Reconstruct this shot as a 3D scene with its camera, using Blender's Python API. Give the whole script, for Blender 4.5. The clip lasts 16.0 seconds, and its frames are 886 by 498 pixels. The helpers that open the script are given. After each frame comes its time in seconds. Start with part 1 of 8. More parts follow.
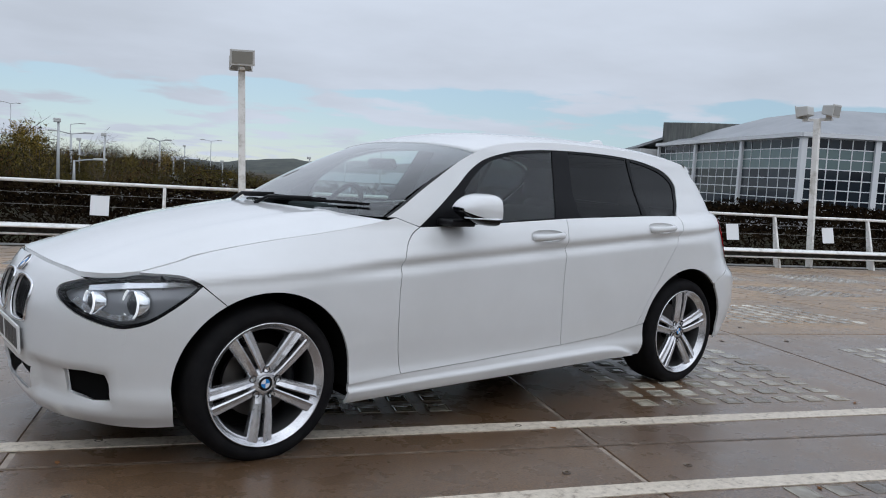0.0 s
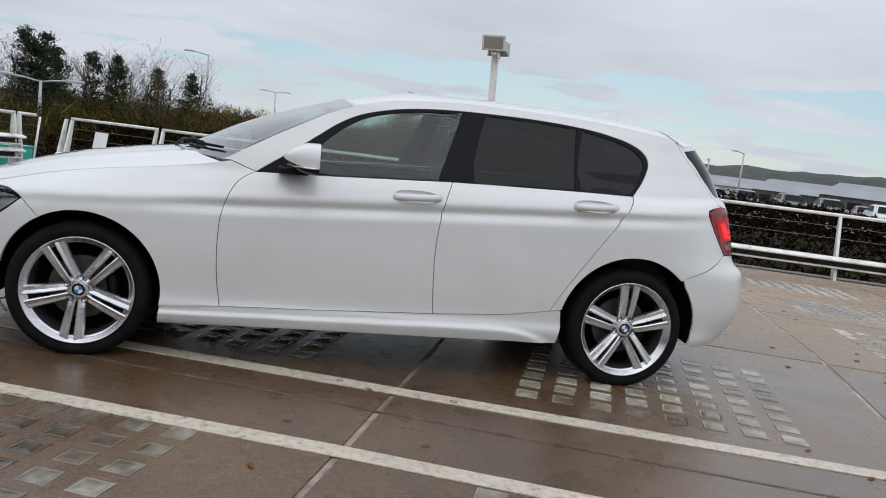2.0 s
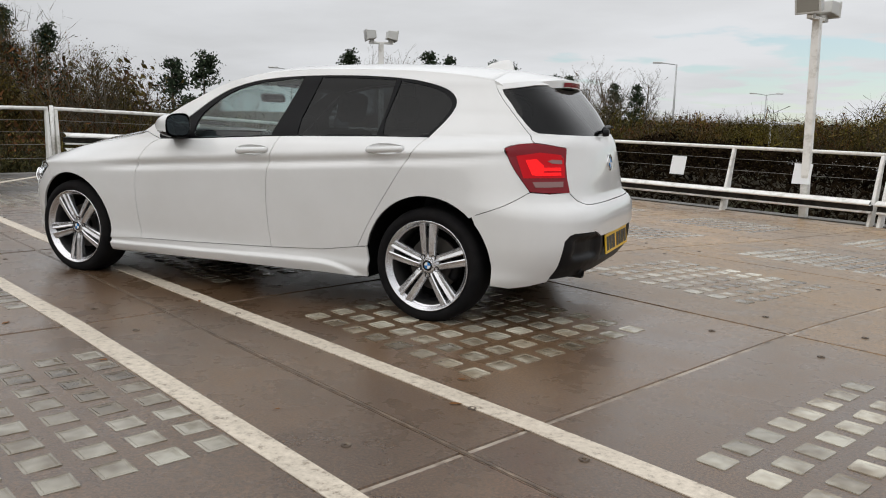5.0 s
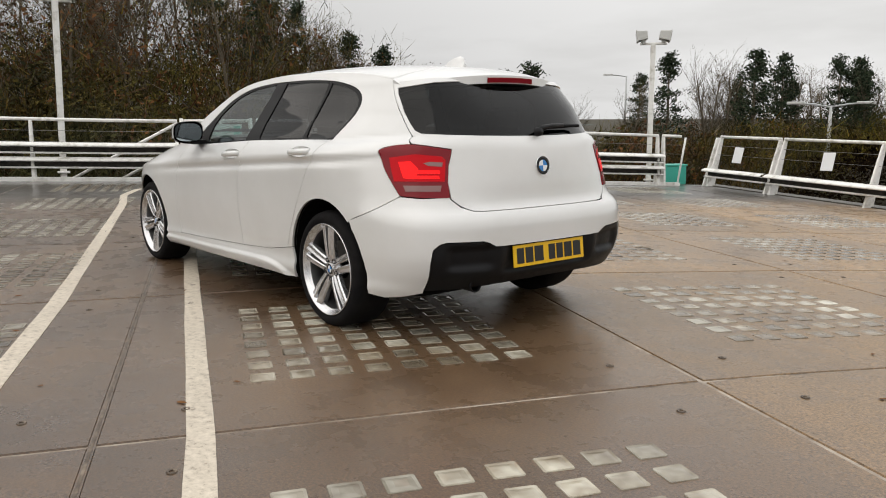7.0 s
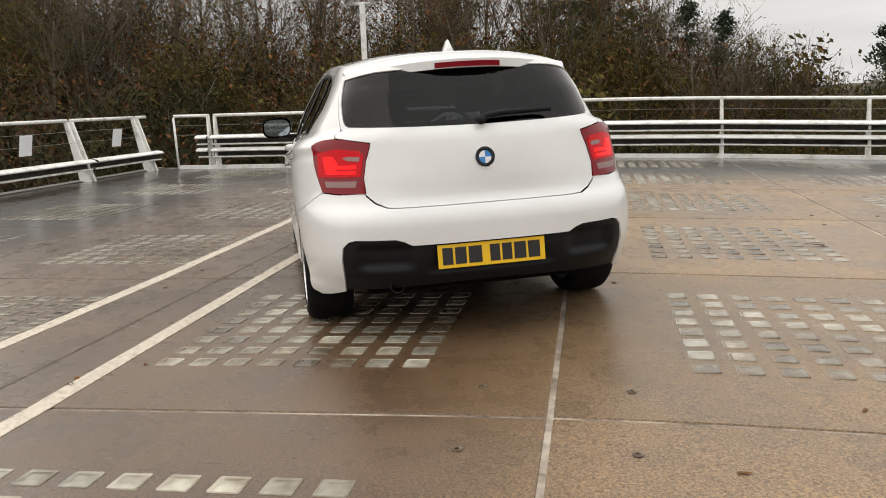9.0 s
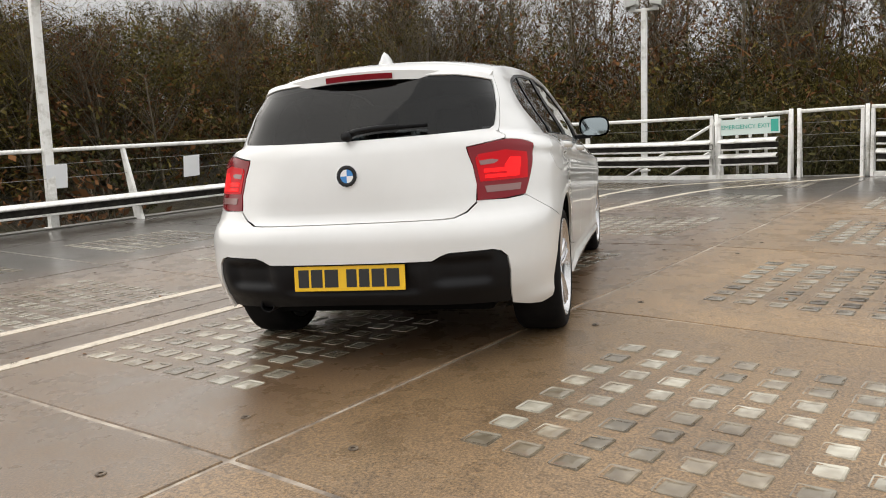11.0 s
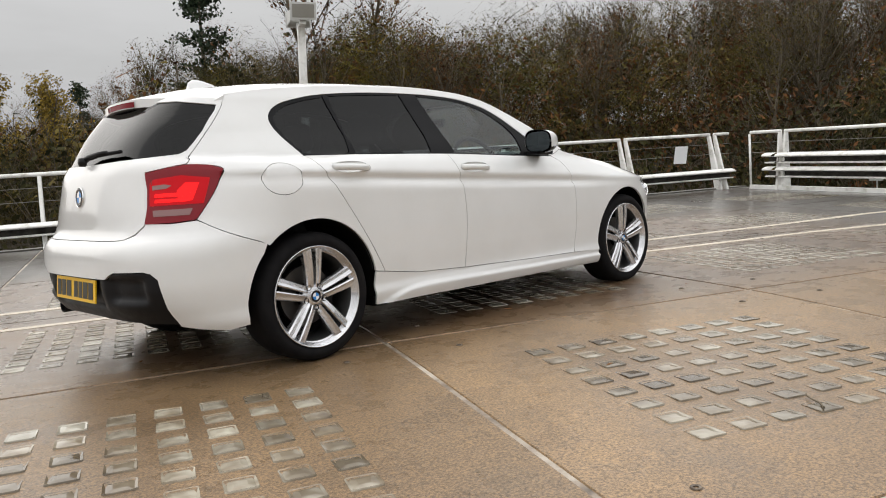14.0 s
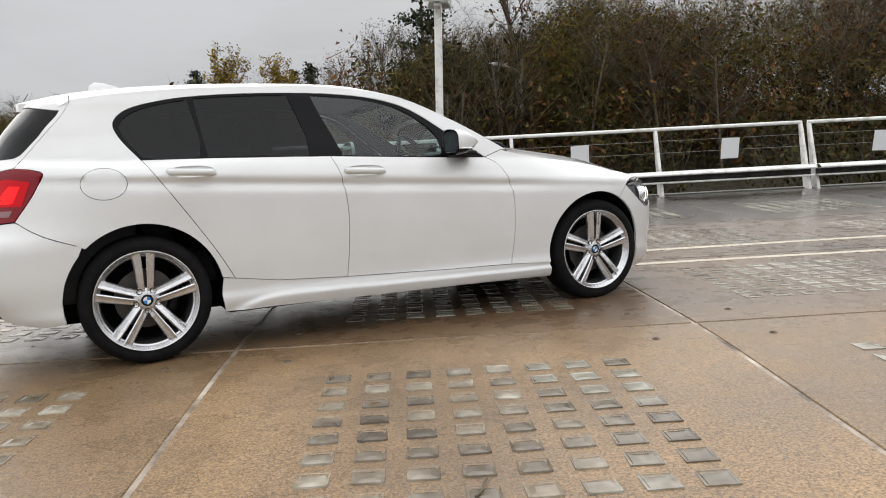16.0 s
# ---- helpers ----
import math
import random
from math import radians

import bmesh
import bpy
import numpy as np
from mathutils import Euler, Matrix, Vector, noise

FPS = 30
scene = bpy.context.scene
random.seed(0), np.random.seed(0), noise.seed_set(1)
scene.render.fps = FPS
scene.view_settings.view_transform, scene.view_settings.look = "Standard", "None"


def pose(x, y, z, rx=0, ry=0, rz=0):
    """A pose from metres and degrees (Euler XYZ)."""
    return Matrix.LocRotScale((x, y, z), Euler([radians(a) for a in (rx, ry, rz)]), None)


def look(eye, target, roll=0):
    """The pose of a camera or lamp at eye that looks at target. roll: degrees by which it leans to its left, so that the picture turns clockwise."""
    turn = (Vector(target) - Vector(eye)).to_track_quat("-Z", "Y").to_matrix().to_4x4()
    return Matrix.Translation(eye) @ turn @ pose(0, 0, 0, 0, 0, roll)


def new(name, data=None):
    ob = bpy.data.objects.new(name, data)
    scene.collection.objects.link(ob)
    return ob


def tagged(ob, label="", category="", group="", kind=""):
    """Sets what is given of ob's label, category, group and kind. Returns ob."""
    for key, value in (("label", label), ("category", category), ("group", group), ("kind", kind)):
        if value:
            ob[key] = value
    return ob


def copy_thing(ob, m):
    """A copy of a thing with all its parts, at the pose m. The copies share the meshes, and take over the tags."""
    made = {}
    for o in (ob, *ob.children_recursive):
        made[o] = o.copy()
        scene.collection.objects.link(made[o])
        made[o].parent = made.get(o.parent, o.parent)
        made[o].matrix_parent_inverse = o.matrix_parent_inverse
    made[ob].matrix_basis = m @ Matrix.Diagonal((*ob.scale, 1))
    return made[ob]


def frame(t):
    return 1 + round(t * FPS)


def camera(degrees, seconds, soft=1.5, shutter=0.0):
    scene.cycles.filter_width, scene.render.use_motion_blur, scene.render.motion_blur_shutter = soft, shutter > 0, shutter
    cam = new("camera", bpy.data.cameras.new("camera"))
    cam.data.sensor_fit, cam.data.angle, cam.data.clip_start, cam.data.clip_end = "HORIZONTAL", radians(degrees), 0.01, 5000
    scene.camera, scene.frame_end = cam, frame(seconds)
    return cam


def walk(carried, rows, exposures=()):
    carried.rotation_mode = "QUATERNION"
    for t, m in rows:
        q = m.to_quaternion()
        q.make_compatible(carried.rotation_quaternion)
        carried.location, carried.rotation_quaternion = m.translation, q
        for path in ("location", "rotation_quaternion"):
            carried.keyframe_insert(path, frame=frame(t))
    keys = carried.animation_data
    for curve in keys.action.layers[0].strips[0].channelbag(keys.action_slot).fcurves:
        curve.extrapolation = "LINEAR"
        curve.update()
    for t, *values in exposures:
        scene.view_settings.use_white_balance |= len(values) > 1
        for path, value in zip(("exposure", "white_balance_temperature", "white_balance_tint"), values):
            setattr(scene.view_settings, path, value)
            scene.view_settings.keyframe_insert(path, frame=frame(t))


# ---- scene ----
cam = camera(58.1, 16.0, soft=1.0)
PATH = [
    (0, (2.734, 3.663, 1.173), (1.5, 2.1, 0.984), 3.3),
    (0.5, (2.186, 4.018, 1.177), (1.155, 2.317, 0.971), 6.1),
    (1, (1.638, 4.288, 1.185), (0.786, 2.493, 0.948), 7.0),
    (1.5, (1.051, 4.503, 1.175), (0.429, 2.62, 0.915), 7.1),
    (2, (0.469, 4.65, 1.188), (0.065, 2.711, 0.912), 6.8),
    (2.5, (-0.15, 4.816, 1.18), (-0.306, 2.843, 0.888), 6.4),
    (3, (-0.773, 4.928, 1.179), (-0.694, 2.954, 0.868), 6.1),
    (3.5, (-1.417, 5.044, 1.171), (-1.137, 3.085, 0.88), 5.1),
    (4, (-2.042, 5.017, 1.178), (-1.646, 3.075, 0.909), 2.9),
    (4.5, (-2.668, 4.919, 1.152), (-2.052, 3.039, 0.856), 2.1),
    (4.7, (-2.896, 4.829, 1.137), (-2.194, 2.983, 0.822), 1.8),
    (6.8, (-4.882, 3.209, 1.114), (-3.384, 1.925, 0.787), 0.3),
    (7, (-5.016, 3.016, 1.118), (-3.483, 1.775, 0.791), -0.1),
    (7.5, (-5.323, 2.509, 1.105), (-3.696, 1.392, 0.784), -1.3),
    (8, (-5.531, 1.985, 1.077), (-3.797, 1.041, 0.759), -3.4),
    (8.5, (-5.701, 1.457, 1.1), (-3.864, 0.743, 0.759), -4.3),
    (8.7, (-5.744, 1.271, 1.129), (-3.863, 0.686, 0.782), -3.9),
    (10.8, (-5.471, -1.1, 0.999), (-3.544, -0.661, 0.694), -3.7),
    (11, (-5.419, -1.299, 1.005), (-3.505, -0.787, 0.731), -3.9),
    (11.5, (-5.185, -1.802, 0.976), (-3.307, -1.16, 0.727), -5.1),
    (12, (-4.961, -2.331, 0.95), (-3.138, -1.541, 0.719), -5.7),
    (12.5, (-4.648, -2.817, 0.915), (-2.914, -1.846, 0.688), -5.7),
    (13, (-4.338, -3.312, 0.896), (-2.71, -2.174, 0.664), -5.1),
    (13.5, (-3.956, -3.733, 0.881), (-2.464, -2.419, 0.662), -4.2),
    (14, (-3.55, -4.071, 0.885), (-2.178, -2.629, 0.687), -3.9),
    (14.5, (-3.113, -4.416, 0.886), (-1.895, -2.839, 0.709), -3.8),
    (15, (-2.655, -4.661, 0.894), (-1.526, -3.022, 0.693), -4.9),
    (15.5, (-2.147, -4.884, 0.891), (-1.172, -3.151, 0.676), -4.5),
    (16, (-1.641, -4.984, 0.934), (-0.808, -3.18, 0.707), -3.0),
]
EXPOSURES = [(0.0, -0.04, 5820, 10), (2.5, 0.06, 6200, 10), (4.5, 0.14, 6500, 10), (7.0, 0.32, 6850, 10), (8.5, 0.46, 7000, 10), (11.0, 0.64, 6880, 10), (13.5, 0.57, 6780, 10), (16.0, 0.60, 6600, 10)]
walk(cam, [(t, look(eye, target, roll)) for t, eye, target, roll in PATH], EXPOSURES)

# ---- light: an overcast winter sky with thin breaks near the horizon, and a broad weak sun ----
world = bpy.data.worlds.new("sky")
scene.world = world
world.use_nodes = True
wn, wl = world.node_tree.nodes, world.node_tree.links
wn.clear()
w_out = wn.new("ShaderNodeOutputWorld")
w_bg = wn.new("ShaderNodeBackground")
w_sky = wn.new("ShaderNodeTexSky")
w_sky.sky_type = "NISHITA"
w_sky.sun_disc = False
w_sky.sun_elevation, w_sky.sun_rotation = radians(32), radians(200)
w_sky.air_density, w_sky.dust_density, w_sky.ozone_density = 1.0, 0.4, 3.0
w_co = wn.new("ShaderNodeTexCoord")
w_sep = wn.new("ShaderNodeSeparateXYZ")
wl.new(w_co.outputs["Generated"], w_sep.inputs[0])
# flatten the view direction onto a cloud layer
w_h = wn.new("ShaderNodeMath"); w_h.operation = "ADD"; w_h.inputs[1].default_value = 0.12
wl.new(w_sep.outputs["Z"], w_h.inputs[0])
w_hm = wn.new("ShaderNodeMath"); w_hm.operation = "MAXIMUM"; w_hm.inputs[1].default_value = 0.05
wl.new(w_h.outputs[0], w_hm.inputs[0])
w_dx = wn.new("ShaderNodeMath"); w_dx.operation = "DIVIDE"
w_dy = wn.new("ShaderNodeMath"); w_dy.operation = "DIVIDE"
wl.new(w_sep.outputs["X"], w_dx.inputs[0]); wl.new(w_hm.outputs[0], w_dx.inputs[1])
wl.new(w_sep.outputs["Y"], w_dy.inputs[0]); wl.new(w_hm.outputs[0], w_dy.inputs[1])
w_com = wn.new("ShaderNodeCombineXYZ")
wl.new(w_dx.outputs[0], w_com.inputs[0]); wl.new(w_dy.outputs[0], w_com.inputs[1])
w_n1 = wn.new("ShaderNodeTexNoise"); w_n1.inputs["Scale"].default_value = 0.42
w_n1.inputs["Detail"].default_value = 6; w_n1.inputs["Roughness"].default_value = 0.55
wl.new(w_com.outputs[0], w_n1.inputs["Vector"])
w_n2 = wn.new("ShaderNodeTexNoise"); w_n2.inputs["Scale"].default_value = 1.5
w_n2.inputs["Detail"].default_value = 5; w_n2.inputs["Roughness"].default_value = 0.5
wl.new(w_com.outputs[0], w_n2.inputs["Vector"])
# cloud colour: pale grey with darker bellies
w_r1 = wn.new("ShaderNodeValToRGB")
w_r1.color_ramp.elements[0].position, w_r1.color_ramp.elements[0].color = 0.34, (0.62, 0.635, 0.655, 1)
w_r1.color_ramp.elements[1].position, w_r1.color_ramp.elements[1].color = 0.56, (0.74, 0.76, 0.79, 1)
wl.new(w_n1.outputs["Fac"], w_r1.inputs[0])
# cover: complete overhead, broken in a low belt
w_band = wn.new("ShaderNodeMapRange")
w_band.inputs["From Min"].default_value, w_band.inputs["From Max"].default_value = 0.095, 0.135
w_band.inputs["To Min"].default_value, w_band.inputs["To Max"].default_value = -0.02, 0.5
wl.new(w_sep.outputs["Z"], w_band.inputs["Value"])
w_cov = wn.new("ShaderNodeMath"); w_cov.operation = "ADD"
wl.new(w_n2.outputs["Fac"], w_cov.inputs[0]); wl.new(w_band.outputs[0], w_cov.inputs[1])
# the breaks lie towards the open side of the site
w_side = wn.new("ShaderNodeVectorMath"); w_side.operation = "DOT_PRODUCT"
w_side.inputs[1].default_value = (0.58, 0.81, 0.0)
wl.new(w_co.outputs["Generated"], w_side.inputs[0])
w_sr = wn.new("ShaderNodeMapRange")
w_sr.inputs["From Min"].default_value, w_sr.inputs["From Max"].default_value = -0.85, -0.35
w_sr.inputs["To Min"].default_value, w_sr.inputs["To Max"].default_value = 0.0, 0.4
wl.new(w_side.outputs["Value"], w_sr.inputs["Value"])
w_cov2 = wn.new("ShaderNodeMath"); w_cov2.operation = "ADD"
wl.new(w_cov.outputs[0], w_cov2.inputs[0]); wl.new(w_sr.outputs[0], w_cov2.inputs[1])
w_cr = wn.new("ShaderNodeMapRange"); w_cr.interpolation_type = "SMOOTHSTEP"
w_cr.inputs["From Min"].default_value, w_cr.inputs["From Max"].default_value = 0.45, 0.57
wl.new(w_cov2.outputs[0], w_cr.inputs["Value"])
w_skm = wn.new("ShaderNodeVectorMath"); w_skm.operation = "SCALE"; w_skm.inputs["Scale"].default_value = 0.075
wl.new(w_sky.outputs["Color"], w_skm.inputs[0])
w_mix = wn.new("ShaderNodeMix"); w_mix.data_type = "RGBA"
wl.new(w_cr.outputs[0], w_mix.inputs["Factor"])
w_tint = wn.new("ShaderNodeVectorMath"); w_tint.operation = "MULTIPLY"; w_tint.inputs[1].default_value = (0.88, 0.97, 1.02)
wl.new(w_skm.outputs[0], w_tint.inputs[0])
# thin high haze over the breaks
w_haze = wn.new("ShaderNodeMix"); w_haze.data_type = "RGBA"; w_haze.inputs["Factor"].default_value = 0.6
w_haze.inputs["B"].default_value = (0.60, 0.725, 0.755, 1)
wl.new(w_tint.outputs[0], w_haze.inputs["A"])
wl.new(w_haze.outputs["Result"], w_mix.inputs["A"]); wl.new(w_r1.outputs["Color"], w_mix.inputs["B"])
# an overcast sky is brighter overhead than at the horizon, and dullest low on the side away from the sun
w_up = wn.new("ShaderNodeMapRange")
w_up.inputs["From Min"].default_value, w_up.inputs["From Max"].default_value = 0.12, 0.75
w_up.inputs["To Min"].default_value, w_up.inputs["To Max"].default_value = 0.90, 1.42
wl.new(w_sep.outputs["Z"], w_up.inputs["Value"])
w_off = wn.new("ShaderNodeMath"); w_off.operation = "MULTIPLY_ADD"; w_off.inputs[1].default_value = -1.3
wl.new(w_sep.outputs["Z"], w_off.inputs[0]); wl.new(w_side.outputs["Value"], w_off.inputs[2])
w_lo = wn.new("ShaderNodeMapRange"); w_lo.interpolation_type = "SMOOTHSTEP"
w_lo.inputs["From Min"].default_value, w_lo.inputs["From Max"].default_value = -0.75, 0.60
w_lo.inputs["To Min"].default_value, w_lo.inputs["To Max"].default_value = 1.0, 0.58
wl.new(w_off.outputs[0], w_lo.inputs["Value"])
w_gain = wn.new("ShaderNodeMath"); w_gain.operation = "MULTIPLY"
wl.new(w_up.outputs[0], w_gain.inputs[0]); wl.new(w_lo.outputs[0], w_gain.inputs[1])
w_all = wn.new("ShaderNodeVectorMath"); w_all.operation = "SCALE"
wl.new(w_mix.outputs["Result"], w_all.inputs[0]); wl.new(w_gain.outputs[0], w_all.inputs["Scale"])
wl.new(w_all.outputs[0], w_bg.inputs["Color"])
w_bg.inputs["Strength"].default_value = 1.0
wl.new(w_bg.outputs[0], w_out.inputs[0])

sun = new("sun", bpy.data.lights.new("sun", "SUN"))
sun.data.energy, sun.data.angle, sun.data.color = 1.15, radians(100), (1.0, 0.97, 0.93)
sun.matrix_world = look((0, 0, 0), (-0.30, -1.0, -0.65))

# ---- helpers of this scene ----
def part(name, bm, material, parent=None, label="", smooth=False):
    """Link a bmesh as one mesh object under a thing."""
    me = bpy.data.meshes.new(name)
    bm.to_mesh(me)
    bm.free()
    me.materials.append(material)
    if smooth:
        me.polygons.foreach_set("use_smooth", [True] * len(me.polygons))
    ob = new(name, me)
    if parent is not None:
        ob.parent = parent
    if label:
        ob["label"] = label
    return ob


def raw(name, verts, faces, material, parent=None, label="", smooth=False):
    me = bpy.data.meshes.new(name)
    me.from_pydata([tuple(v) for v in verts], [], [tuple(f) for f in faces])
    me.update()
    me.materials.append(material)
    if smooth:
        me.polygons.foreach_set("use_smooth", [True] * len(me.polygons))
    ob = new(name, me)
    if parent is not None:
        ob.parent = parent
    if label:
        ob["label"] = label
    return ob


def empty(name, m=None):
    ob = new(name)
    ob.empty_display_size = 0.2
    if m is not None:
        ob.matrix_world = m
    return ob


def box(bm, x0, x1, y0, y1, z0, z1, bevel=0.0, m=None):
    """Add a box, with its edges rounded by bevel."""
    v = [bm.verts.new(p) for p in ((x0, y0, z0), (x1, y0, z0), (x1, y1, z0), (x0, y1, z0), (x0, y0, z1), (x1, y0, z1), (x1, y1, z1), (x0, y1, z1))]
    fs = [bm.faces.new([v[i] for i in q]) for q in ((0, 3, 2, 1), (4, 5, 6, 7), (0, 1, 5, 4), (1, 2, 6, 5), (2, 3, 7, 6), (3, 0, 4, 7))]
    if bevel:
        es = list({e for f in fs for e in f.edges})
        out = bmesh.ops.bevel(bm, geom=es, offset=bevel, segments=2, affect="EDGES", profile=0.5)
        v = [w for w in out["verts"] if w.is_valid] + [w for w in v if w.is_valid]
        v = list({w for f in out["faces"] for w in f.verts} | set(v))
    if m is not None:
        bmesh.ops.transform(bm, matrix=m, verts=[w for w in v if w.is_valid])
    return v


def tube(bm, pts, r, n=8, r_end=None, caps=True):
    """A round bar through pts, with radius r at its start and r_end at its end."""
    pts = [Vector(p) for p in pts]
    r_end = r if r_end is None else r_end
    rings = []
    side = None
    for i, p in enumerate(pts):
        d = (pts[min(i + 1, len(pts) - 1)] - pts[max(i - 1, 0)]).normalized()
        if side is None:
            side = d.orthogonal().normalized()
        side = (side - d * side.dot(d)).normalized()
        up = d.cross(side)
        rad = r + (r_end - r) * i / (len(pts) - 1)
        rings.append([bm.verts.new(p + (side * math.cos(a) + up * math.sin(a)) * rad) for a in (2 * math.pi * k / n for k in range(n))])
    for a, b in zip(rings, rings[1:]):
        for k in range(n):
            bm.faces.new((a[k], a[(k + 1) % n], b[(k + 1) % n], b[k]))
    if caps:
        bm.faces.new(rings[0][::-1])
        bm.faces.new(rings[-1])
    return rings


def lathe(bm, prof, n=48, axis="y", centre=(0, 0, 0), closed=False):
    """Turn a profile of (radius, along the axis) round an axis."""
    rings = []
    for r, h in prof:
        ring = []
        for k in range(n):
            a = 2 * math.pi * k / n
            c, s = r * math.cos(a), r * math.sin(a)
            p = {"x": (h, c, s), "y": (c, h, s), "z": (c, s, h)}[axis]
            ring.append(bm.verts.new(Vector(p) + Vector(centre)))
        rings.append(ring)
    pairs = list(zip(rings, rings[1:])) + ([(rings[-1], rings[0])] if closed else [])
    for a, b in pairs:
        for k in range(n):
            bm.faces.new((a[k], a[(k + 1) % n], b[(k + 1) % n], b[k]))
    return rings


# ---- materials ----
def mat(name, colour, rough=0.5, metal=0.0, coat=0.0, spec=0.5):
    m = bpy.data.materials.new(name)
    m.use_nodes = True
    b = m.node_tree.nodes["Principled BSDF"]
    b.inputs["Base Color"].default_value = (*colour, 1)
    b.inputs["Roughness"].default_value = rough
    b.inputs["Metallic"].default_value = metal
    b.inputs["Coat Weight"].default_value = coat
    b.inputs["Coat Roughness"].default_value = 0.03
    b.inputs["Specular IOR Level"].default_value = spec
    return m


def nodes_of(m):
    return m.node_tree.nodes, m.node_tree.links, m.node_tree.nodes["Principled BSDF"]


def noise_node(m, scale, detail=4, rough=0.55, coord="Object", vec_scale=None):
    n, l, _ = nodes_of(m)
    co = n.new("ShaderNodeTexCoord")
    t = n.new("ShaderNodeTexNoise")
    t.inputs["Scale"].default_value, t.inputs["Detail"].default_value, t.inputs["Roughness"].default_value = scale, detail, rough
    if vec_scale:
        mp = n.new("ShaderNodeMapping")
        mp.inputs["Scale"].default_value = vec_scale
        l.new(co.outputs[coord], mp.inputs[0])
        l.new(mp.outputs[0], t.inputs["Vector"])
    else:
        l.new(co.outputs[coord], t.inputs["Vector"])
    return t


def ramp(m, source, stops):
    n, l, _ = nodes_of(m)
    r = n.new("ShaderNodeValToRGB")
    el = r.color_ramp.elements
    while len(el) < len(stops):
        el.new(0.5)
    for e, (p, c) in zip(el, stops):
        e.position, e.color = p, (*c, 1) if len(c) == 3 else c
    l.new(source, r.inputs[0])
    return r


def grey(v):
    return (v, v, v)


def bump(m, source, strength, distance):
    n, l, b = nodes_of(m)
    k = n.new("ShaderNodeBump")
    k.inputs["Strength"].default_value, k.inputs["Distance"].default_value = strength, distance
    l.new(source, k.inputs["Height"])
    l.new(k.outputs[0], b.inputs["Normal"])
    return k


def mixed(m, fac, a, b, mode="MIX"):
    n, l, _ = nodes_of(m)
    x = n.new("ShaderNodeMix")
    x.data_type, x.blend_type = "RGBA", mode
    for src, key in ((fac, "Factor"), (a, "A"), (b, "B")):
        if isinstance(src, (float, int)):
            x.inputs[key].default_value = src
        elif isinstance(src, tuple):
            x.inputs[key].default_value = (*src, 1)
        else:
            l.new(src, x.inputs[key])
    return x.outputs["Result"]


# exposed-aggregate concrete of the roof deck: standing wet on the side of the painted lines, drier on the other
m_slab = mat("wet_concrete", (0.2, 0.17, 0.14), 0.35)
n_, l_, b_ = nodes_of(m_slab)
info = n_.new("ShaderNodeObjectInfo")
big = noise_node(m_slab, 0.55, 5, 0.6)
mid = noise_node(m_slab, 4.0, 5, 0.65)
fine = noise_node(m_slab, 95.0, 4, 0.75)
s_co = n_.new("ShaderNodeTexCoord")


def along_deck(dx, dy, off, lo, hi, sway):
    """0 to 1 across a soft ragged border that runs straight over the deck."""
    d = n_.new("ShaderNodeVectorMath"); d.operation = "DOT_PRODUCT"
    d.inputs[1].default_value = (dx, dy, 0)
    l_.new(s_co.outputs["Object"], d.inputs[0])
    k = n_.new("ShaderNodeMath"); k.operation = "MULTIPLY_ADD"; k.inputs[1].default_value = sway
    l_.new(big.outputs["Fac"], k.inputs[0]); l_.new(d.outputs["Value"], k.inputs[2])
    r = n_.new("ShaderNodeMapRange"); r.interpolation_type = "SMOOTHSTEP"
    r.inputs["From Min"].default_value, r.inputs["From Max"].default_value = lo - off + sway / 2, hi - off + sway / 2
    l_.new(k.outputs[0], r.inputs["Value"])
    return r.outputs[0]


wet_u = along_deck(0.3843, 0.9232, 1.135, -0.5, 0.7, 1.6)
wet_v = along_deck(0.9232, -0.3843, 2.956, 8.3, 10.8, 2.5)
wet_m = n_.new("ShaderNodeMath"); wet_m.operation = "MAXIMUM"
l_.new(wet_u, wet_m.inputs[0]); l_.new(wet_v, wet_m.inputs[1])
WET = wet_m.outputs[0]
pool_u = along_deck(0.3843, 0.9232, 1.135, 4.3, 5.6, 1.6)
pool_v = along_deck(0.9232, -0.3843, 2.956, 7.4, 10.0, 2.5)
pool_m = n_.new("ShaderNodeMath"); pool_m.operation = "MAXIMUM"
l_.new(pool_u, pool_m.inputs[0]); l_.new(pool_v, pool_m.inputs[1])
POOL = pool_m.outputs[0]
dry_c = ramp(m_slab, big.outputs["Fac"], [(0.34, (0.158, 0.103, 0.057)), (0.64, (0.298, 0.197, 0.107))])
wet_c = ramp(m_slab, big.outputs["Fac"], [(0.34, (0.072, 0.043, 0.025)), (0.64, (0.145, 0.090, 0.050))])
pool_c = ramp(m_slab, big.outputs["Fac"], [(0.34, (0.036, 0.031, 0.027)), (0.64, (0.060, 0.052, 0.044))])
c_big = mixed(m_slab, POOL, mixed(m_slab, WET, dry_c.outputs["Color"], wet_c.outputs["Color"]), pool_c.outputs["Color"])
c_mid = ramp(m_slab, mid.outputs["Fac"], [(0.3, (0.82, 0.82, 0.82)), (0.7, (1.10, 1.09, 1.07))])
c_fine = ramp(m_slab, fine.outputs["Fac"], [(0.36, (0.40, 0.38, 0.35)), (0.5, (1.0, 1.0, 1.0)), (0.64, (1.75, 1.68, 1.55))])
c1 = mixed(m_slab, 1.0, c_big, c_mid.outputs["Color"], "MULTIPLY")
c2 = mixed(m_slab, 0.95, c1, c_fine.outputs["Color"], "MULTIPLY")
tone = n_.new("ShaderNodeMapRange")
tone.inputs["To Min"].default_value, tone.inputs["To Max"].default_value = 0.88, 1.12
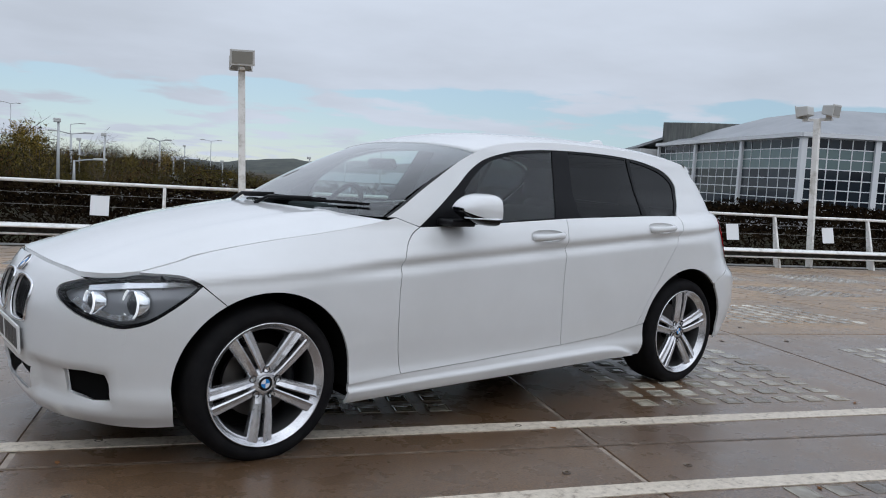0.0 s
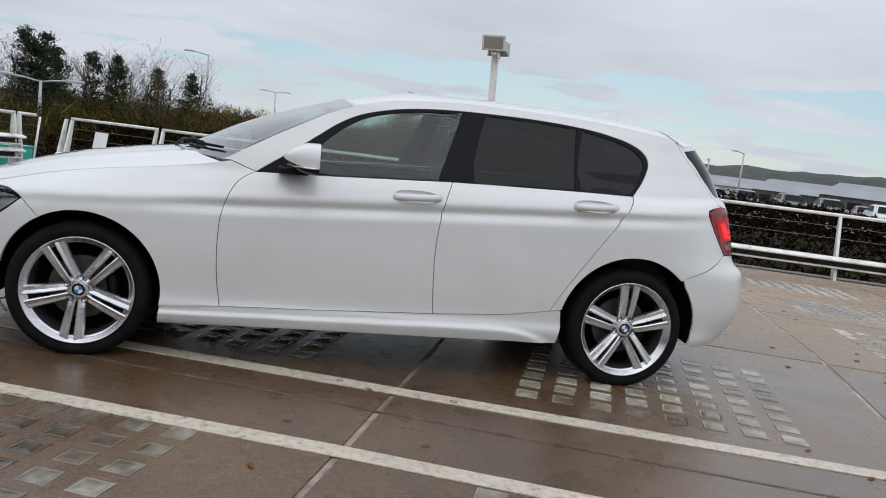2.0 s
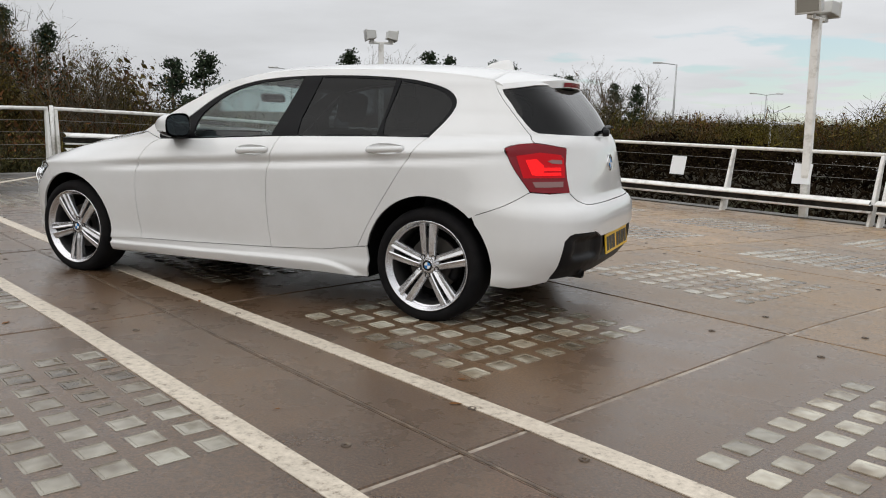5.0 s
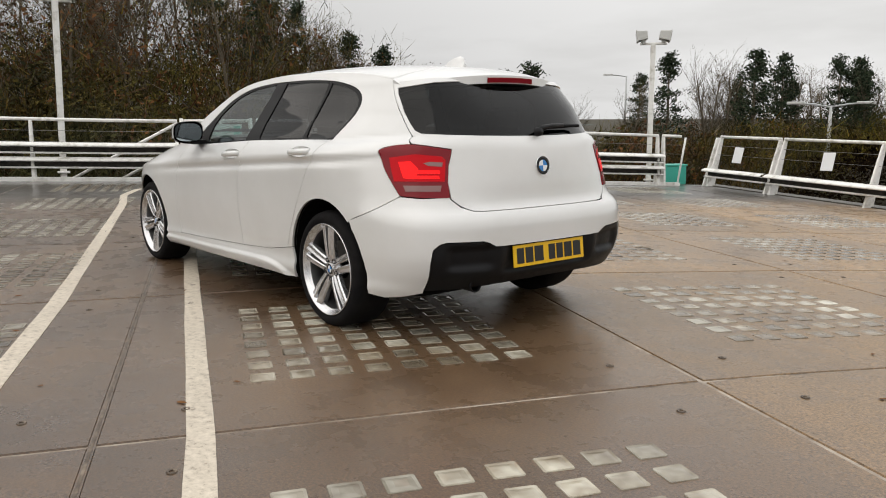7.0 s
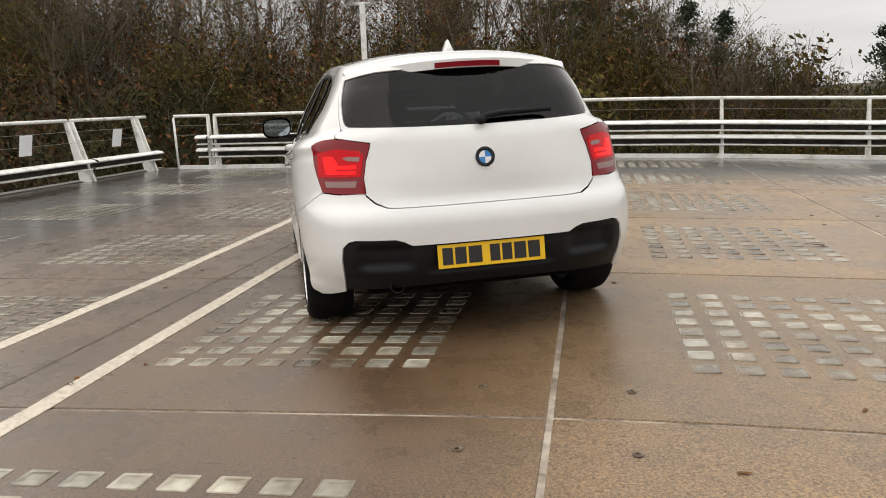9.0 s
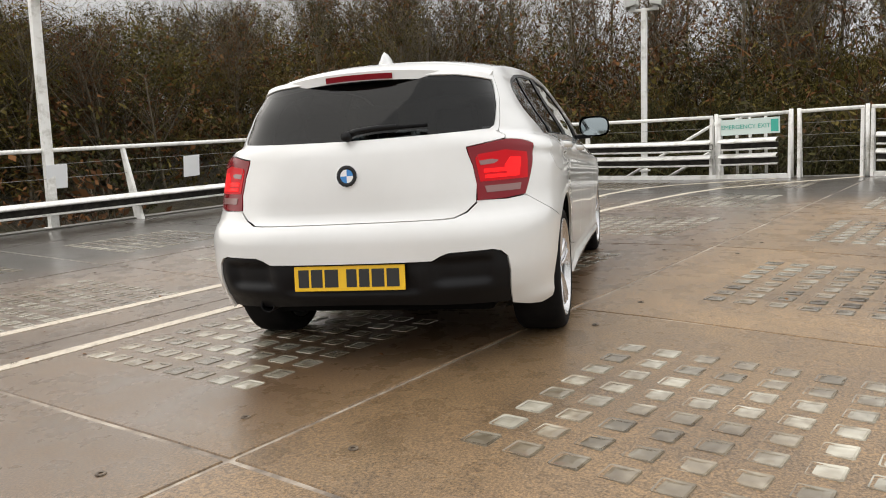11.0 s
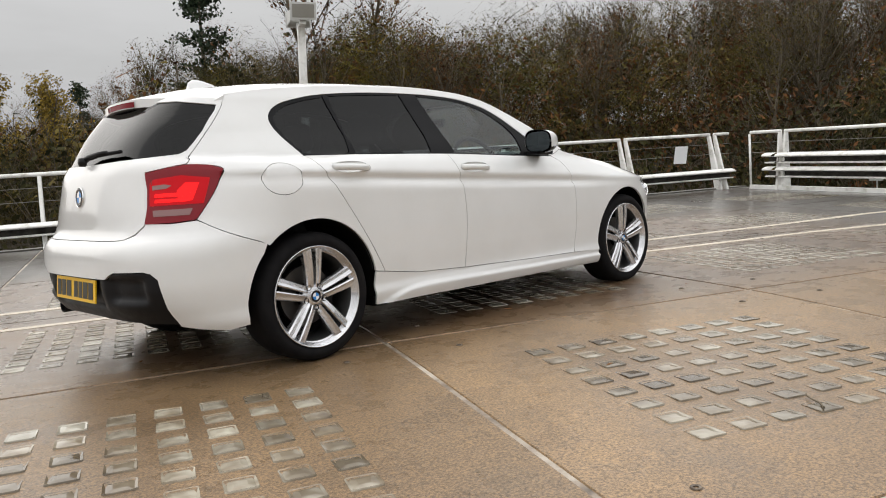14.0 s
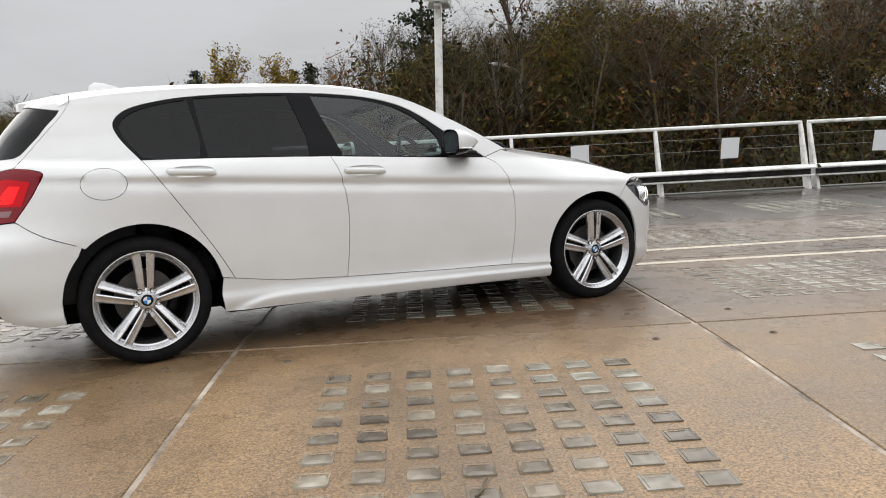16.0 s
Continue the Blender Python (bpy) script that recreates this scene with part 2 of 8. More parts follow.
l_.new(info.outputs["Random"], tone.inputs["Value"])
tint = n_.new("ShaderNodeVectorMath"); tint.operation = "SCALE"
l_.new(c2, tint.inputs[0]); l_.new(tone.outputs[0], tint.inputs["Scale"])
l_.new(tint.outputs[0], b_.inputs["Base Color"])
dry_r = ramp(m_slab, big.outputs["Fac"], [(0.38, grey(0.40)), (0.62, grey(0.60))])
wet_r = ramp(m_slab, big.outputs["Fac"], [(0.38, grey(0.28)), (0.62, grey(0.45))])
rough_b = mixed(m_slab, WET, dry_r.outputs["Color"], wet_r.outputs["Color"])
l_.new(mixed(m_slab, 0.35, rough_b, mid.outputs["Fac"], "SOFT_LIGHT"), b_.inputs["Roughness"])
b_.inputs["Specular IOR Level"].default_value = 0.3
film = n_.new("ShaderNodeMapRange")
film.inputs["To Min"].default_value, film.inputs["To Max"].default_value = 0.45, 0.85
l_.new(WET, film.inputs["Value"]); l_.new(film.outputs[0], b_.inputs["Coat Weight"])
b_.inputs["Coat IOR"].default_value = 1.33
film_r = ramp(m_slab, mid.outputs["Fac"], [(0.35, grey(0.22)), (0.65, grey(0.36))])
l_.new(mixed(m_slab, POOL, film_r.outputs["Color"], (0.19, 0.19, 0.19)), b_.inputs["Coat Roughness"])
bump(m_slab, fine.outputs["Fac"], 0.36, 0.004)

m_joint = mat("pale_joint_sealant", (0.5, 0.46, 0.41), 0.5)
n_, l_, b_ = nodes_of(m_joint)
jn = noise_node(m_joint, 2.2, 6, 0.7)
jr = ramp(m_joint, jn.outputs["Fac"], [(0.36, (0.04, 0.03, 0.022)), (0.48, (0.26, 0.21, 0.165)), (0.64, (0.56, 0.50, 0.42))])
l_.new(jr.outputs["Color"], b_.inputs["Base Color"])

m_line = mat("worn_white_road_paint", (0.6, 0.58, 0.54), 0.45)
n_, l_, b_ = nodes_of(m_line)
ln = noise_node(m_line, 30.0, 6, 0.75)
lb = noise_node(m_line, 3.0, 3, 0.6)
lr = ramp(m_line, ln.outputs["Fac"], [(0.33, (0.24, 0.19, 0.14)), (0.45, (0.55, 0.48, 0.385)), (0.7, (0.74, 0.66, 0.545))])
l2 = mixed(m_line, 0.5, lr.outputs["Color"], ramp(m_line, lb.outputs["Fac"], [(0.3, grey(0.72)), (0.7, grey(1.0))]).outputs["Color"], "MULTIPLY")
l_.new(l2, b_.inputs["Base Color"])
bump(m_line, ln.outputs["Fac"], 0.3, 0.002)

m_lens = mat("frosted_pavement_glass", (0.50, 0.52, 0.47), 0.16, spec=0.5)
n_, l_, b_ = nodes_of(m_lens)
li = n_.new("ShaderNodeObjectInfo")
lg = noise_node(m_lens, 0.9, 5, 0.75)
geo_l = n_.new("ShaderNodeNewGeometry")
l_.new(geo_l.outputs["Position"], lg.inputs["Vector"])
lrr = ramp(m_lens, lg.outputs["Fac"], [(0.36, (0.09, 0.066, 0.043)), (0.48, (0.23, 0.19, 0.135)), (0.61, (0.54, 0.51, 0.42))])
lt = n_.new("ShaderNodeMapRange")
lt.inputs["To Min"].default_value, lt.inputs["To Max"].default_value = 0.6, 1.15
l_.new(li.outputs["Random"], lt.inputs["Value"])
ls = n_.new("ShaderNodeVectorMath"); ls.operation = "SCALE"
l_.new(lrr.outputs["Color"], ls.inputs[0]); l_.new(lt.outputs[0], ls.inputs["Scale"])
l_.new(ls.outputs[0], b_.inputs["Base Color"])

m_steel = mat("white_painted_steel", (0.74, 0.73, 0.70), 0.35)
n_, l_, b_ = nodes_of(m_steel)
sn = noise_node(m_steel, 4.0, 5, 0.7)
sn2 = noise_node(m_steel, 40.0, 3, 0.6)
sr = ramp(m_steel, sn.outputs["Fac"], [(0.32, (0.5, 0.48, 0.43)), (0.5, (0.80, 0.79, 0.76)), (0.8, (0.85, 0.84, 0.82))])
l_.new(sr.outputs["Color"], b_.inputs["Base Color"])
bump(m_steel, sn2.outputs["Fac"], 0.08, 0.002)
# steel of the crash-beam web, its dark tone standing for shade in the recess
m_web_shade = mat("shaded_web_steel", (0.03, 0.027, 0.023), 0.7, spec=0.2)
web_n = noise_node(m_web_shade, 9.0, 5, 0.7)
nodes_of(m_web_shade)[1].new(ramp(m_web_shade, web_n.outputs["Fac"], [(0.35, (0.018, 0.016, 0.013)), (0.7, (0.07, 0.064, 0.055))]).outputs["Color"], nodes_of(m_web_shade)[2].inputs["Base Color"])
m_wire = mat("dull_steel_wire", (0.22, 0.21, 0.20), 0.5, 0.5)
m_paper = mat("laminated_white_paper", (0.78, 0.79, 0.80), 0.25)
m_print = mat("faded_blue_print", (0.25, 0.38, 0.52), 0.5)
m_printgrey = mat("faded_grey_print", (0.45, 0.45, 0.46), 0.5)
m_teal = mat("teal_sign_paint", (0.05, 0.42, 0.33), 0.4)
m_lamp = mat("grey_lamp_housing", (0.52, 0.52, 0.50), 0.45)
m_lampglass = mat("lamp_front_glass", (0.26, 0.25, 0.22), 0.12)
m_concrete = mat("dark_wet_concrete_edge", (0.09, 0.085, 0.075), 0.55)
n_, l_, b_ = nodes_of(m_concrete)
cn = noise_node(m_concrete, 6.0, 6, 0.7)
l_.new(ramp(m_concrete, cn.outputs["Fac"], [(0.3, (0.04, 0.038, 0.03)), (0.7, (0.14, 0.13, 0.11))]).outputs["Color"], b_.inputs["Base Color"])
bump(m_concrete, cn.outputs["Fac"], 0.5, 0.02)

m_tar = mat("dark_tar", (0.02, 0.017, 0.014), 0.5)
tarn = noise_node(m_tar, 9.0, 5, 0.7)
nodes_of(m_tar)[1].new(ramp(m_tar, tarn.outputs["Fac"], [(0.35, (0.04, 0.028, 0.020)), (0.52, (0.11, 0.08, 0.055)), (0.66, (0.24, 0.19, 0.14))]).outputs["Color"], nodes_of(m_tar)[2].inputs["Base Color"])

# ---- the roof deck: x runs along the slabs (v), y across them (u) ----
DECK = pose(-3.165, 0.088, 0, 0, 0, -22.6)
SLAB, SLAB_U = 2.412, 2.42
EDGE, END = 8.45, 12.2
FALL_U = (-14.0, -8.45, -5.0, -2.4, -1.8, -0.3, 0.0, 3.0, 5.0, 8.45, 14.0)
FALL_Z = (-0.60, -0.38, -0.25, -0.10, -0.075, -0.005, 0.0, 0.0, 0.05, 0.145, 0.28)


def deck_z(v, u):
    """Height of the deck, which falls gently to its drains."""
    return float(sum(np.interp(u + d, FALL_U, FALL_Z) for d in (-0.4, -0.2, 0.0, 0.2, 0.4)) / 5)


def on_deck(v, u, h=0.0):
    return DECK @ Vector((v, u, deck_z(v, u) + h))


def strip(name, pts, width, h, material, parent, thick=0.004, label=""):
    """A painted or filled strip that follows the deck along pts (v, u)."""
    verts, faces = [], []
    pts = [Vector((*p, 0)) for p in pts]
    fine_pts = []
    for a, b in zip(pts, pts[1:]):
        k = max(1, int((b - a).length / 0.4))
        fine_pts += [a.lerp(b, i / k) for i in range(k)]
    fine_pts.append(pts[-1])
    for i, p in enumerate(fine_pts):
        d = (fine_pts[min(i + 1, len(fine_pts) - 1)] - fine_pts[max(i - 1, 0)]).normalized()
        s = Vector((-d.y, d.x, 0)) * width / 2
        s = s * (1 + 0.10 * noise.noise((p.x * 7, p.y * 7, 0.3)))
        for q in (p - s, p + s):
            z = deck_z(q.x, q.y)
            verts += [DECK @ Vector((q.x, q.y, z + h - thick)), DECK @ Vector((q.x, q.y, z + h))]
    for i in range(len(fine_pts) - 1):
        a, b = 4 * i, 4 * i + 4
        faces += [(a + 1, b + 1, b + 3, a + 3), (a, b, b + 1, a + 1), (a + 2, a + 3, b + 3, b + 2)]
    return raw(name, verts, faces, material, parent, label)


# structural sheet below the slabs
deck = empty("roof_deck")
tagged(deck, "wet brown concrete roof deck of a car park", "roof deck", kind="structure")
SLABS_V = range(-9, 6)
SLABS_U = range(-4, 4)
vs, fs = [], []
nv, nu = 60, 120
for i in range(nv + 1):
    for j in range(nu + 1):
        v, u = -26 + (END + 0.15 + 26) * i / nv, -EDGE - 0.15 + (2 * EDGE + 0.3) * j / nu
        vs.append(on_deck(v, u, -0.006))
for i in range(nv):
    for j in range(nu):
        a = i * (nu + 1) + j
        fs.append((a, a + nu + 1, a + nu + 2, a + 1))
raw("joint_bed", vs, fs, m_joint, deck, "pale sealant in the joints between slabs")
# edge beam of the deck, just outside the railings
def edge_beam(name, a, b, side, h0, h1, w, material, label):
    """A beam from a to b (v, u), w wide towards side, from h0 to h1 over the deck."""
    k = 24
    verts, faces = [], []
    for i in range(k + 1):
        v, u = a[0] + (b[0] - a[0]) * i / k, a[1] + (b[1] - a[1]) * i / k
        z = deck_z(v, u)
        for dv, h in ((0, h0), (w, h0), (w, h1), (0, h1)):
            verts.append(DECK @ Vector((v + side[0] * dv, u + side[1] * dv, z + h)))
    for i in range(k):
        for j in range(4):
            q = 4 * i
            faces.append((q + j, q + (j + 1) % 4, q + 4 + (j + 1) % 4, q + 4 + j))
    faces += [(3, 2, 1, 0), (4 * k, 4 * k + 1, 4 * k + 2, 4 * k + 3)]
    return tagged(raw(name, verts, faces, material), label, "edge beam", kind="structure")


edge_beam("edge_beam_south", (-26, -EDGE - 0.05), (END + 0.3, -EDGE - 0.05), (0, -1), -0.9, 0.02, 0.3, m_concrete, "dark wet concrete edge beam of the roof deck")
edge_beam("edge_beam_north", (-26, EDGE + 0.05), (END + 0.3, EDGE + 0.05), (0, 1), -0.9, 0.02, 0.3, m_concrete, "dark wet concrete edge beam of the roof deck")
edge_beam("edge_beam_end", (END + 0.05, -EDGE), (END + 0.05, EDGE), (1, 0), -0.9, 0.0, 0.3, m_concrete, "dark wet concrete edge beam of the roof deck")
edge_beam("kerb_end", (END - 0.08, -7.7), (END - 0.08, 0.0), (1, 0), -0.02, 0.07, 0.1, m_steel, "white steel kerb strip at the deck's end")
edge_beam("kerb_end_2", (END - 0.08, 1.2), (END - 0.08, 8.0), (1, 0), -0.02, 0.07, 0.1, m_steel, "white steel kerb strip at the deck's end")

# painted lines: two parallel lines that bend towards the gate
tagged(strip("painted_line", [(-24, 2.10), (0, 2.06), (5.4, 2.2), (7.6, 2.2), (8.6, 2.1), (9.5, 1.98), (10.3, 1.72), (12.05, 0.15)], 0.10, 0.004, m_line, None), "worn white painted parking line on wet concrete", "road marking", kind="structure")
tagged(strip("painted_line_2", [(-24, 2.97), (2.4, 2.91), (5.8, 3.0), (8.2, 3.07), (9.5, 3.17), (10.4, 3.07), (11.0, 2.75), (11.3, 2.35), (12.0, 1.4)], 0.10, 0.004, m_line, None), "worn white painted parking line on wet concrete", "road marking", kind="structure")


strip("tar_joint", [(-24, 2.42), (0, 2.42), (12.1, 2.42)], 0.010, 0.0015, m_tar, deck, 0.004, "dark tar filling of a joint")
strip("mortar_strip", [(-24, 2.42), (0, 2.42), (12.1, 2.42)], 0.026, 0.0, m_slab, deck, 0.004, "brown mortar along a joint")

# ---- railings ----
UP = Vector((0.025, -0.03, 1.0)).normalized()
w_beam_prof = [(-0.055, 0.122), (0.070, 0.120), (0.108, 0.124), (0.124, 0.136), (0.118, 0.152), (0.088, 0.170), (0.040, 0.186), (-0.02, 0.195)]
w_lip_prof = [(-0.05, 0.0), (0.030, 0.0), (0.048, 0.006), (0.050, 0.018), (0.040, 0.026), (-0.05, 0.030)]
w_web_prof = [(-0.04, 0.026), (-0.058, 0.050), (-0.058, 0.10), (-0.04, 0.124)]


def folded(name, prof, a, b, inward, h, parent, material, label, k=6):
    """A folded steel strip of a given profile from a to b (v, u)."""
    verts, faces = [], []
    n = len(prof)
    for i in range(k + 1):
        v, u = a[0] + (b[0] - a[0]) * i / k, a[1] + (b[1] - a[1]) * i / k
        z = deck_z(v, u)
        for back in (0.0, -0.006):
            for d, hh in prof:
                verts.append(DECK @ Vector((v + inward[0] * (d + back), u + inward[1] * (d + back), z + h + hh)))
    for i in range(k):
        q, r = 2 * n * i, 2 * n * (i + 1)
        for j in range(n - 1):
            faces.append((q + j, q + j + 1, r + j + 1, r + j))
            faces.append((q + n + j + 1, q + n + j, r + n + j, r + n + j + 1))
        for j in (0, n - 1):
            faces.append((q + j, r + j, r + n + j, q + n + j))
    return raw(name, verts, faces, material, parent, label, smooth=True)


def w_beam(name, a, b, inward, h, parent):
    """A crash beam from a to b (v, u): rounded top flange, thin lower lip and a web between, coloured dark for its
    shade.
    """
    beam = folded(name, w_beam_prof, a, b, inward, h, parent, m_steel, "white folded steel crash beam")
    folded("lower_lip", w_lip_prof, a, b, inward, h, beam, m_steel, "")
    folded("web", w_web_prof, a, b, inward, h, beam, m_web_shade, "web of the beam, recess shade put into its dark colour")


def plate_post(name, v, u, out, height, parent, wide=0.20, thin=0.05, along=(1, 0), lean=0.24):
    """A tapered plate post that leans outwards: out is the outward direction (v, u)."""
    z = deck_z(v, u) - 0.02
    bm = bmesh.new()
    prof = [(-wide / 2, 0), (wide / 2, 0), (lean + 0.035, height), (lean - 0.035, height)]
    vv = []
    for s in (-thin / 2, thin / 2):
        for o, h in prof:
            vv.append(bm.verts.new(DECK @ Vector((v + out[0] * o + along[0] * s, u + out[1] * o + along[1] * s, z + h))))
    for q in ((0, 1, 2, 3), (7, 6, 5, 4), (0, 4, 5, 1), (1, 5, 6, 2), (2, 6, 7, 3), (3, 7, 4, 0)):
        bm.faces.new([vv[i] for i in q])
    bmesh.ops.recalc_face_normals(bm, faces=bm.faces)
    bmesh.ops.bevel(bm, geom=list(bm.edges), offset=0.006, segments=1, affect="EDGES")
    return part(name, bm, m_steel, parent)


def rail_run(name, doubles, singles, fixed, axis, out, beams, label, height=1.06, lean=0.24, v_range=None):
    """One straight railing: posts, top rail, wires and crash beams. axis 0 runs along v, 1 along u."""
    run = empty(name)
    tagged(run, label, "railing")
    lo, hi = v_range
    along = (1, 0) if axis == 0 else (0, 1)

    def at_(s, o=0.0):
        return (s + out[0] * o, fixed + out[1] * o) if axis == 0 else (fixed + out[0] * o, s + out[1] * o)

    for s in doubles:
        for d in (-0.07, 0.07):
            plate_post("post", *at_(s + d), out, height, run, along=along, lean=lean)
    for s in singles:
        plate_post("post", *at_(s), out, height, run, along=along, lean=lean)
    stops = [lo] + [d for d in sorted(doubles) if lo < d < hi] + [hi]
    for a, b in zip(stops, stops[1:]):
        if b - a < 0.3:
            continue
        k = max(2, int((b - a) / 1.2))
        row = [a + 0.05 + (b - a - 0.1) * i / k for i in range(k + 1)]
        bm = bmesh.new()
        tube(bm, [DECK @ Vector((*at_(s, lean), deck_z(*at_(s)) + height)) for s in row], 0.030, 10)
        part("top_rail", bm, m_steel, run, smooth=True)
        for f in (0.64, 0.82):
            bm = bmesh.new()
            tube(bm, [DECK @ Vector((*at_(s, lean * f), deck_z(*at_(s)) + height * f)) for s in row], 0.0036, 5)
            part("wire", bm, m_wire, run)
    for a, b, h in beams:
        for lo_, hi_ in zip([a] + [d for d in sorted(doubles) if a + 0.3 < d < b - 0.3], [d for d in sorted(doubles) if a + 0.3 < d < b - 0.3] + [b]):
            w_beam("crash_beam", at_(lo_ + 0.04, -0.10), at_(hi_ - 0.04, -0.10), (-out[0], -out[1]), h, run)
    return run


D_S = [-19.1, -11.9, -4.7, 2.56, 10.2]
rail_run("railing_south", D_S + [12.2], [s + k for s in D_S[:3] for k in (2.42, 4.8)] + [5.0, 7.78] , -EDGE, 0, (0, -1), [(-26, 12.2, 0.20)], "white steel railing with wires and a low crash beam", v_range=(-26, 12.4))
rail_run("railing_north", [-19.1, -11.9, -4.7, 2.6, 9.8, 11.85], [s + k for s in (-19.1, -11.9, -4.7, 2.6) for k in (2.42, 4.75)], EDGE, 0, (0, 1), [(-26, 12.05, 0.20)], "white steel railing with wires and a low crash beam", v_range=(-26, 12.3))
rail_run("railing_end", [-7.25, 0.1, 1.15, 2.42, 7.25], [-4.83, -2.42, 4.83], END, 1, (1, 0), [(a, b, h) for a, b in ((-7.28, 0.0), (1.35, 2.36), (2.42, 7.57)) for h in (0.225, 0.475)], "white steel railing with two stacked crash beams", height=1.05, lean=0.03, v_range=(-7.8, 8.1))
rail_run("railing_far", [-8.2, -2.72, 3.35], [-5.5, 0.4, 6.3], -26.0, 1, (-1, 0), [(-8.3, 8.0, 0.20)], "white steel railing with wires and a low crash beam", v_range=(-8.4, 8.6))


# ---- lamp masts ----
def flood_head(bm_body, bm_glass, bm_back, m):
    """One floodlight that faces along y, tapered towards its back."""
    v = box(bm_body, -0.185, 0.185, 0.0, 0.24, -0.115, 0.115, 0.018)
    for w in v:
        k = 0.80 + 0.20 * min(max(w.co.y / 0.2, 0), 1)
        w.co.x *= k
        w.co.z *= k
    bmesh.ops.transform(bm_body, matrix=m, verts=v)
    box(bm_body, -0.20, 0.20, 0.225, 0.25, -0.13, 0.13, 0.008, m)
    box(bm_glass, -0.165, 0.165, 0.24, 0.256, -0.098, 0.098, 0.0, m)
    box(bm_back, -0.05, 0.05, 0.06, 0.16, -0.20, -0.10, 0.01, m)


def mast(v, u, height, turn):
    """A square mast whose two floodlights face along the bearing turn and away from it."""
    base = on_deck(v, u)
    rot = Vector((0, 0, 1)).rotation_difference(UP).to_matrix().to_4x4()
    ob = empty("lamp_mast", Matrix.Translation(base) @ rot @ pose(0, 0, 0, 0, 0, turn - 90))
    tagged(ob, "white square steel lamp mast with two floodlights", "lamp post", "lamp masts of the deck")
    bm = bmesh.new()
    box(bm, -0.058, 0.058, -0.058, 0.058, -0.3, height - 0.18, 0.008)
    part("mast", bm, m_steel, ob)
    bm = bmesh.new()
    box(bm, -0.11, 0.11, -0.11, 0.11, -0.02, 0.015, 0.004)
    part("base_plate", bm, m_steel, ob)
    bm = bmesh.new()
    box(bm, -0.045, 0.045, -0.30, 0.30, height - 0.22, height - 0.17, 0.006)
    part("cross_arm", bm, m_steel, ob)
    for s in (0, 180):
        bodies = [bmesh.new() for _ in range(3)]
        flood_head(*bodies, pose(0, 0, height, 0, 0, s) @ pose(0, 0.14, 0, -8))
        f = part("floodlight", bodies[0], m_lamp, ob, "grey floodlight housing")
        part("lamp_glass", bodies[1], m_lampglass, f, "dark glass front")
        part("gear_box", bodies[2], m_lamp, f)
    return ob


mast(3.70, -8.62, 3.30, 68)
mast(-8.02, -8.62, 3.32, 95)
mast(14.0, -8.05, 3.35, 40)
mast(14.62, 4.75, 3.52, 80)
mast(3.85, 8.66, 3.30, -118)


# ---- notices tied to the wires ----
def notice(v, side):
    u = side * (EDGE + 0.13)
    z = deck_z(v, side * EDGE) + 0.70
    m = DECK @ pose(v, u, z, -12 * side, 0, 180 if side > 0 else 0) @ pose(0, -0.012, 0, 0, random.uniform(-3, 3), 0)
    ob = empty("notice", m)
    tagged(ob, "white laminated paper notice with faded print on wires", "notice", "notices on the railings")
    bm = bmesh.new()
    box(bm, -0.145, 0.145, -0.004, 0.004, -0.165, 0.165, 0.003)
    part("sheet", bm, m_paper, ob)
    for k, (x0, x1, z0, z1, mt) in enumerate(((-0.07, 0.09, 0.06, 0.12, m_print), (-0.1, 0.1, 0.0, 0.012, m_printgrey), (-0.1, 0.07, -0.035, -0.023, m_printgrey), (-0.1, 0.1, -0.07, -0.058, m_printgrey), (-0.1, 0.03, -0.11, -0.095, m_print))):
        bm = bmesh.new()
        box(bm, x0, x1, -0.0056, -0.003, z0, z1)
        part("print_bar", bm, mt, ob)


for v in (-8.4, -6.05, -3.58, 1.2, 3.77, 6.0, 8.89, 11.42):
    notice(v, -1)
for v in (1.1, 3.95, 6.1, 8.53, 11.03):
    notice(v, 1)

# ---- gate, emergency exit sign and stair rails at the deck's end ----
gate = empty("exit_gate")
tagged(gate, "white tubular steel exit gate at the railing", "gate")


def end_pt(u, h, o=0.0):
    return DECK @ Vector((END + o, u, deck_z(END, u) + h))


for u in (0.1, 1.08, 1.2, 2.40):
    bm = bmesh.new()
    tube(bm, [end_pt(u, 0.0), end_pt(u, 1.10)], 0.032, 8)
    part("gate_post", bm, m_steel, gate, smooth=True)
for u in (1.72, 1.98, 2.2):
    bm = bmesh.new()
    tube(bm, [end_pt(u, 0.05, 0.45), end_pt(u, 1.02, 0.45)], 0.025, 8)
    part("stair_post", bm, m_steel, gate, smooth=True)
bm = bmesh.new()
tube(bm, [end_pt(1.3, 1.05, 0.45), end_pt(2.1, 1.03, 0.45), end_pt(2.3, 0.86, 0.45)], 0.025, 8)
part("stair_rail", bm, m_steel, gate, smooth=True)
for u0, h0, u1, h1 in ((2.5, 1.0, 4.5, -0.1), (2.5, 0.55, 3.6, -0.06)):
    bm = bmesh.new()
    tube(bm, [end_pt(u0, h0, 0.55), end_pt(u1, h1, 0.55)], 0.028, 8)
    part("sloping_rail", bm, m_steel, gate, smooth=True)
for h in (0.25, 0.47):
    bm = bmesh.new()
    tube(bm, [end_pt(0.1, h), end_pt(1.08, h)], 0.0036, 5)
    part("wire", bm, m_wire, gate)
sign = empty("exit_sign", DECK @ pose(END - 0.04, 1.84, deck_z(END, 1.84) + 0.86, 0, 0, -90))
tagged(sign, "pale exit sign with teal lettering on the gate", "sign")
bm = bmesh.new()
box(bm, -0.475, 0.475, -0.008, 0.008, -0.13, 0.13, 0.004)
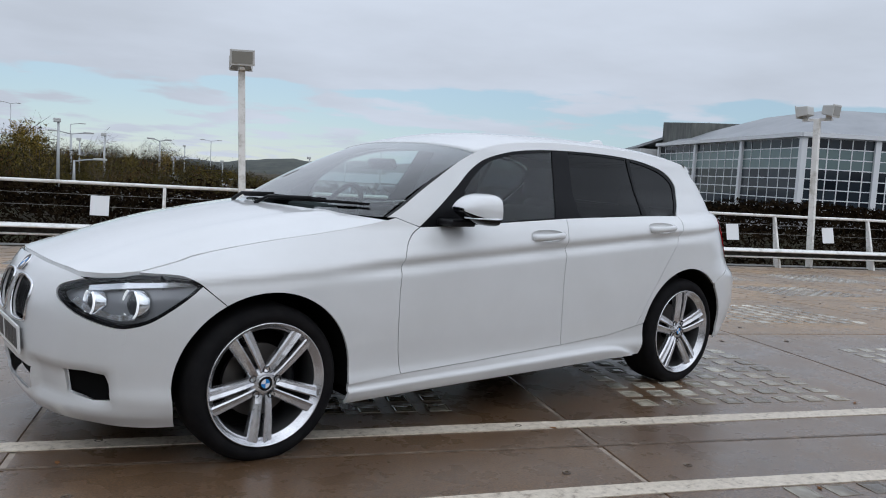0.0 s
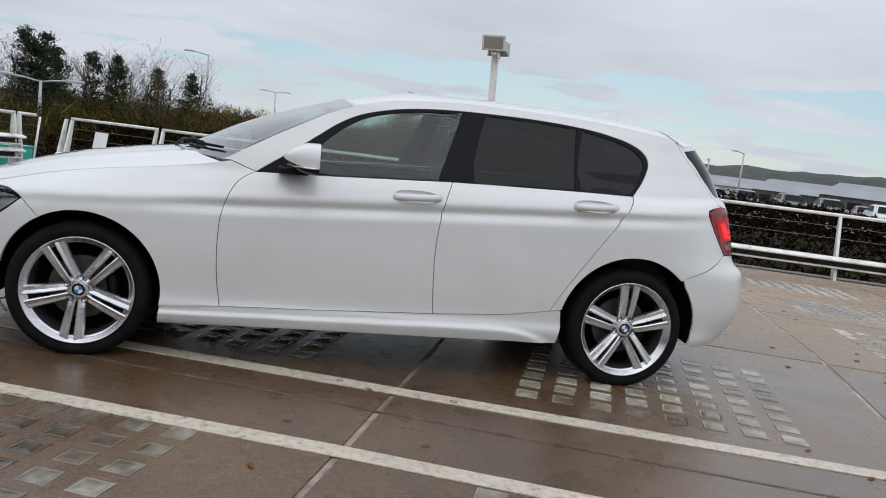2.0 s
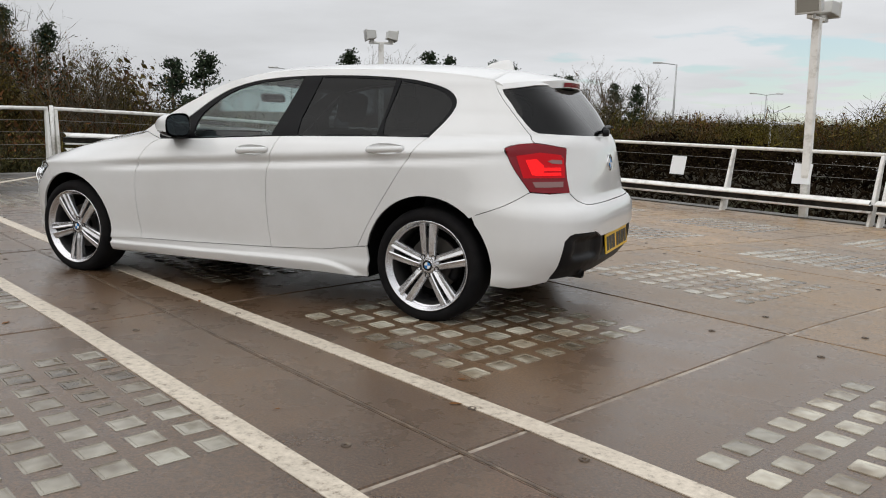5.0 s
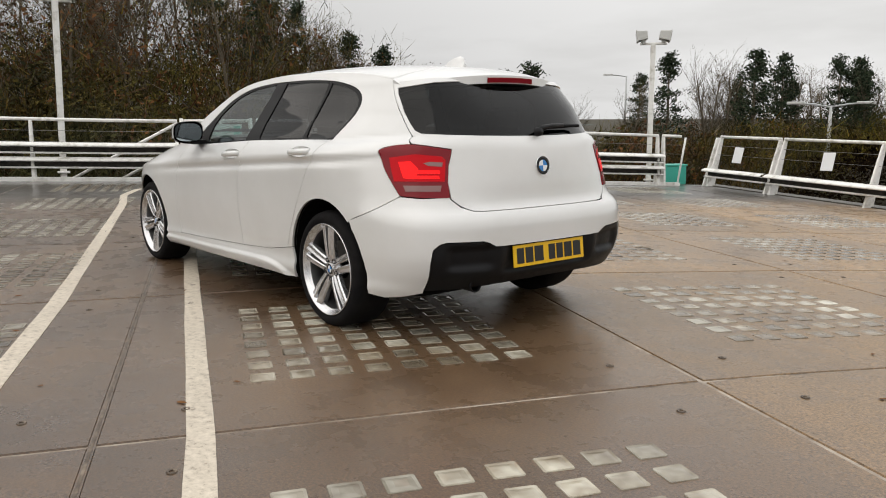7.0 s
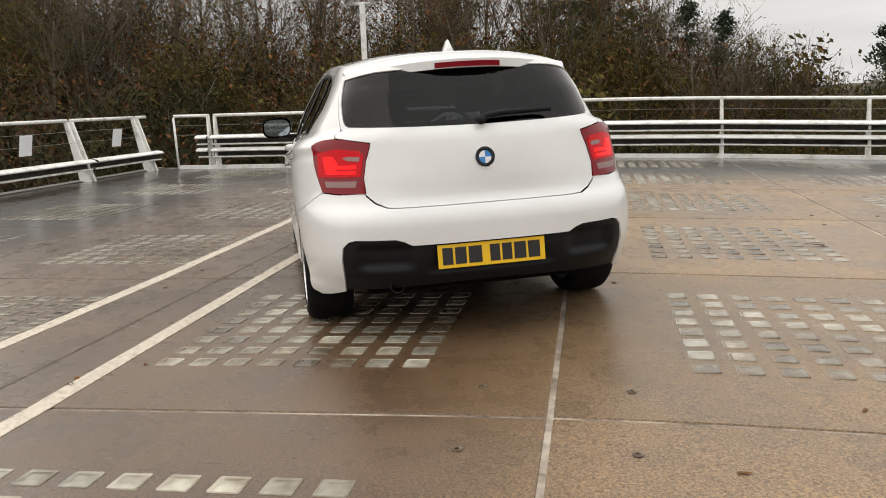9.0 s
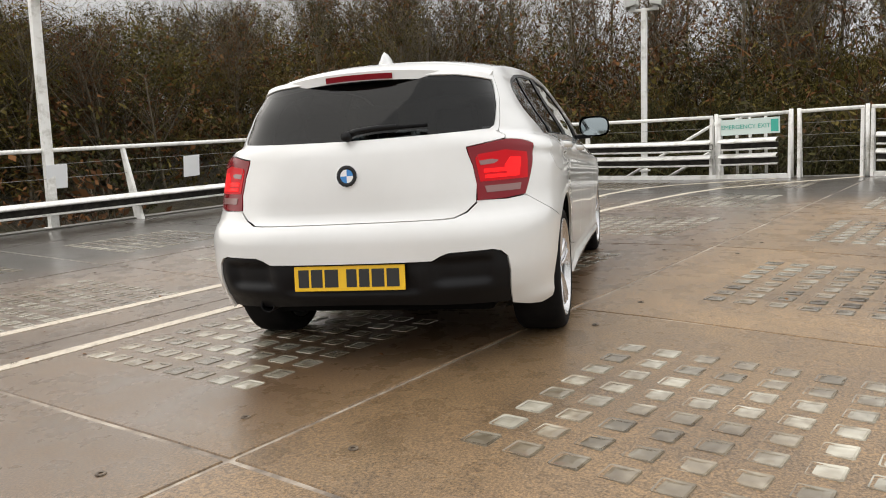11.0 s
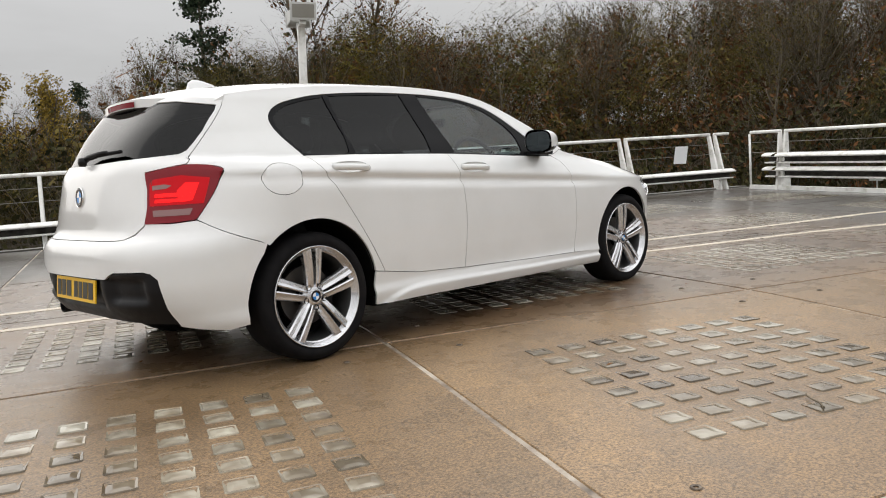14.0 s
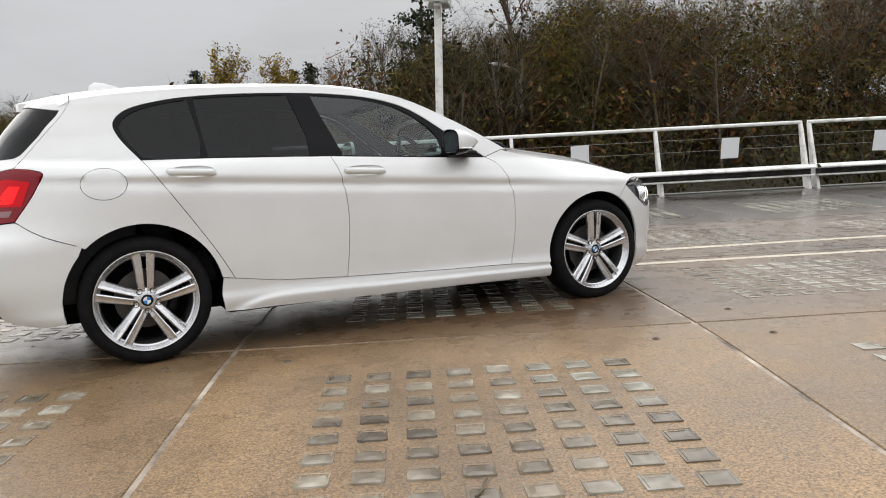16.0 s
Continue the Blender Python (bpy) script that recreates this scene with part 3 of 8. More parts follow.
part("board", bm, mat("pale_green_board", (0.62, 0.72, 0.68), 0.35), sign)
bm = bmesh.new()
box(bm, 0.335, 0.455, -0.012, -0.006, -0.10, 0.10, 0.002)
part("pictogram_panel", bm, m_teal, sign, "teal pictogram panel")
txt = bpy.data.curves.new("lettering", "FONT")
txt.body, txt.size, txt.extrude, txt.align_x, txt.align_y = "EMERGENCY EXIT", 0.099, 0.002, "CENTER", "CENTER"
txt.materials.append(m_teal)
t_ob = new("lettering", txt)
t_ob.parent = sign
t_ob.matrix_local = pose(-0.068, -0.012, 0, 90, 0, 0)
t_ob["label"] = "teal capital lettering"

# small plate sign low on the end railing, and a green box by the corner
bm = bmesh.new()
tube(bm, [end_pt(5.8, -0.9, 0.6), end_pt(5.8, 0.16, 0.6)], 0.012, 6)
plate_sign = part("small_sign", bm, m_lamp)
tagged(plate_sign, "small grey plate sign on a short stake", "sign")
bm = bmesh.new()
box(bm, -0.01, 0.01, -0.13, 0.13, 0.0, 0.11, 0.002, DECK @ pose(END + 0.58, 5.8, deck_z(END, 5.8) + 0.14))
part("plate", bm, m_lamp, plate_sign)
gb = empty("green_box", DECK @ pose(END + 0.5, -7.86, -0.37))
tagged(gb, "small green plastic box outside the corner railing", "box")
bm = bmesh.new(); box(bm, -0.15, 0.15, -0.27, 0.27, 0.0, 0.41, 0.02); part("body", bm, m_teal, gb)
bm = bmesh.new(); box(bm, -0.16, 0.16, -0.285, 0.285, 0.41, 0.45, 0.01); part("lid", bm, m_teal, gb)
# thin corner posts with wires
for u, v, d in ((-7.68, END, -0.16), (8.05, END, 0.0)):
    bm = bmesh.new()
    tube(bm, [DECK @ Vector((v, u, deck_z(v, u))), DECK @ Vector((v, u + d, deck_z(v, u) + 1.02))], 0.022, 8)
    tagged(part("corner_post", bm, m_steel, smooth=True), "thin white steel post at the deck corner", "post")

# ---- the car's body as smooth functions; x ahead, y to its left, z up ----
class Curve:
    """A smooth curve through keys, with no overshoot."""

    def __init__(self, xs, ys):
        self.x, self.y = np.array(xs, float), np.array(ys, float)
        h = np.diff(self.x)
        d = np.diff(self.y) / h
        m = np.zeros_like(self.y)
        for i in range(1, len(m) - 1):
            if d[i - 1] * d[i] > 0:
                w1, w2 = 2 * h[i] + h[i - 1], h[i] + 2 * h[i - 1]
                m[i] = (w1 + w2) / (w1 / d[i - 1] + w2 / d[i])
        m[0], m[-1] = d[0], d[-1]
        self.m = m

    def __call__(self, t):
        t = np.clip(np.asarray(t, float), self.x[0], self.x[-1])
        i = np.clip(np.searchsorted(self.x, t) - 1, 0, len(self.x) - 2)
        h = self.x[i + 1] - self.x[i]
        s = (t - self.x[i]) / h
        a, b, c, e = (1 + 2 * s) * (1 - s) ** 2, s * (1 - s) ** 2, s * s * (3 - 2 * s), s * s * (s - 1)
        return a * self.y[i] + b * h * self.m[i] + c * self.y[i + 1] + e * h * self.m[i + 1]


belt_z = Curve((-2.2, -1.7, -1.31, -0.76, -0.27, 0.24, 0.62, 0.85, 1.2, 1.6, 1.8, 2.1), (0.985, 0.99, 1.0, 0.988, 0.972, 0.942, 0.926, 0.918, 0.878, 0.802, 0.74, 0.70))
low_w = Curve((-1.9, -1.345, -0.9, -0.3, 0.5, 0.9, 1.345, 1.9), (0.022, 0.022, 0.004, 0.0, 0.003, 0.010, 0.024, 0.024))
top_w = Curve((-2.0, -1.3, -0.8, 0.0, 0.62, 0.85, 1.2, 1.6, 1.9), (-0.02, -0.018, -0.004, 0.0, -0.004, -0.028, -0.062, -0.080, -0.090))
under = Curve((-1.9, -1.5, -1.0, 0.7, 1.08), (0.0, 0.013, 0.020, 0.019, 0.004))
prof_y = Curve(range(14), (0.79, 0.828, 0.850, 0.842, 0.852, 0.859, 0.858, 0.854, 0.851, 0.832, 0.787, 0.705, 0.622, 0.578))
front_x = Curve((0.12, 0.2, 0.30, 0.42, 0.55, 0.63, 0.70, 0.76, 0.82, 0.95), (2.02, 2.075, 2.10, 2.115, 2.11, 2.09, 2.055, 2.00, 1.93, 1.75))
rear_x = Curve((0.15, 0.28, 0.36, 0.46, 0.58, 0.63, 0.662, 0.68, 0.8, 0.9, 0.98, 1.01, 1.15, 1.28, 1.32, 1.42), (-2.05, -2.125, -2.175, -2.19, -2.188, -2.175, -2.15, -2.128, -2.118, -2.105, -2.085, -2.065, -1.963, -1.852, -1.815, -1.75))
rear_n = Curve((0.2, 0.45, 0.6, 0.75, 0.95, 1.05, 1.2, 1.4), (3.2, 3.8, 3.7, 3.0, 2.6, 2.95, 3.8, 4.0))
X_FRONT, X_REAR, N_FRONT = 1.05, -1.25, 2.8


def crease_z(x):
    return np.maximum(0.838 - 0.0637 * np.asarray(x, float), 0.722)


def flank(x, z):
    """Half width of the flank at a height, before the ends round off."""
    x, z = np.broadcast_arrays(np.asarray(x, float), np.asarray(z, float))
    zc = crease_z(x)
    zb = np.maximum(belt_z(x), zc + 0.065)
    up = np.maximum(zb + 0.06, 1.13)
    keys = [np.full_like(x, k) for k in (0.16, 0.20, 0.27, 0.32, 0.45)]
    keys += [0.45 + (zc - 0.55) * 0.55, zc - 0.10, zc - 0.025, zc, zc + 0.05, zb, up, np.full_like(x, 1.30), np.full_like(x, 1.38)]
    q = np.zeros_like(x)
    for i in range(13):
        q = np.where(z >= keys[i], i + np.clip((z - keys[i]) / np.maximum(keys[i + 1] - keys[i], 1e-4), 0, 1), q)
    y = prof_y(q)
    groove = np.exp(-(((z - (zc - 0.034)) / 0.022) ** 2))
    t = np.clip((z - zc) / np.maximum(zb - zc, 1e-3), 0, 1)
    return y - under(x) * groove + low_w(x) * (1 - t) + top_w(x) * t


def body_y(x, z):
    """Half width of the whole body."""
    x, z = np.broadcast_arrays(np.asarray(x, float), np.asarray(z, float))
    f = np.clip((x - X_FRONT) / (front_x(z) - X_FRONT), 0, 1)
    r = np.clip((X_REAR - x) / (X_REAR - rear_x(z)), 0, 1)
    n = rear_n(z)
    return flank(x, z) * np.maximum(1 - f**N_FRONT, 0) ** (1 / N_FRONT) * np.maximum(1 - r**n, 0) ** (1 / n)


def nose(phi, z):
    """The front end: phi runs from 0 at the middle to 90 degrees at the flank."""
    phi, z = np.broadcast_arrays(np.asarray(phi, float), np.asarray(z, float))
    c, s = np.abs(np.cos(phi)) ** (2 / N_FRONT), np.abs(np.sin(phi)) ** (2 / N_FRONT)
    x = X_FRONT + (front_x(z) - X_FRONT) * c
    return np.stack([x, np.sign(phi) * flank(x, z) * s, z + 0 * x], -1)


def tail(phi, z):
    """The rear end, likewise."""
    phi, z = np.broadcast_arrays(np.asarray(phi, float), np.asarray(z, float))
    n = rear_n(z)
    c, s = np.abs(np.cos(phi)) ** (2 / n), np.abs(np.sin(phi)) ** (2 / n)
    x = X_REAR + (rear_x(z) - X_REAR) * c
    return np.stack([x, np.sign(phi) * flank(x, z) * s, z + 0 * x], -1)


def nose_phi(x, z):
    """phi of the nose at a given x."""
    f = np.clip((np.asarray(x, float) - X_FRONT) / (front_x(z) - X_FRONT), 0, 1)
    return np.arccos(f ** (N_FRONT / 2))


def tail_phi(x, z):
    r = np.clip((X_REAR - np.asarray(x, float)) / (X_REAR - rear_x(z)), 0, 1)
    return np.arccos(r ** (rear_n(z) / 2))

def nose_phi_y(y, z):
    return np.arcsin(np.clip((np.asarray(y, float) / flank(1.98, z)), 0, 1) ** (N_FRONT / 2))


def tail_phi_y(y, z):
    y = np.asarray(y, float)
    n = rear_n(z)
    p = np.arcsin(np.clip(y / flank(-1.9, z), 0, 1) ** (n / 2))
    for _ in range(6):
        x = X_REAR + (rear_x(z) - X_REAR) * np.abs(np.cos(p)) ** (2 / n)
        p = np.arcsin(np.clip(y / flank(x, z), 0, 1) ** (n / 2))
    return p


def smooth_line(pts, n=8):
    """An open line through pts, rounded (Catmull-Rom)."""
    p = [np.array(q, float) for q in pts]
    p = [2 * p[0] - p[1]] + p + [2 * p[-1] - p[-2]]
    out = []
    for i in range(1, len(p) - 2):
        a, b, c, d = p[i - 1 : i + 3]
        for k in range(n):
            t = k / n
            out.append(0.5 * (2 * b + (c - a) * t + (2 * a - 5 * b + 4 * c - d) * t * t + (3 * b - a - 3 * c + d) * t**3))
    out.append(p[-2])
    return [tuple(q) for q in out]


def round_loop(pts, n=6):
    """A closed rounded loop through pts."""
    p = [np.array(q, float) for q in pts]
    m = len(p)
    out = []
    for i in range(m):
        a, b, c, d = p[i - 1], p[i], p[(i + 1) % m], p[(i + 2) % m]
        for k in range(n):
            t = k / n
            out.append(tuple(0.5 * (2 * b + (c - a) * t + (2 * a - 5 * b + 4 * c - d) * t * t + (3 * b - a - 3 * c + d) * t**3)))
    return out


def arc(cx, cz, r, a0, a1, n=20):
    return [(cx + r * math.cos(radians(a0 + (a1 - a0) * i / n)), cz + r * math.sin(radians(a0 + (a1 - a0) * i / n))) for i in range(n + 1)]


def clean(loop):
    out = []
    for q in loop:
        if not out or abs(q[0] - out[-1][0]) + abs(q[1] - out[-1][1]) > 1e-4:
            out.append((float(q[0]), float(q[1])))
    if abs(out[0][0] - out[-1][0]) + abs(out[0][1] - out[-1][1]) < 1e-4:
        out.pop()
    return out


def shrunk(loop, d):
    """The loop moved inwards by d."""
    loop = clean(loop)
    area = sum(a[0] * b[1] - b[0] * a[1] for a, b in zip(loop, loop[1:] + loop[:1]))
    s = 1 if area > 0 else -1
    out = []
    n = len(loop)
    for i in range(n):
        a, b, c = np.array(loop[i - 1]), np.array(loop[i]), np.array(loop[(i + 1) % n])
        e0, e1 = (b - a) / np.linalg.norm(b - a), (c - b) / np.linalg.norm(c - b)
        n0, n1 = np.array((-e0[1], e0[0])) * s, np.array((-e1[1], e1[0])) * s
        m = n0 + n1
        l = np.linalg.norm(m)
        m = n0 if l < 0.2 else m / l
        out.append(tuple(b + m * d / max(m @ n0, 0.45)))
    return out


def inside(loop, pts):
    """Which of pts lie inside a loop."""
    p = np.asarray(pts, float)
    hit = np.zeros(len(p), bool)
    lo = np.asarray(loop, float)
    for (x0, y0), (x1, y1) in zip(lo, np.roll(lo, -1, 0)):
        if y0 == y1:
            continue
        c = (y0 > p[:, 1]) != (y1 > p[:, 1])
        hit ^= c & (p[:, 0] < (x1 - x0) * (p[:, 1] - y0) / (y1 - y0) + x0)
    return hit


def trimmed(loop, holes, step):
    """A flat mesh over the loop less its holes, cut exactly along their lines."""
    loop = clean(loop)
    holes = [clean(h) for h in holes]
    lo, hi = np.min(loop, 0), np.max(loop, 0)
    nx, ny = (max(2, int(math.ceil((hi[i] - lo[i]) / step[i]))) for i in (0, 1))
    bm = bmesh.new()
    pad = 1e-3
    grid = [[bm.verts.new((lo[0] - pad + (hi[0] - lo[0] + 2 * pad) * i / nx, lo[1] - pad + (hi[1] - lo[1] + 2 * pad) * j / ny, 0)) for j in range(ny + 1)] for i in range(nx + 1)]
    for i in range(nx):
        for j in range(ny):
            bm.faces.new((grid[i][j], grid[i + 1][j], grid[i + 1][j + 1], grid[i][j + 1]))
    for ring in [loop] + holes:
        for a, b in zip(ring, ring[1:] + ring[:1]):
            x0, x1, y0, y1 = min(a[0], b[0]) - 1e-5, max(a[0], b[0]) + 1e-5, min(a[1], b[1]) - 1e-5, max(a[1], b[1]) + 1e-5
            faces = []
            for f in bm.faces:
                xs, ys = [v.co.x for v in f.verts], [v.co.y for v in f.verts]
                if max(xs) >= x0 and min(xs) <= x1 and max(ys) >= y0 and min(ys) <= y1:
                    faces.append(f)
            geom = list({e for f in faces for e in f.edges} | {v for f in faces for v in f.verts}) + faces
            d = Vector((b[0] - a[0], b[1] - a[1], 0)).normalized()
            bmesh.ops.bisect_plane(bm, geom=geom, dist=1e-6, plane_co=(a[0], a[1], 0), plane_no=(-d.y, d.x, 0))
    faces = list(bm.faces)
    mids = [tuple(f.calc_center_median())[:2] for f in faces]
    keep = inside(loop, mids)
    for h in holes:
        keep &= ~inside(h, mids)
    bmesh.ops.delete(bm, geom=[f for f, k in zip(faces, keep) if not k], context="FACES")
    return bm


def laid(bm, mapping, flip, lip=0.012, inward=None):
    """Map a flat mesh onto a surface and turn its rim inwards as a lip."""
    co = np.array([v.co[:2] for v in bm.verts])
    pos = mapping(co[:, 0], co[:, 1])
    rim = [e for e in bm.edges if e.is_boundary]
    for v, p in zip(bm.verts, pos):
        v.co = p
    bm.normal_update()
    # faces look out of the car
    heart = Vector((0, 0, 0.6))
    if sum((f.calc_center_median() - heart).dot(f.normal) * f.calc_area() for f in bm.faces) < 0:
        bmesh.ops.reverse_faces(bm, faces=bm.faces)
    bm.normal_update()
    if lip and rim:
        normals = {v.index: v.normal.copy() for v in bm.verts}
        bm.verts.index_update()
        normals = {v: v.normal.copy() for e in rim for v in e.verts}
        out = bmesh.ops.extrude_edge_only(bm, edges=rim)
        news = [g for g in out["geom"] if isinstance(g, bmesh.types.BMVert)]
        old_at = {tuple(round(c, 6) for c in v.co): n for v, n in normals.items()}
        for v in news:
            n = old_at.get(tuple(round(c, 6) for c in v.co))
            if n is not None:
                v.co -= n * lip
        for e in rim:
            e.smooth = False
    return bm


def side_map(s, off=0.0):
    return lambda a, b: np.stack([a, s * (body_y(a, b) - off), b], -1)


def end_map(fn, off=0.0):
    """The nose or tail surface, moved inwards by off."""

    def f(a, b):
        p = fn(a, b)
        if off:
            e = 1e-3
            t1 = fn(a + e, b) - fn(a - e, b)
            t2 = fn(a, b + e) - fn(a, b - e)
            n = np.cross(t1, t2)
            n /= np.linalg.norm(n, axis=-1, keepdims=True) + 1e-12
            centre = np.array((0.0, 0.0, 0.6))
            n *= np.sign(((p - centre) * n).sum(-1, keepdims=True))
            p = p - n * off
        return p

    return f


# paints and plastics of the car
m_paint = mat("white_car_paint", (0.80, 0.80, 0.79), 0.4, 0, 1.0)
n_, l_, b_ = nodes_of(m_paint)
b_.inputs["Coat Roughness"].default_value = 0.025
pn = noise_node(m_paint, 2.4, 5, 0.6)
l_.new(ramp(m_paint, pn.outputs["Fac"], [(0.3, (0.665, 0.665, 0.655)), (0.65, (0.71, 0.71, 0.705))]).outputs["Color"], b_.inputs["Base Color"])
pn2 = noise_node(m_paint, 60.0, 4, 0.7)
l_.new(ramp(m_paint, pn2.outputs["Fac"], [(0.4, grey(0.28)), (0.75, grey(0.42))]).outputs["Color"], b_.inputs["Roughness"])
m_black = mat("satin_black_plastic", (0.007, 0.007, 0.008), 0.45, spec=0.2)
bn = noise_node(m_black, 30.0, 4, 0.6)
l_b = nodes_of(m_black)[1]
l_b.new(ramp(m_black, bn.outputs["Fac"], [(0.3, grey(0.36)), (0.7, grey(0.52))]).outputs["Color"], nodes_of(m_black)[2].inputs["Roughness"])
m_gloss = mat("gloss_black_trim", (0.005, 0.005, 0.006), 0.12, spec=0.35)
m_dark = mat("matt_dark_underbody", (0.004, 0.004, 0.004), 0.9, spec=0.1)
m_rubber = mat("tyre_rubber", (0.008, 0.008, 0.009), 0.8, spec=0.12)
tn = noise_node(m_rubber, 12.0, 5, 0.6)
nodes_of(m_rubber)[1].new(ramp(m_rubber, tn.outputs["Fac"], [(0.3, (0.005, 0.005, 0.006)), (0.75, (0.013, 0.012, 0.012))]).outputs["Color"], nodes_of(m_rubber)[2].inputs["Base Color"])
m_alloy = mat("silver_painted_alloy", (0.62, 0.62, 0.64), 0.24, 0.85, 0.5)
an = noise_node(m_alloy, 14.0, 5, 0.65)
nodes_of(m_alloy)[1].new(ramp(m_alloy, an.outputs["Fac"], [(0.3, (0.54, 0.54, 0.55)), (0.7, (0.70, 0.70, 0.72))]).outputs["Color"], nodes_of(m_alloy)[2].inputs["Base Color"])
m_chrome = mat("chrome", (0.75, 0.75, 0.76), 0.08, 1.0)
m_mirror = mat("tinted_mirror_glass", (0.32, 0.37, 0.39), 0.03, 1.0)
m_disc = mat("brake_disc_steel", (0.10, 0.092, 0.085), 0.5, 0.8)
m_barrel = mat("shaded_rim_metal", (0.10, 0.10, 0.10), 0.45, 0.7)
m_red = mat("lit_red_lamp_plastic", (0.40, 0.004, 0.010), 0.3, 0, 0.0, 0.12)
nodes_of(m_red)[2].inputs["Emission Color"].default_value = (1.0, 0.012, 0.016, 1)
nodes_of(m_red)[2].inputs["Emission Strength"].default_value = 0.10
m_darkred = mat("dark_red_lamp_plastic", (0.19, 0.004, 0.010), 0.15, 0, 0.05, 0.25)
m_lit = mat("lit_red_lamp", (0.75, 0.01, 0.012), 0.3, spec=0.12)
nodes_of(m_lit)[2].inputs["Emission Color"].default_value = (1.0, 0.012, 0.014, 1)
nodes_of(m_lit)[2].inputs["Emission Strength"].default_value = 0.6
m_clearlamp = mat("smoky_clear_lamp_plastic", (0.24, 0.13, 0.125), 0.12)
m_blue = mat("badge_blue", (0.03, 0.20, 0.52), 0.2)
m_white = mat("badge_white", (0.75, 0.76, 0.78), 0.25)
m_plate_y = mat("yellow_reflective_plate", (0.80, 0.48, 0.015), 0.3)
m_plate_w = mat("white_reflective_plate", (0.75, 0.75, 0.73), 0.3)
m_char = mat("plate_black", (0.012, 0.012, 0.012), 0.4)
m_seat = mat("charcoal_seat_cloth", (0.020, 0.021, 0.024), 0.85)
m_dash = mat("dark_grey_dashboard", (0.03, 0.03, 0.032), 0.6)
m_bucket = mat("satin_silver_lamp_inside", (0.30, 0.305, 0.315), 0.3, 0.5)
m_trim = mat("matt_black_window_trim", (0.004, 0.004, 0.005), 0.35, spec=0.12)
m_led = mat("pale_lamp_reflector", (0.80, 0.82, 0.85), 0.1, 0.8)
m_projector = mat("projector_glass", (0.05, 0.055, 0.06), 0.05)
m_ring = mat("lit_white_light_ring", (0.85, 0.86, 0.88), 0.2)
nodes_of(m_ring)[2].inputs["Emission Color"].default_value = (1.0, 0.98, 0.95, 1)
nodes_of(m_ring)[2].inputs["Emission Strength"].default_value = 0.5


def glass(name, tint, rough=0.02, face=0.05, power=4.5):
    """Tinted clear pane with a sharp gloss that grows at grazing angles."""
    m = bpy.data.materials.new(name)
    m.use_nodes = True
    n, l = m.node_tree.nodes, m.node_tree.links
    n.clear()
    out, mix, tr, gl, lw, pw, sc = (n.new("ShaderNode" + k) for k in ("OutputMaterial", "MixShader", "BsdfTransparent", "BsdfGlossy", "LayerWeight", "Math", "MapRange"))
    tr.inputs["Color"].default_value = (*tint, 1)
    gl.inputs["Color"].default_value = (1, 1, 1, 1)
    gl.inputs["Roughness"].default_value = rough
    lw.inputs["Blend"].default_value = 0.5
    pw.operation = "POWER"
    pw.inputs[1].default_value = power
    sc.inputs["To Min"].default_value = face
    l.new(lw.outputs["Facing"], pw.inputs[0]); l.new(pw.outputs[0], sc.inputs["Value"]); l.new(sc.outputs[0], mix.inputs[0])
    l.new(tr.outputs[0], mix.inputs[1]); l.new(gl.outputs[0], mix.inputs[2])
    l.new(mix.outputs[0], out.inputs[0])
    return m


m_glass = glass("green_tinted_car_glass", (0.60, 0.72, 0.70), 0.01, 0.05, 4.2)
m_screen = glass("windscreen_glass", (0.66, 0.75, 0.74), 0.03, 0.08, 3.3)
m_privacy = glass("dark_privacy_glass", (0.07, 0.072, 0.078), 0.015, 0.022, 5.0)
m_lens_clear = glass("clear_headlamp_lens", (0.95, 0.96, 0.97), 0.02, 0.03, 5.0)

car = empty("car")
tagged(car, "white five-door hatchback car parked on wet concrete", "car")
GAP = 0.0017


def panel(name, loop, holes, mapping, flip, material=m_paint, step=(0.04, 0.03), gap=GAP, lip=0.012, label="", parent=None):
    bm = trimmed(shrunk(loop, gap) if gap else loop, holes, step)
    laid(bm, mapping, flip, lip)
    return part(name, bm, material, parent or car, label, smooth=True)


# shut lines, given once for the left side as (x, z)
R_F, R_R = 0.360, 0.376
sill_top = [(0.989, 0.268), (0.715, 0.281), (0.31, 0.292), (-0.31, 0.317), (-0.68, 0.340), (-0.912, 0.376), (-0.972, 0.386)]
door_lead = smooth_line([(0.715, 0.281), (0.738, 0.42), (0.747, 0.59), (0.738, 0.73), (0.70, 0.84), (0.655, 0.895), (0.600, 0.926)], 5)
door_mid = smooth_line([(-0.345, 0.975), (-0.318, 0.90), (-0.296, 0.80), (-0.284, 0.64), (-0.295, 0.45), (-0.31, 0.317)], 5)
door_rear = smooth_line([(-1.308, 1.000), (-1.265, 0.935), (-1.18, 0.81), (-1.08, 0.66), (-0.985, 0.51), (-0.912, 0.376)], 5)
belt_line = [(0.600, 0.926), (0.42, 0.933), (0.24, 0.942), (-0.02, 0.957), (-0.27, 0.971), (-0.345, 0.975)]
belt_rear = [(-0.345, 0.975), (-0.55, 0.982), (-0.76, 0.988), (-1.0, 0.995), (-1.308, 1.000)]
window_top = smooth_line([(-1.308, 1.000), (-1.385, 1.10), (-1.416, 1.185), (-1.36, 1.250), (-1.235, 1.290), (-1.05, 1.318), (-0.744, 1.332), (-0.386, 1.328), (-0.152, 1.311), (-0.005, 1.286), (0.132, 1.246), (0.24, 1.188), (0.335, 1.117), (0.47, 1.018), (0.600, 0.926)], 4)
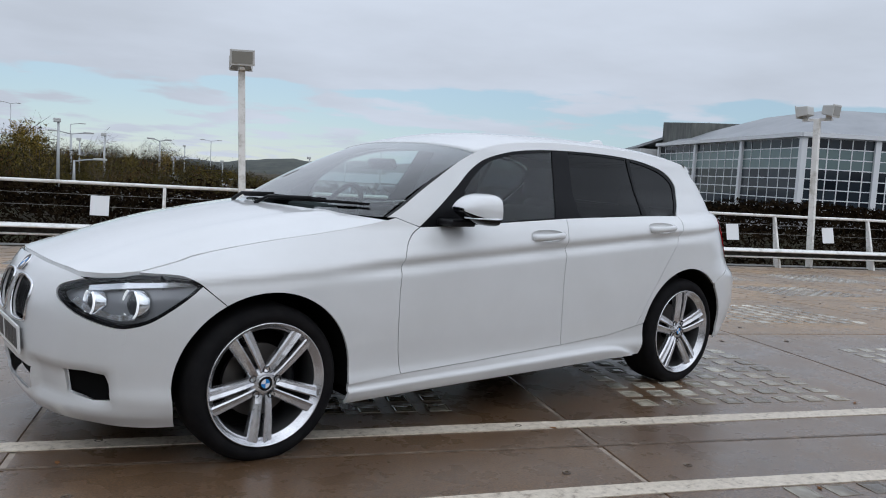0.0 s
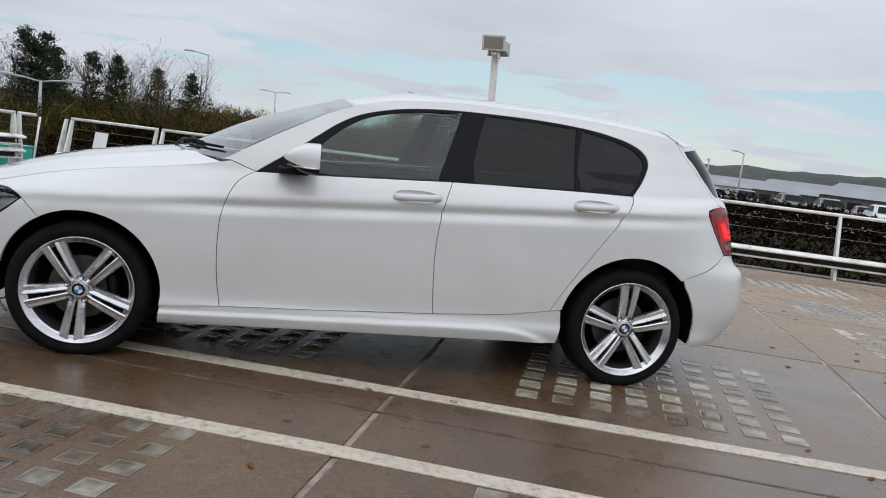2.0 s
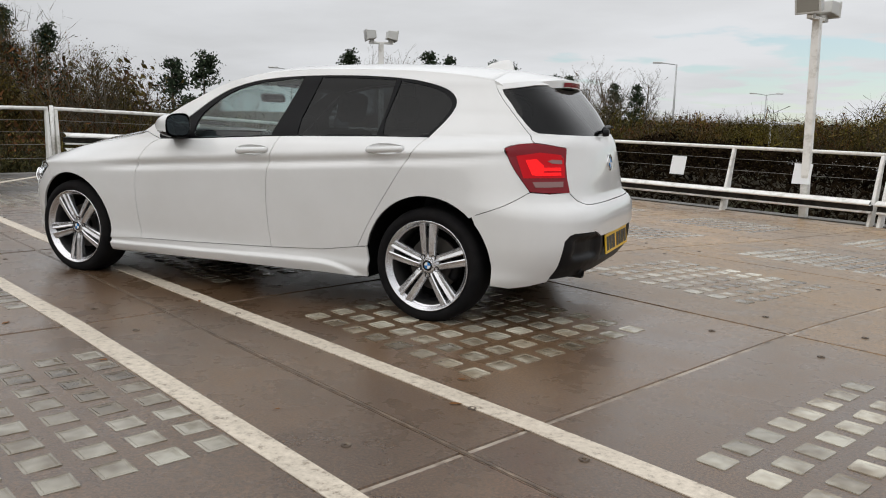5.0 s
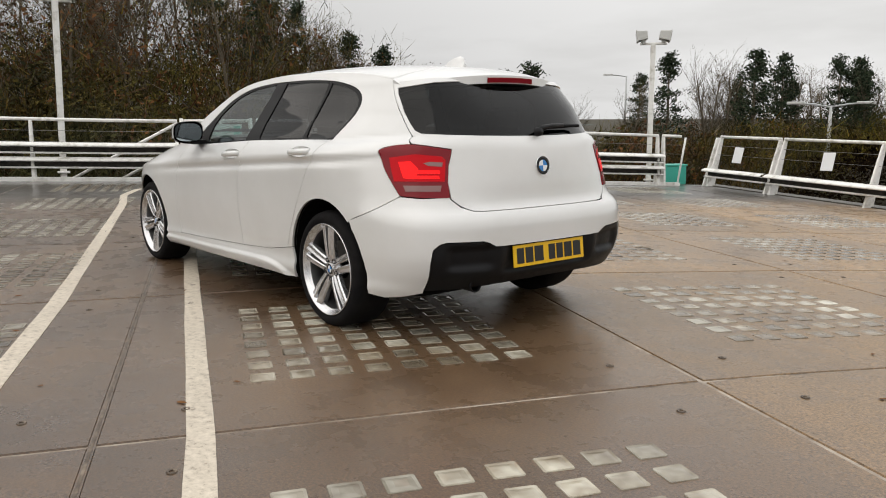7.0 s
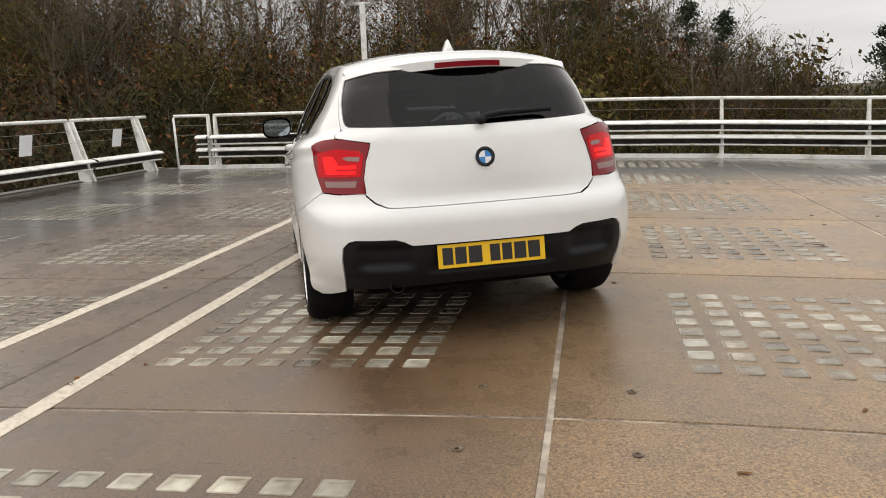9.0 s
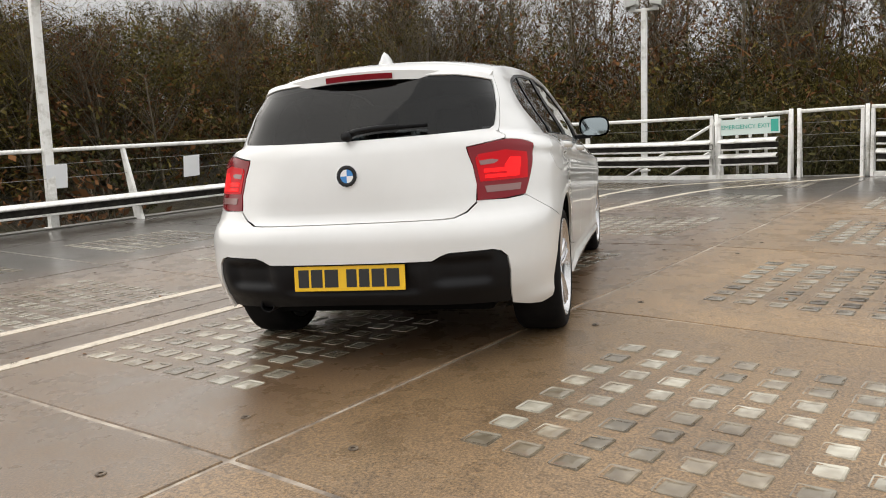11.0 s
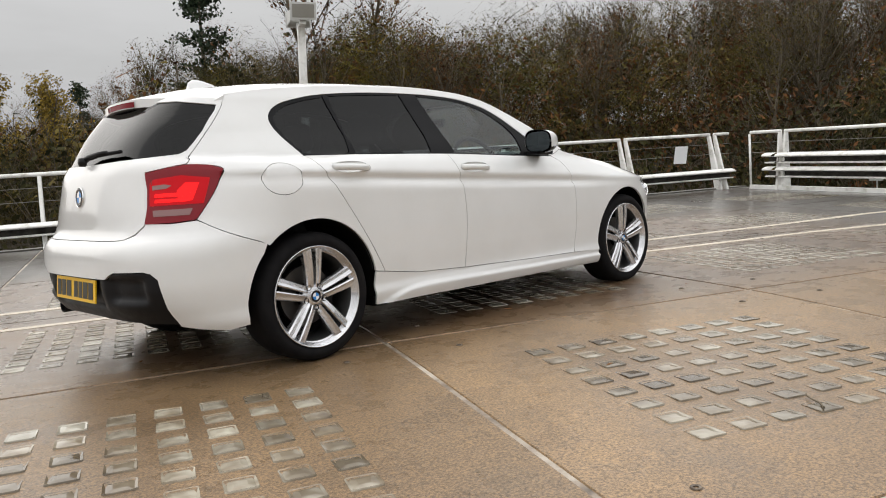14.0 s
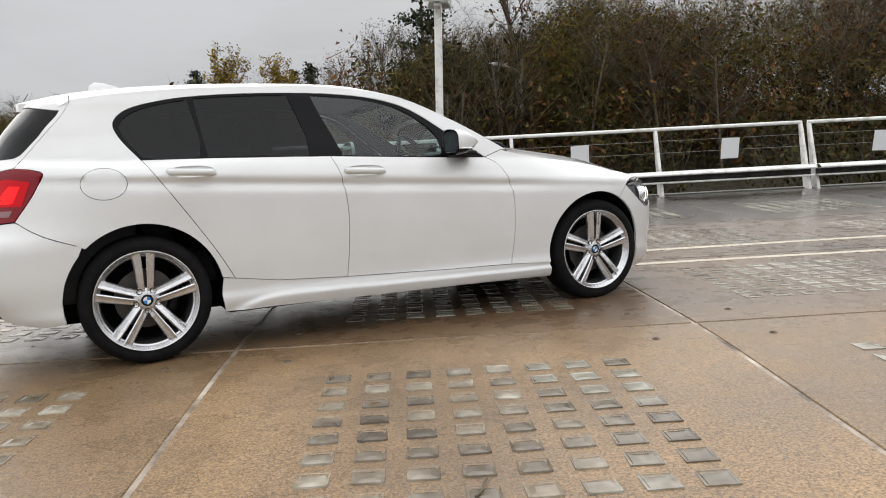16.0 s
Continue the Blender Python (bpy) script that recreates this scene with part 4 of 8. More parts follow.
rail = Curve((-1.66, -1.4, -1.0, -0.5, -0.1, 0.15, 0.45, 0.76), (1.300, 1.338, 1.364, 1.370, 1.345, 1.292, 1.150, 0.966))
rail_line = [(x, float(rail(x))) for x in np.linspace(0.76, -1.60, 40)]
fender_top = Curve((0.70, 0.80, 0.90, 1.05, 1.29, 1.5, 1.68, 1.80), (0.966, 0.945, 0.925, 0.899, 0.864, 0.823, 0.776, 0.742))
fender_line = [(x, float(fender_top(x))) for x in np.linspace(0.72, 1.80, 18)]
lamp_top = smooth_line([(1.80, 0.740), (1.68, 0.738), (1.635, 0.722), (1.606, 0.703)], 4)
seam_f = [(1.606, 0.703), (1.565, 0.665), (1.522, 0.628)]
a_seam = math.degrees(math.atan2(0.628 - 0.315, 1.522 - 1.345))
arch_front = arc(1.345, 0.315, R_F, a_seam, 187.5, 22)
lamp_edge = smooth_line([(-1.872, 0.986), (-1.80, 0.978), (-1.748, 0.957), (-1.775, 0.90), (-1.815, 0.835), (-1.888, 0.737)], 4)
seam_r = smooth_line([(-1.888, 0.737), (-1.82, 0.690), (-1.74, 0.650), (-1.612, 0.602)], 4)
a_r0 = math.degrees(math.atan2(0.602 - 0.315, -1.612 + 1.345))
arch_rear = arc(-1.345, 0.315, R_R, a_r0, 10.8, 22)
tail_edge = smooth_line([(-1.60, 1.312), (-1.614, 1.285), (-1.646, 1.236), (-1.732, 1.140), (-1.828, 1.035), (-1.872, 0.986)], 4)

fender_loop = sill_top[:1] + door_lead + [(0.66, 0.945), (0.72, 0.966)] + fender_line[1:] + lamp_top[1:] + seam_f[1:] + arch_front
fdoor_loop = sill_top[1:4] + door_mid[::-1] + belt_line[::-1][1:] + door_lead[::-1][1:]
rdoor_loop = sill_top[3:6] + door_rear[::-1] + belt_rear[::-1][1:] + door_mid
frame_loop = sill_top[5:] + arch_rear[::-1] + seam_r[::-1][1:] + lamp_edge[::-1][1:] + tail_edge[::-1][1:] + rail_line[::-1] + [(0.72, 0.966), (0.66, 0.945), (0.600, 0.926)] + window_top[::-1] + door_rear
win_loop = window_top + belt_line[1:] + belt_rear[1:]
g_front = round_loop([(0.30, 0.950), (0.325, 1.02), (0.30, 1.085), (0.235, 1.150), (0.13, 1.222), (0.02, 1.264), (-0.15, 1.297), (-0.365, 1.315), (-0.385, 1.305), (-0.275, 0.990), (-0.262, 0.978), (0.0, 0.962)], 3)
g_rear = round_loop([(-0.455, 0.992), (-0.515, 1.315), (-0.53, 1.320), (-0.745, 1.320), (-1.00, 1.310), (-1.012, 1.300), (-0.985, 1.010), (-0.975, 1.000), (-0.7, 0.996)], 3)
g_quarter = round_loop([(-1.022, 1.008), (-1.045, 1.298), (-1.058, 1.303), (-1.23, 1.273), (-1.335, 1.235), (-1.388, 1.178), (-1.362, 1.10), (-1.302, 1.018), (-1.29, 1.012)], 3)
fuel_loop = round_loop([(-1.490 + 0.105 * math.cos(a), 0.893 + 0.077 * math.sin(a)) for a in np.linspace(0, 2 * math.pi, 12, endpoint=False)], 3)
skirt_loop = [(0.985, 0.266), (0.993, 0.178), (0.3, 0.190), (-0.3, 0.198), (-0.70, 0.205), (-0.972, 0.205), (-0.985, 0.30), (-0.972, 0.384)] + sill_top[::-1][1:]

skirt_crease = Curve((-0.97, -0.93, -0.86, -0.76, -0.62, -0.3, 0.3, 0.99), (0.198, 0.207, 0.240, 0.268, 0.279, 0.272, 0.258, 0.246))
CUPS = [round_loop([(xh + 0.118 * math.copysign(abs(math.cos(a)) ** 0.75, math.cos(a)), zh + 0.003 + 0.029 * math.sin(a)) for a in np.linspace(0, 2 * math.pi, 12, endpoint=False)], 2) for xh, zh in ((-0.172, 0.886), (-1.085, 0.928))]

for s in (1, -1):
    mp, fl = side_map(s), s < 0
    panel("front_wing", fender_loop, [], mp, not fl, step=(0.04, 0.015))
    fd = panel("front_door", fdoor_loop, [CUPS[0]], mp, not fl, step=(0.05, 0.012))
    rd = panel("rear_door", rdoor_loop, [CUPS[1]], mp, not fl, step=(0.05, 0.012))
    fr = panel("side_frame", frame_loop, [fuel_loop] if s < 0 else [], mp, not fl, step=(0.045, 0.015))
    if s < 0:
        panel("fuel_flap", shrunk(fuel_loop, 0.001), [], mp, not fl, step=(0.03, 0.03), gap=GAP)
    panel("side_skirt", skirt_loop, [], lambda a, b, s=s: np.stack([a, s * (body_y(a, b) + 0.021 * np.clip((skirt_crease(a) - b) / 0.014, 0, 1) - 0.006 * np.clip((0.40 - b) / 0.1, 0, 1)), b], -1), not fl, step=(0.03, 0.009))
    panel("pillar_trim", shrunk(frame_loop, 0.002), [], side_map(s, 0.028), not fl, m_dash, step=(0.08, 0.06), gap=0.0, lip=0.0, label="dark inner pillar trim")
    panel("window_surround", win_loop, [g_front, g_rear, g_quarter], side_map(s, 0.004), not fl, m_trim, gap=0.001, label="matt black window surround")
    for nm, g, mt, lb in (("front_window", g_front, m_glass, "clear tinted glass"), ("rear_window", g_rear, m_privacy, "dark privacy glass"), ("quarter_window", g_quarter, m_privacy, "dark privacy glass")):
        w = panel(nm, shrunk(g, -0.006), [], side_map(s, 0.009), not fl, mt, gap=0, lip=0, label=lb)
        w.visible_shadow = False
    # door handles: a recess cup and a bar
    for xh, zh, door in ((-0.172, 0.886, fd), (-1.085, 0.928, rd)):
        yb = float(body_y(xh, zh))
        bm = bmesh.new()
        tube(bm, [Vector((xh + 0.112 * k, s * (yb - 0.004 + 0.034 * (1 - abs(k) ** 3)), zh + (-k * 0.006))) for k in (-1, -0.85, -0.6, -0.3, 0, 0.3, 0.6, 0.85, 1)], 0.015, 8)
        for v in bm.verts:
            v.co.z = zh + (v.co.z - zh) * 1.15
        part("handle", bm, m_paint, door, "white door handle", smooth=True)
        cup_loop = CUPS[0] if door is fd else CUPS[1]

        def cup_map(a, b, xh=xh, zh=zh):
            q = np.clip(1 - ((a - xh) / 0.118) ** 2 - ((b - zh - 0.003) / 0.029) ** 2, 0, 1)
            return np.stack([a, s * (body_y(a, b) - 0.020 * np.sqrt(q)), b], -1)

        panel("handle_recess", cup_loop, [], cup_map, not fl, m_paint, step=(0.014, 0.007), gap=0, lip=0, parent=door)


# bonnet
def bonnet_point(a, b):
    """a across from -1 to 1, b from the windscreen to the nose."""
    xs = 0.76 + 1.035 * b
    zs = fender_top(xs)
    ys = body_y(xs, zs)
    xc = 1.0 + 1.018 * b
    zc_ = bonnet_z(xc)
    w = np.abs(a)
    x = xc + (xs - xc) * w**2.2
    z = zc_ + (zs - zc_) * w**2.3 + 0.006 * np.exp(-(((w - 0.63) / 0.07) ** 2)) * (1 - 0.5 * b)
    p = np.stack([x, a * (ys - GAP), z], -1)
    # its front edge lies on the nose and the lamps
    xe, ze = np.interp(np.abs(p[..., 1]), EDGE_Y, EDGE_X), np.interp(np.abs(p[..., 1]), EDGE_Y, EDGE_Z)
    x1 = 2.018 + (1.795 - 2.018) * w**2.2
    z1 = bonnet_z(2.018) + (fender_top(1.795) - bonnet_z(2.018)) * w**2.3
    k = np.clip((b - 0.45) / 0.55, 0, 1) ** 2
    p[..., 0] += (xe - x1) * k
    p[..., 2] += (ze + 0.003 - z1) * k
    return p


edge_line = [nose(nose_phi_y(np.float64(y), z), np.float64(z)) for y, z in ((0.0, 0.741), (0.1, 0.740), (0.2, 0.738), (0.3, 0.735), (0.4, 0.729), (0.48, 0.722))]
edge_line += [nose(nose_phi(np.float64(x), z), np.float64(z)) for x, z in ((1.90, 0.726), (1.85, 0.733), (1.80, 0.742))]
EDGE_X, EDGE_Y, EDGE_Z = ([float(q[i]) for q in edge_line] for i in range(3))


bonnet_z = Curve((1.0, 1.25, 1.5, 1.66, 1.85, 2.02), (0.985, 0.950, 0.903, 0.862, 0.800, 0.742))
ng, mg = 36, 32
bm = bmesh.new()
gr = [[bm.verts.new(bonnet_point(np.float64(-1 + 2 * i / ng), np.float64(0.004 + 0.99 * j / mg))) for j in range(mg + 1)] for i in range(ng + 1)]
for i in range(ng):
    for j in range(mg):
        bm.faces.new((gr[i][j], gr[i][j + 1], gr[i + 1][j + 1], gr[i + 1][j]))
bmesh.ops.recalc_face_normals(bm, faces=bm.faces)
if sum(f.normal.z for f in bm.faces) < 0:
    bmesh.ops.reverse_faces(bm, faces=bm.faces)
laid_rim = [e for e in bm.edges if e.is_boundary]
out = bmesh.ops.extrude_edge_only(bm, edges=laid_rim)
for v in [g for g in out["geom"] if isinstance(g, bmesh.types.BMVert)]:
    v.co.z -= 0.02
for e in laid_rim:
    e.smooth = False
part("bonnet", bm, m_paint, car, smooth=True)


# windscreen and roof
def header_x(y):
    return 0.165 + 0.05 * (1 - (y / 0.62) ** 2)


roof_c = Curve((-1.9, -1.73, -1.52, -1.17, -0.82, -0.21, 0.05, 0.22), (1.336, 1.366, 1.394, 1.418, 1.426, 1.412, 1.370, 1.328))


def roof_z(x, y):
    """Height of the roof skin."""
    yr = body_y(np.clip(x, -1.62, 0.7), rail(np.clip(x, -1.62, 0.7)))
    w = np.clip(np.abs(y) / yr, 0, 1)
    return roof_c(x) + (rail(x) - roof_c(x)) * w**2.6


def screen_point(a, b, off=0.0):
    """a across, b from the cowl up to the roof."""
    yb_, yt_ = 0.715, float(body_y(0.165, rail(0.165))) - 0.004
    y0, y1 = a * yb_, a * yt_
    p0 = np.stack([1.03 - 0.27 * np.abs(a) ** 2.2, y0, 0.975 - 0.012 * a * a], -1)
    p1 = np.stack([header_x(y1) + 0 * a, y1, roof_z(header_x(y1), y1) - 0.003], -1)
    p = p0 + (p1 - p0) * b[..., None]
    bulge = 0.030 * np.sin(math.pi * b) * (1 - 0.4 * a * a) - off
    return p + np.stack([0.5 * bulge, 0 * bulge, 0.8 * bulge], -1)


def grid_part(name, fn, nu_, nv_, material, parent, u=(-1, 1), v=(0, 1), label="", up=True, thick=0.0):
    bm = bmesh.new()
    uu, vv = np.meshgrid(np.linspace(*u, nu_ + 1), np.linspace(*v, nv_ + 1), indexing="ij")
    p = fn(uu, vv)
    gr = [[bm.verts.new(p[i, j]) for j in range(nv_ + 1)] for i in range(nu_ + 1)]
    for i in range(nu_):
        for j in range(nv_):
            bm.faces.new((gr[i][j], gr[i + 1][j], gr[i + 1][j + 1], gr[i][j + 1]))
    bm.normal_update()
    if (sum(f.normal.z for f in bm.faces) < 0) == up:
        bmesh.ops.reverse_faces(bm, faces=bm.faces)
    if thick:
        bmesh.ops.solidify(bm, geom=list(bm.faces), thickness=thick)
    return part(name, bm, material, parent, label, smooth=True)


ws = grid_part("windscreen", lambda a, b: screen_point(a, b), 24, 16, m_screen, car, v=(0.0, 1.0), label="clear windscreen with wet smears")
ws.visible_shadow = False
grid_part("windscreen_border", lambda a, b: screen_point(a, 0.88 + 0.12 * b, 0.004), 24, 4, m_privacy, car, label="dark shade band of the windscreen")
grid_part("scuttle", lambda a, b: np.stack([0.985 - 0.27 * np.abs(a) ** 2.2 + 0.09 * b, a * 0.715, 0.962 - 0.012 * a * a - 0.012 * b], -1), 20, 3, m_black, car, label="black plastic scuttle panel")


def roof_point(a, b):
    xh = header_x(a * 0.6)
    x = xh + (-1.60 - xh) * b
    yr = body_y(np.clip(x, -1.62, 0.7), rail(np.clip(x, -1.62, 0.7)))
    y = a * (yr - 0.0015)
    return np.stack([x, y, roof_z(x, y)], -1)


grid_part("roof", roof_point, 40, 44, m_paint, car, thick=0.012)
grid_part("headlining", lambda a, b: roof_point(a * 0.985, 0.01 + 0.98 * b) - np.array((0, 0, 0.03)), 16, 16, m_dash, car, label="dark grey headlining", up=False)


# tail: spoiler, glass, hatch, bumper
def spoiler_point(a, b):
    """b from the roof to the trailing edge."""
    edge = -1.868 + 0.215 * np.abs(a) ** 2.5
    x = -1.603 + (edge + 1.603) * b
    y = a * (0.585 - 0.01 * b)
    z0 = roof_z(np.full_like(x, -1.60), y)
    z1 = 1.334 - 0.052 * np.abs(a) ** 2.2
    return np.stack([x, y, z0 + (z1 - z0) * (0.75 * b + 0.25 * b * b)], -1)


def spoiler_under(a, b):
    p = spoiler_point(a, np.ones_like(b))
    q = spoiler_point(a, np.zeros_like(b) + 0.25)
    r = p + (q - p) * b[..., None]
    r[..., 2] = p[..., 2] - 0.042 * (1 - 0.7 * np.abs(a) ** 5)
    r[..., 2] -= 0.006 * b
    return r


bm = bmesh.new()
na, nb = 36, 8
A_, B_ = np.meshgrid(np.linspace(-1, 1, na + 1), np.linspace(0, 1, nb + 1), indexing="ij")
top_p, low_p = spoiler_point(A_, B_), spoiler_under(A_, B_)
tp = [[bm.verts.new(top_p[i, j]) for j in range(nb + 1)] for i in range(na + 1)]
lp = [[bm.verts.new(low_p[i, j]) for j in range(nb + 1)] for i in range(na + 1)]
for i in range(na):
    for j in range(nb):
        bm.faces.new((tp[i][j], tp[i][j + 1], tp[i + 1][j + 1], tp[i + 1][j]))
        bm.faces.new((lp[i][j], lp[i][j + 1], lp[i + 1][j + 1], lp[i + 1][j]))
    bm.faces.new((tp[i][nb], lp[i][0], lp[i + 1][0], tp[i + 1][nb]))
for k in (0, na):
    bm.faces.new([tp[k][j] for j in range(nb + 1)] + [lp[k][j] for j in range(nb + 1)])
bmesh.ops.recalc_face_normals(bm, faces=bm.faces)
for e in bm.edges:
    if e.is_manifold and e.calc_face_angle(0) > radians(40):
        e.smooth = False
spoiler = part("roof_spoiler", bm, m_paint, car, smooth=True)
bm = bmesh.new()
bl = [spoiler_point(np.float64(k), np.float64(1.0)) for k in np.linspace(-0.285, 0.285, 13)]
for z0_, z1_, o in ((-0.038, -0.012, 0.004),):
    lo_ = [bm.verts.new(p + np.array((-o, 0, z0_))) for p in bl]
    hi_ = [bm.verts.new(p + np.array((-o - 0.002, 0, z1_))) for p in bl]
    lb_ = [bm.verts.new(p + np.array((0.01, 0, z0_))) for p in bl]
    hb_ = [bm.verts.new(p + np.array((0.01, 0, z1_))) for p in bl]
    for i in range(12):
        bm.faces.new((lo_[i], lo_[i + 1], hi_[i + 1], hi_[i]))
        bm.faces.new((hi_[i], hi_[i + 1], hb_[i + 1], hb_[i]))
        bm.faces.new((lb_[i], lb_[i + 1], lo_[i + 1], lo_[i]))
bmesh.ops.recalc_face_normals(bm, faces=bm.faces)
part("high_brake_light", bm, m_darkred, spoiler, "dark red brake light strip")

grid_part("rear_header_trim", lambda a, b: spoiler_under(a * 0.96, b) - np.array((-0.02, 0, 0.006)), 16, 4, m_dash, car, label="dark inner header trim", up=False)


def both(half):
    """Mirror a half outline that starts and ends on the middle line."""
    return half + [(-a, b) for a, b in half[::-1]]


def tx(x, z):
    return (float(tail_phi(x, z)), z)


def ty(y, z):
    return (float(tail_phi_y(y, z)), z)


def nx_(x, z):
    return (float(nose_phi(x, z)), z)


def ny_(y, z):
    return (float(nose_phi_y(y, z)), z)


glass_half = [(0.0, 1.020), ty(0.3, 1.024), ty(0.5, 1.030), tx(-1.870, 1.036), tx(-1.840, 1.050), tx(-1.751, 1.140), tx(-1.667, 1.236), tx(-1.650, 1.264), ty(0.45, 1.292), ty(0.2, 1.302), (0.0, 1.304)]
tg_map = end_map(tail)
panel("rear_screen", both(glass_half), [], end_map(tail, 0.006), False, m_privacy, step=(0.05, 0.03), gap=0.0, lip=0.0, label="dark tinted rear window").visible_shadow = False
hatch_half = [(0.0, 0.661), ty(0.2, 0.661), ty(0.42, 0.662), ty(0.4725, 0.6655), ty(0.5225, 0.687), ty(0.561, 0.7235), ty(0.564, 0.80), ty(0.547, 0.88), ty(0.524, 0.943), tx(-2.00, 0.962), tx(-1.93, 0.979), tx(-1.874, 0.988)] + [tx(x, z) for x, z in tail_edge[::-1][1:-3]] + [ty(0.45, 1.315), (0.0, 1.32)]
hatch = panel("tailgate", both(hatch_half), [both(glass_half)], tg_map, False, step=(0.045, 0.025))
# boot badge
bump_half = [(0.0, 0.6605), ty(0.42, 0.6612), ty(0.475, 0.664), ty(0.525, 0.684), ty(0.564, 0.722), tx(-2.043, 0.733), tx(-1.97, 0.727), tx(-1.888, 0.735)] + [tx(x, z) for x, z in seam_r[1:]] + [tx(-1.345 + R_R * math.cos(radians(a)), 0.315 + R_R * math.sin(radians(a))) for a in np.linspace(a_r0, 192.0, 10)[1:]] + [tx(-1.80, 0.224), tx(-1.90, 0.24), ty(0.684, 0.262), ty(0.691, 0.34), ty(0.698, 0.42), ty(0.691, 0.487), ty(0.665, 0.514), ty(0.633, 0.523), ty(0.454, 0.520), ty(0.417, 0.508), ty(0.38, 0.488), (0.0, 0.486)]
panel("rear_bumper", both(bump_half), [], tg_map, False, step=(0.045, 0.02))
ins_half = [(0.0, 0.484), ty(0.38, 0.486), ty(0.417, 0.506), ty(0.454, 0.518), ty(0.633, 0.521), ty(0.665, 0.512), ty(0.689, 0.487), ty(0.696, 0.42), ty(0.689, 0.34), ty(0.682, 0.27), ty(0.5, 0.275), (0.0, 0.285)]


def insert_map(a, b):
    p = end_map(tail, 0.006)(a, b)
    pan = np.clip((np.abs(p[..., 1]) - 0.36) / 0.05, 0, 1) * np.clip((0.64 - np.abs(p[..., 1])) / 0.05, 0, 1) * np.clip((b - 0.37) / 0.03, 0, 1) * np.clip((0.50 - b) / 0.02, 0, 1)
    p[..., 0] += 0.030 * pan
    p[..., 0] += 0.024 * np.clip((0.31 - np.abs(p[..., 1])) / 0.02, 0, 1) * np.clip((b - 0.34) / 0.015, 0, 1)
    return p


panel("bumper_insert", both(ins_half), [], insert_map, False, m_black, step=(0.03, 0.015), label="black plastic lower bumper insert")

# tail lamps
lamp_half = smooth_line([(-1.748, 0.957), (-1.775, 0.90), (-1.815, 0.835), (-1.888, 0.737)], 4)
inner = [(0.565, 0.728), (0.563, 0.80), (0.547, 0.88), (0.526, 0.940)]
for s in (1, -1):
    def sg(pts, s=s):
        return [(s * a, b) for a, b in pts]

    loop = [tx(x, z) for x, z in lamp_half] + [tx(-1.97, 0.729)] + [ty(y, z) for y, z in inner] + [tx(-2.00, 0.960), tx(-1.93, 0.977), tx(-1.86, 0.986), tx(-1.80, 0.978)]
    lamp = panel("tail_lamp", sg(loop), [], end_map(tail, -0.004), False, m_darkred, step=(0.03, 0.02), gap=0.0015, lip=0.02, label="red tail lamp with lit light bars")
    lo_loop = [ty(0.600, 0.756), ty(0.589, 0.792), tx(-1.885, 0.792), tx(-1.905, 0.756)]
    panel("reverse_light", sg(lo_loop), [], end_map(tail, -0.0065), False, m_clearlamp, step=(0.03, 0.02), gap=0.004, lip=0.004, label="smoky clear reversing light", parent=lamp)
    up_loop = [ty(0.574, 0.803), ty(0.552, 0.912), ty(0.566, 0.930), tx(-1.90, 0.942), tx(-1.800, 0.924), tx(-1.848, 0.803)]
    panel("red_lens", sg(up_loop), [], end_map(tail, -0.006), False, m_red, step=(0.03, 0.02), gap=0.004, lip=0.004, label="bright red lens", parent=lamp)
    slot = [ty(0.574, 0.876), ty(0.568, 0.898), tx(-1.955, 0.902), tx(-1.935, 0.894), tx(-1.955, 0.880)]
    panel("turn_light", sg(slot), [], end_map(tail, -0.0085), False, m_clearlamp, step=(0.03, 0.02), gap=0.001, lip=0.004, label="smoky clear indicator strip", parent=lamp)
    for z0_, z1_, yi, xo in ((0.818, 0.836, 0.594, -1.885), (0.842, 0.862, 0.588, -1.880)):
        bar = [ty(yi, z0_), ty(yi, z1_), tx(xo, z1_), tx(xo - 0.01, z0_)]
        panel("light_bar", sg(bar), [], end_map(tail, -0.0085), False, m_lit, step=(0.03, 0.02), gap=0.002, lip=0.004, label="lit red light bar", parent=lamp)
    bar = [tx(-1.884, 0.822), tx(-1.846, 0.900), tx(-1.892, 0.904), tx(-1.925, 0.870), tx(-1.93, 0.822)]
    panel("light_bar", sg(bar), [], end_map(tail, -0.0078), False, m_lit, step=(0.03, 0.02), gap=0.001, lip=0.004, label="lit red light bar", parent=lamp)
    bar = [ty(0.566, 0.903), ty(0.562, 0.916), tx(-1.985, 0.922), tx(-1.99, 0.905)]
    panel("clear_strip", sg(bar), [], end_map(tail, -0.0085), False, m_clearlamp, step=(0.03, 0.02), gap=0.001, lip=0.003, parent=lamp)


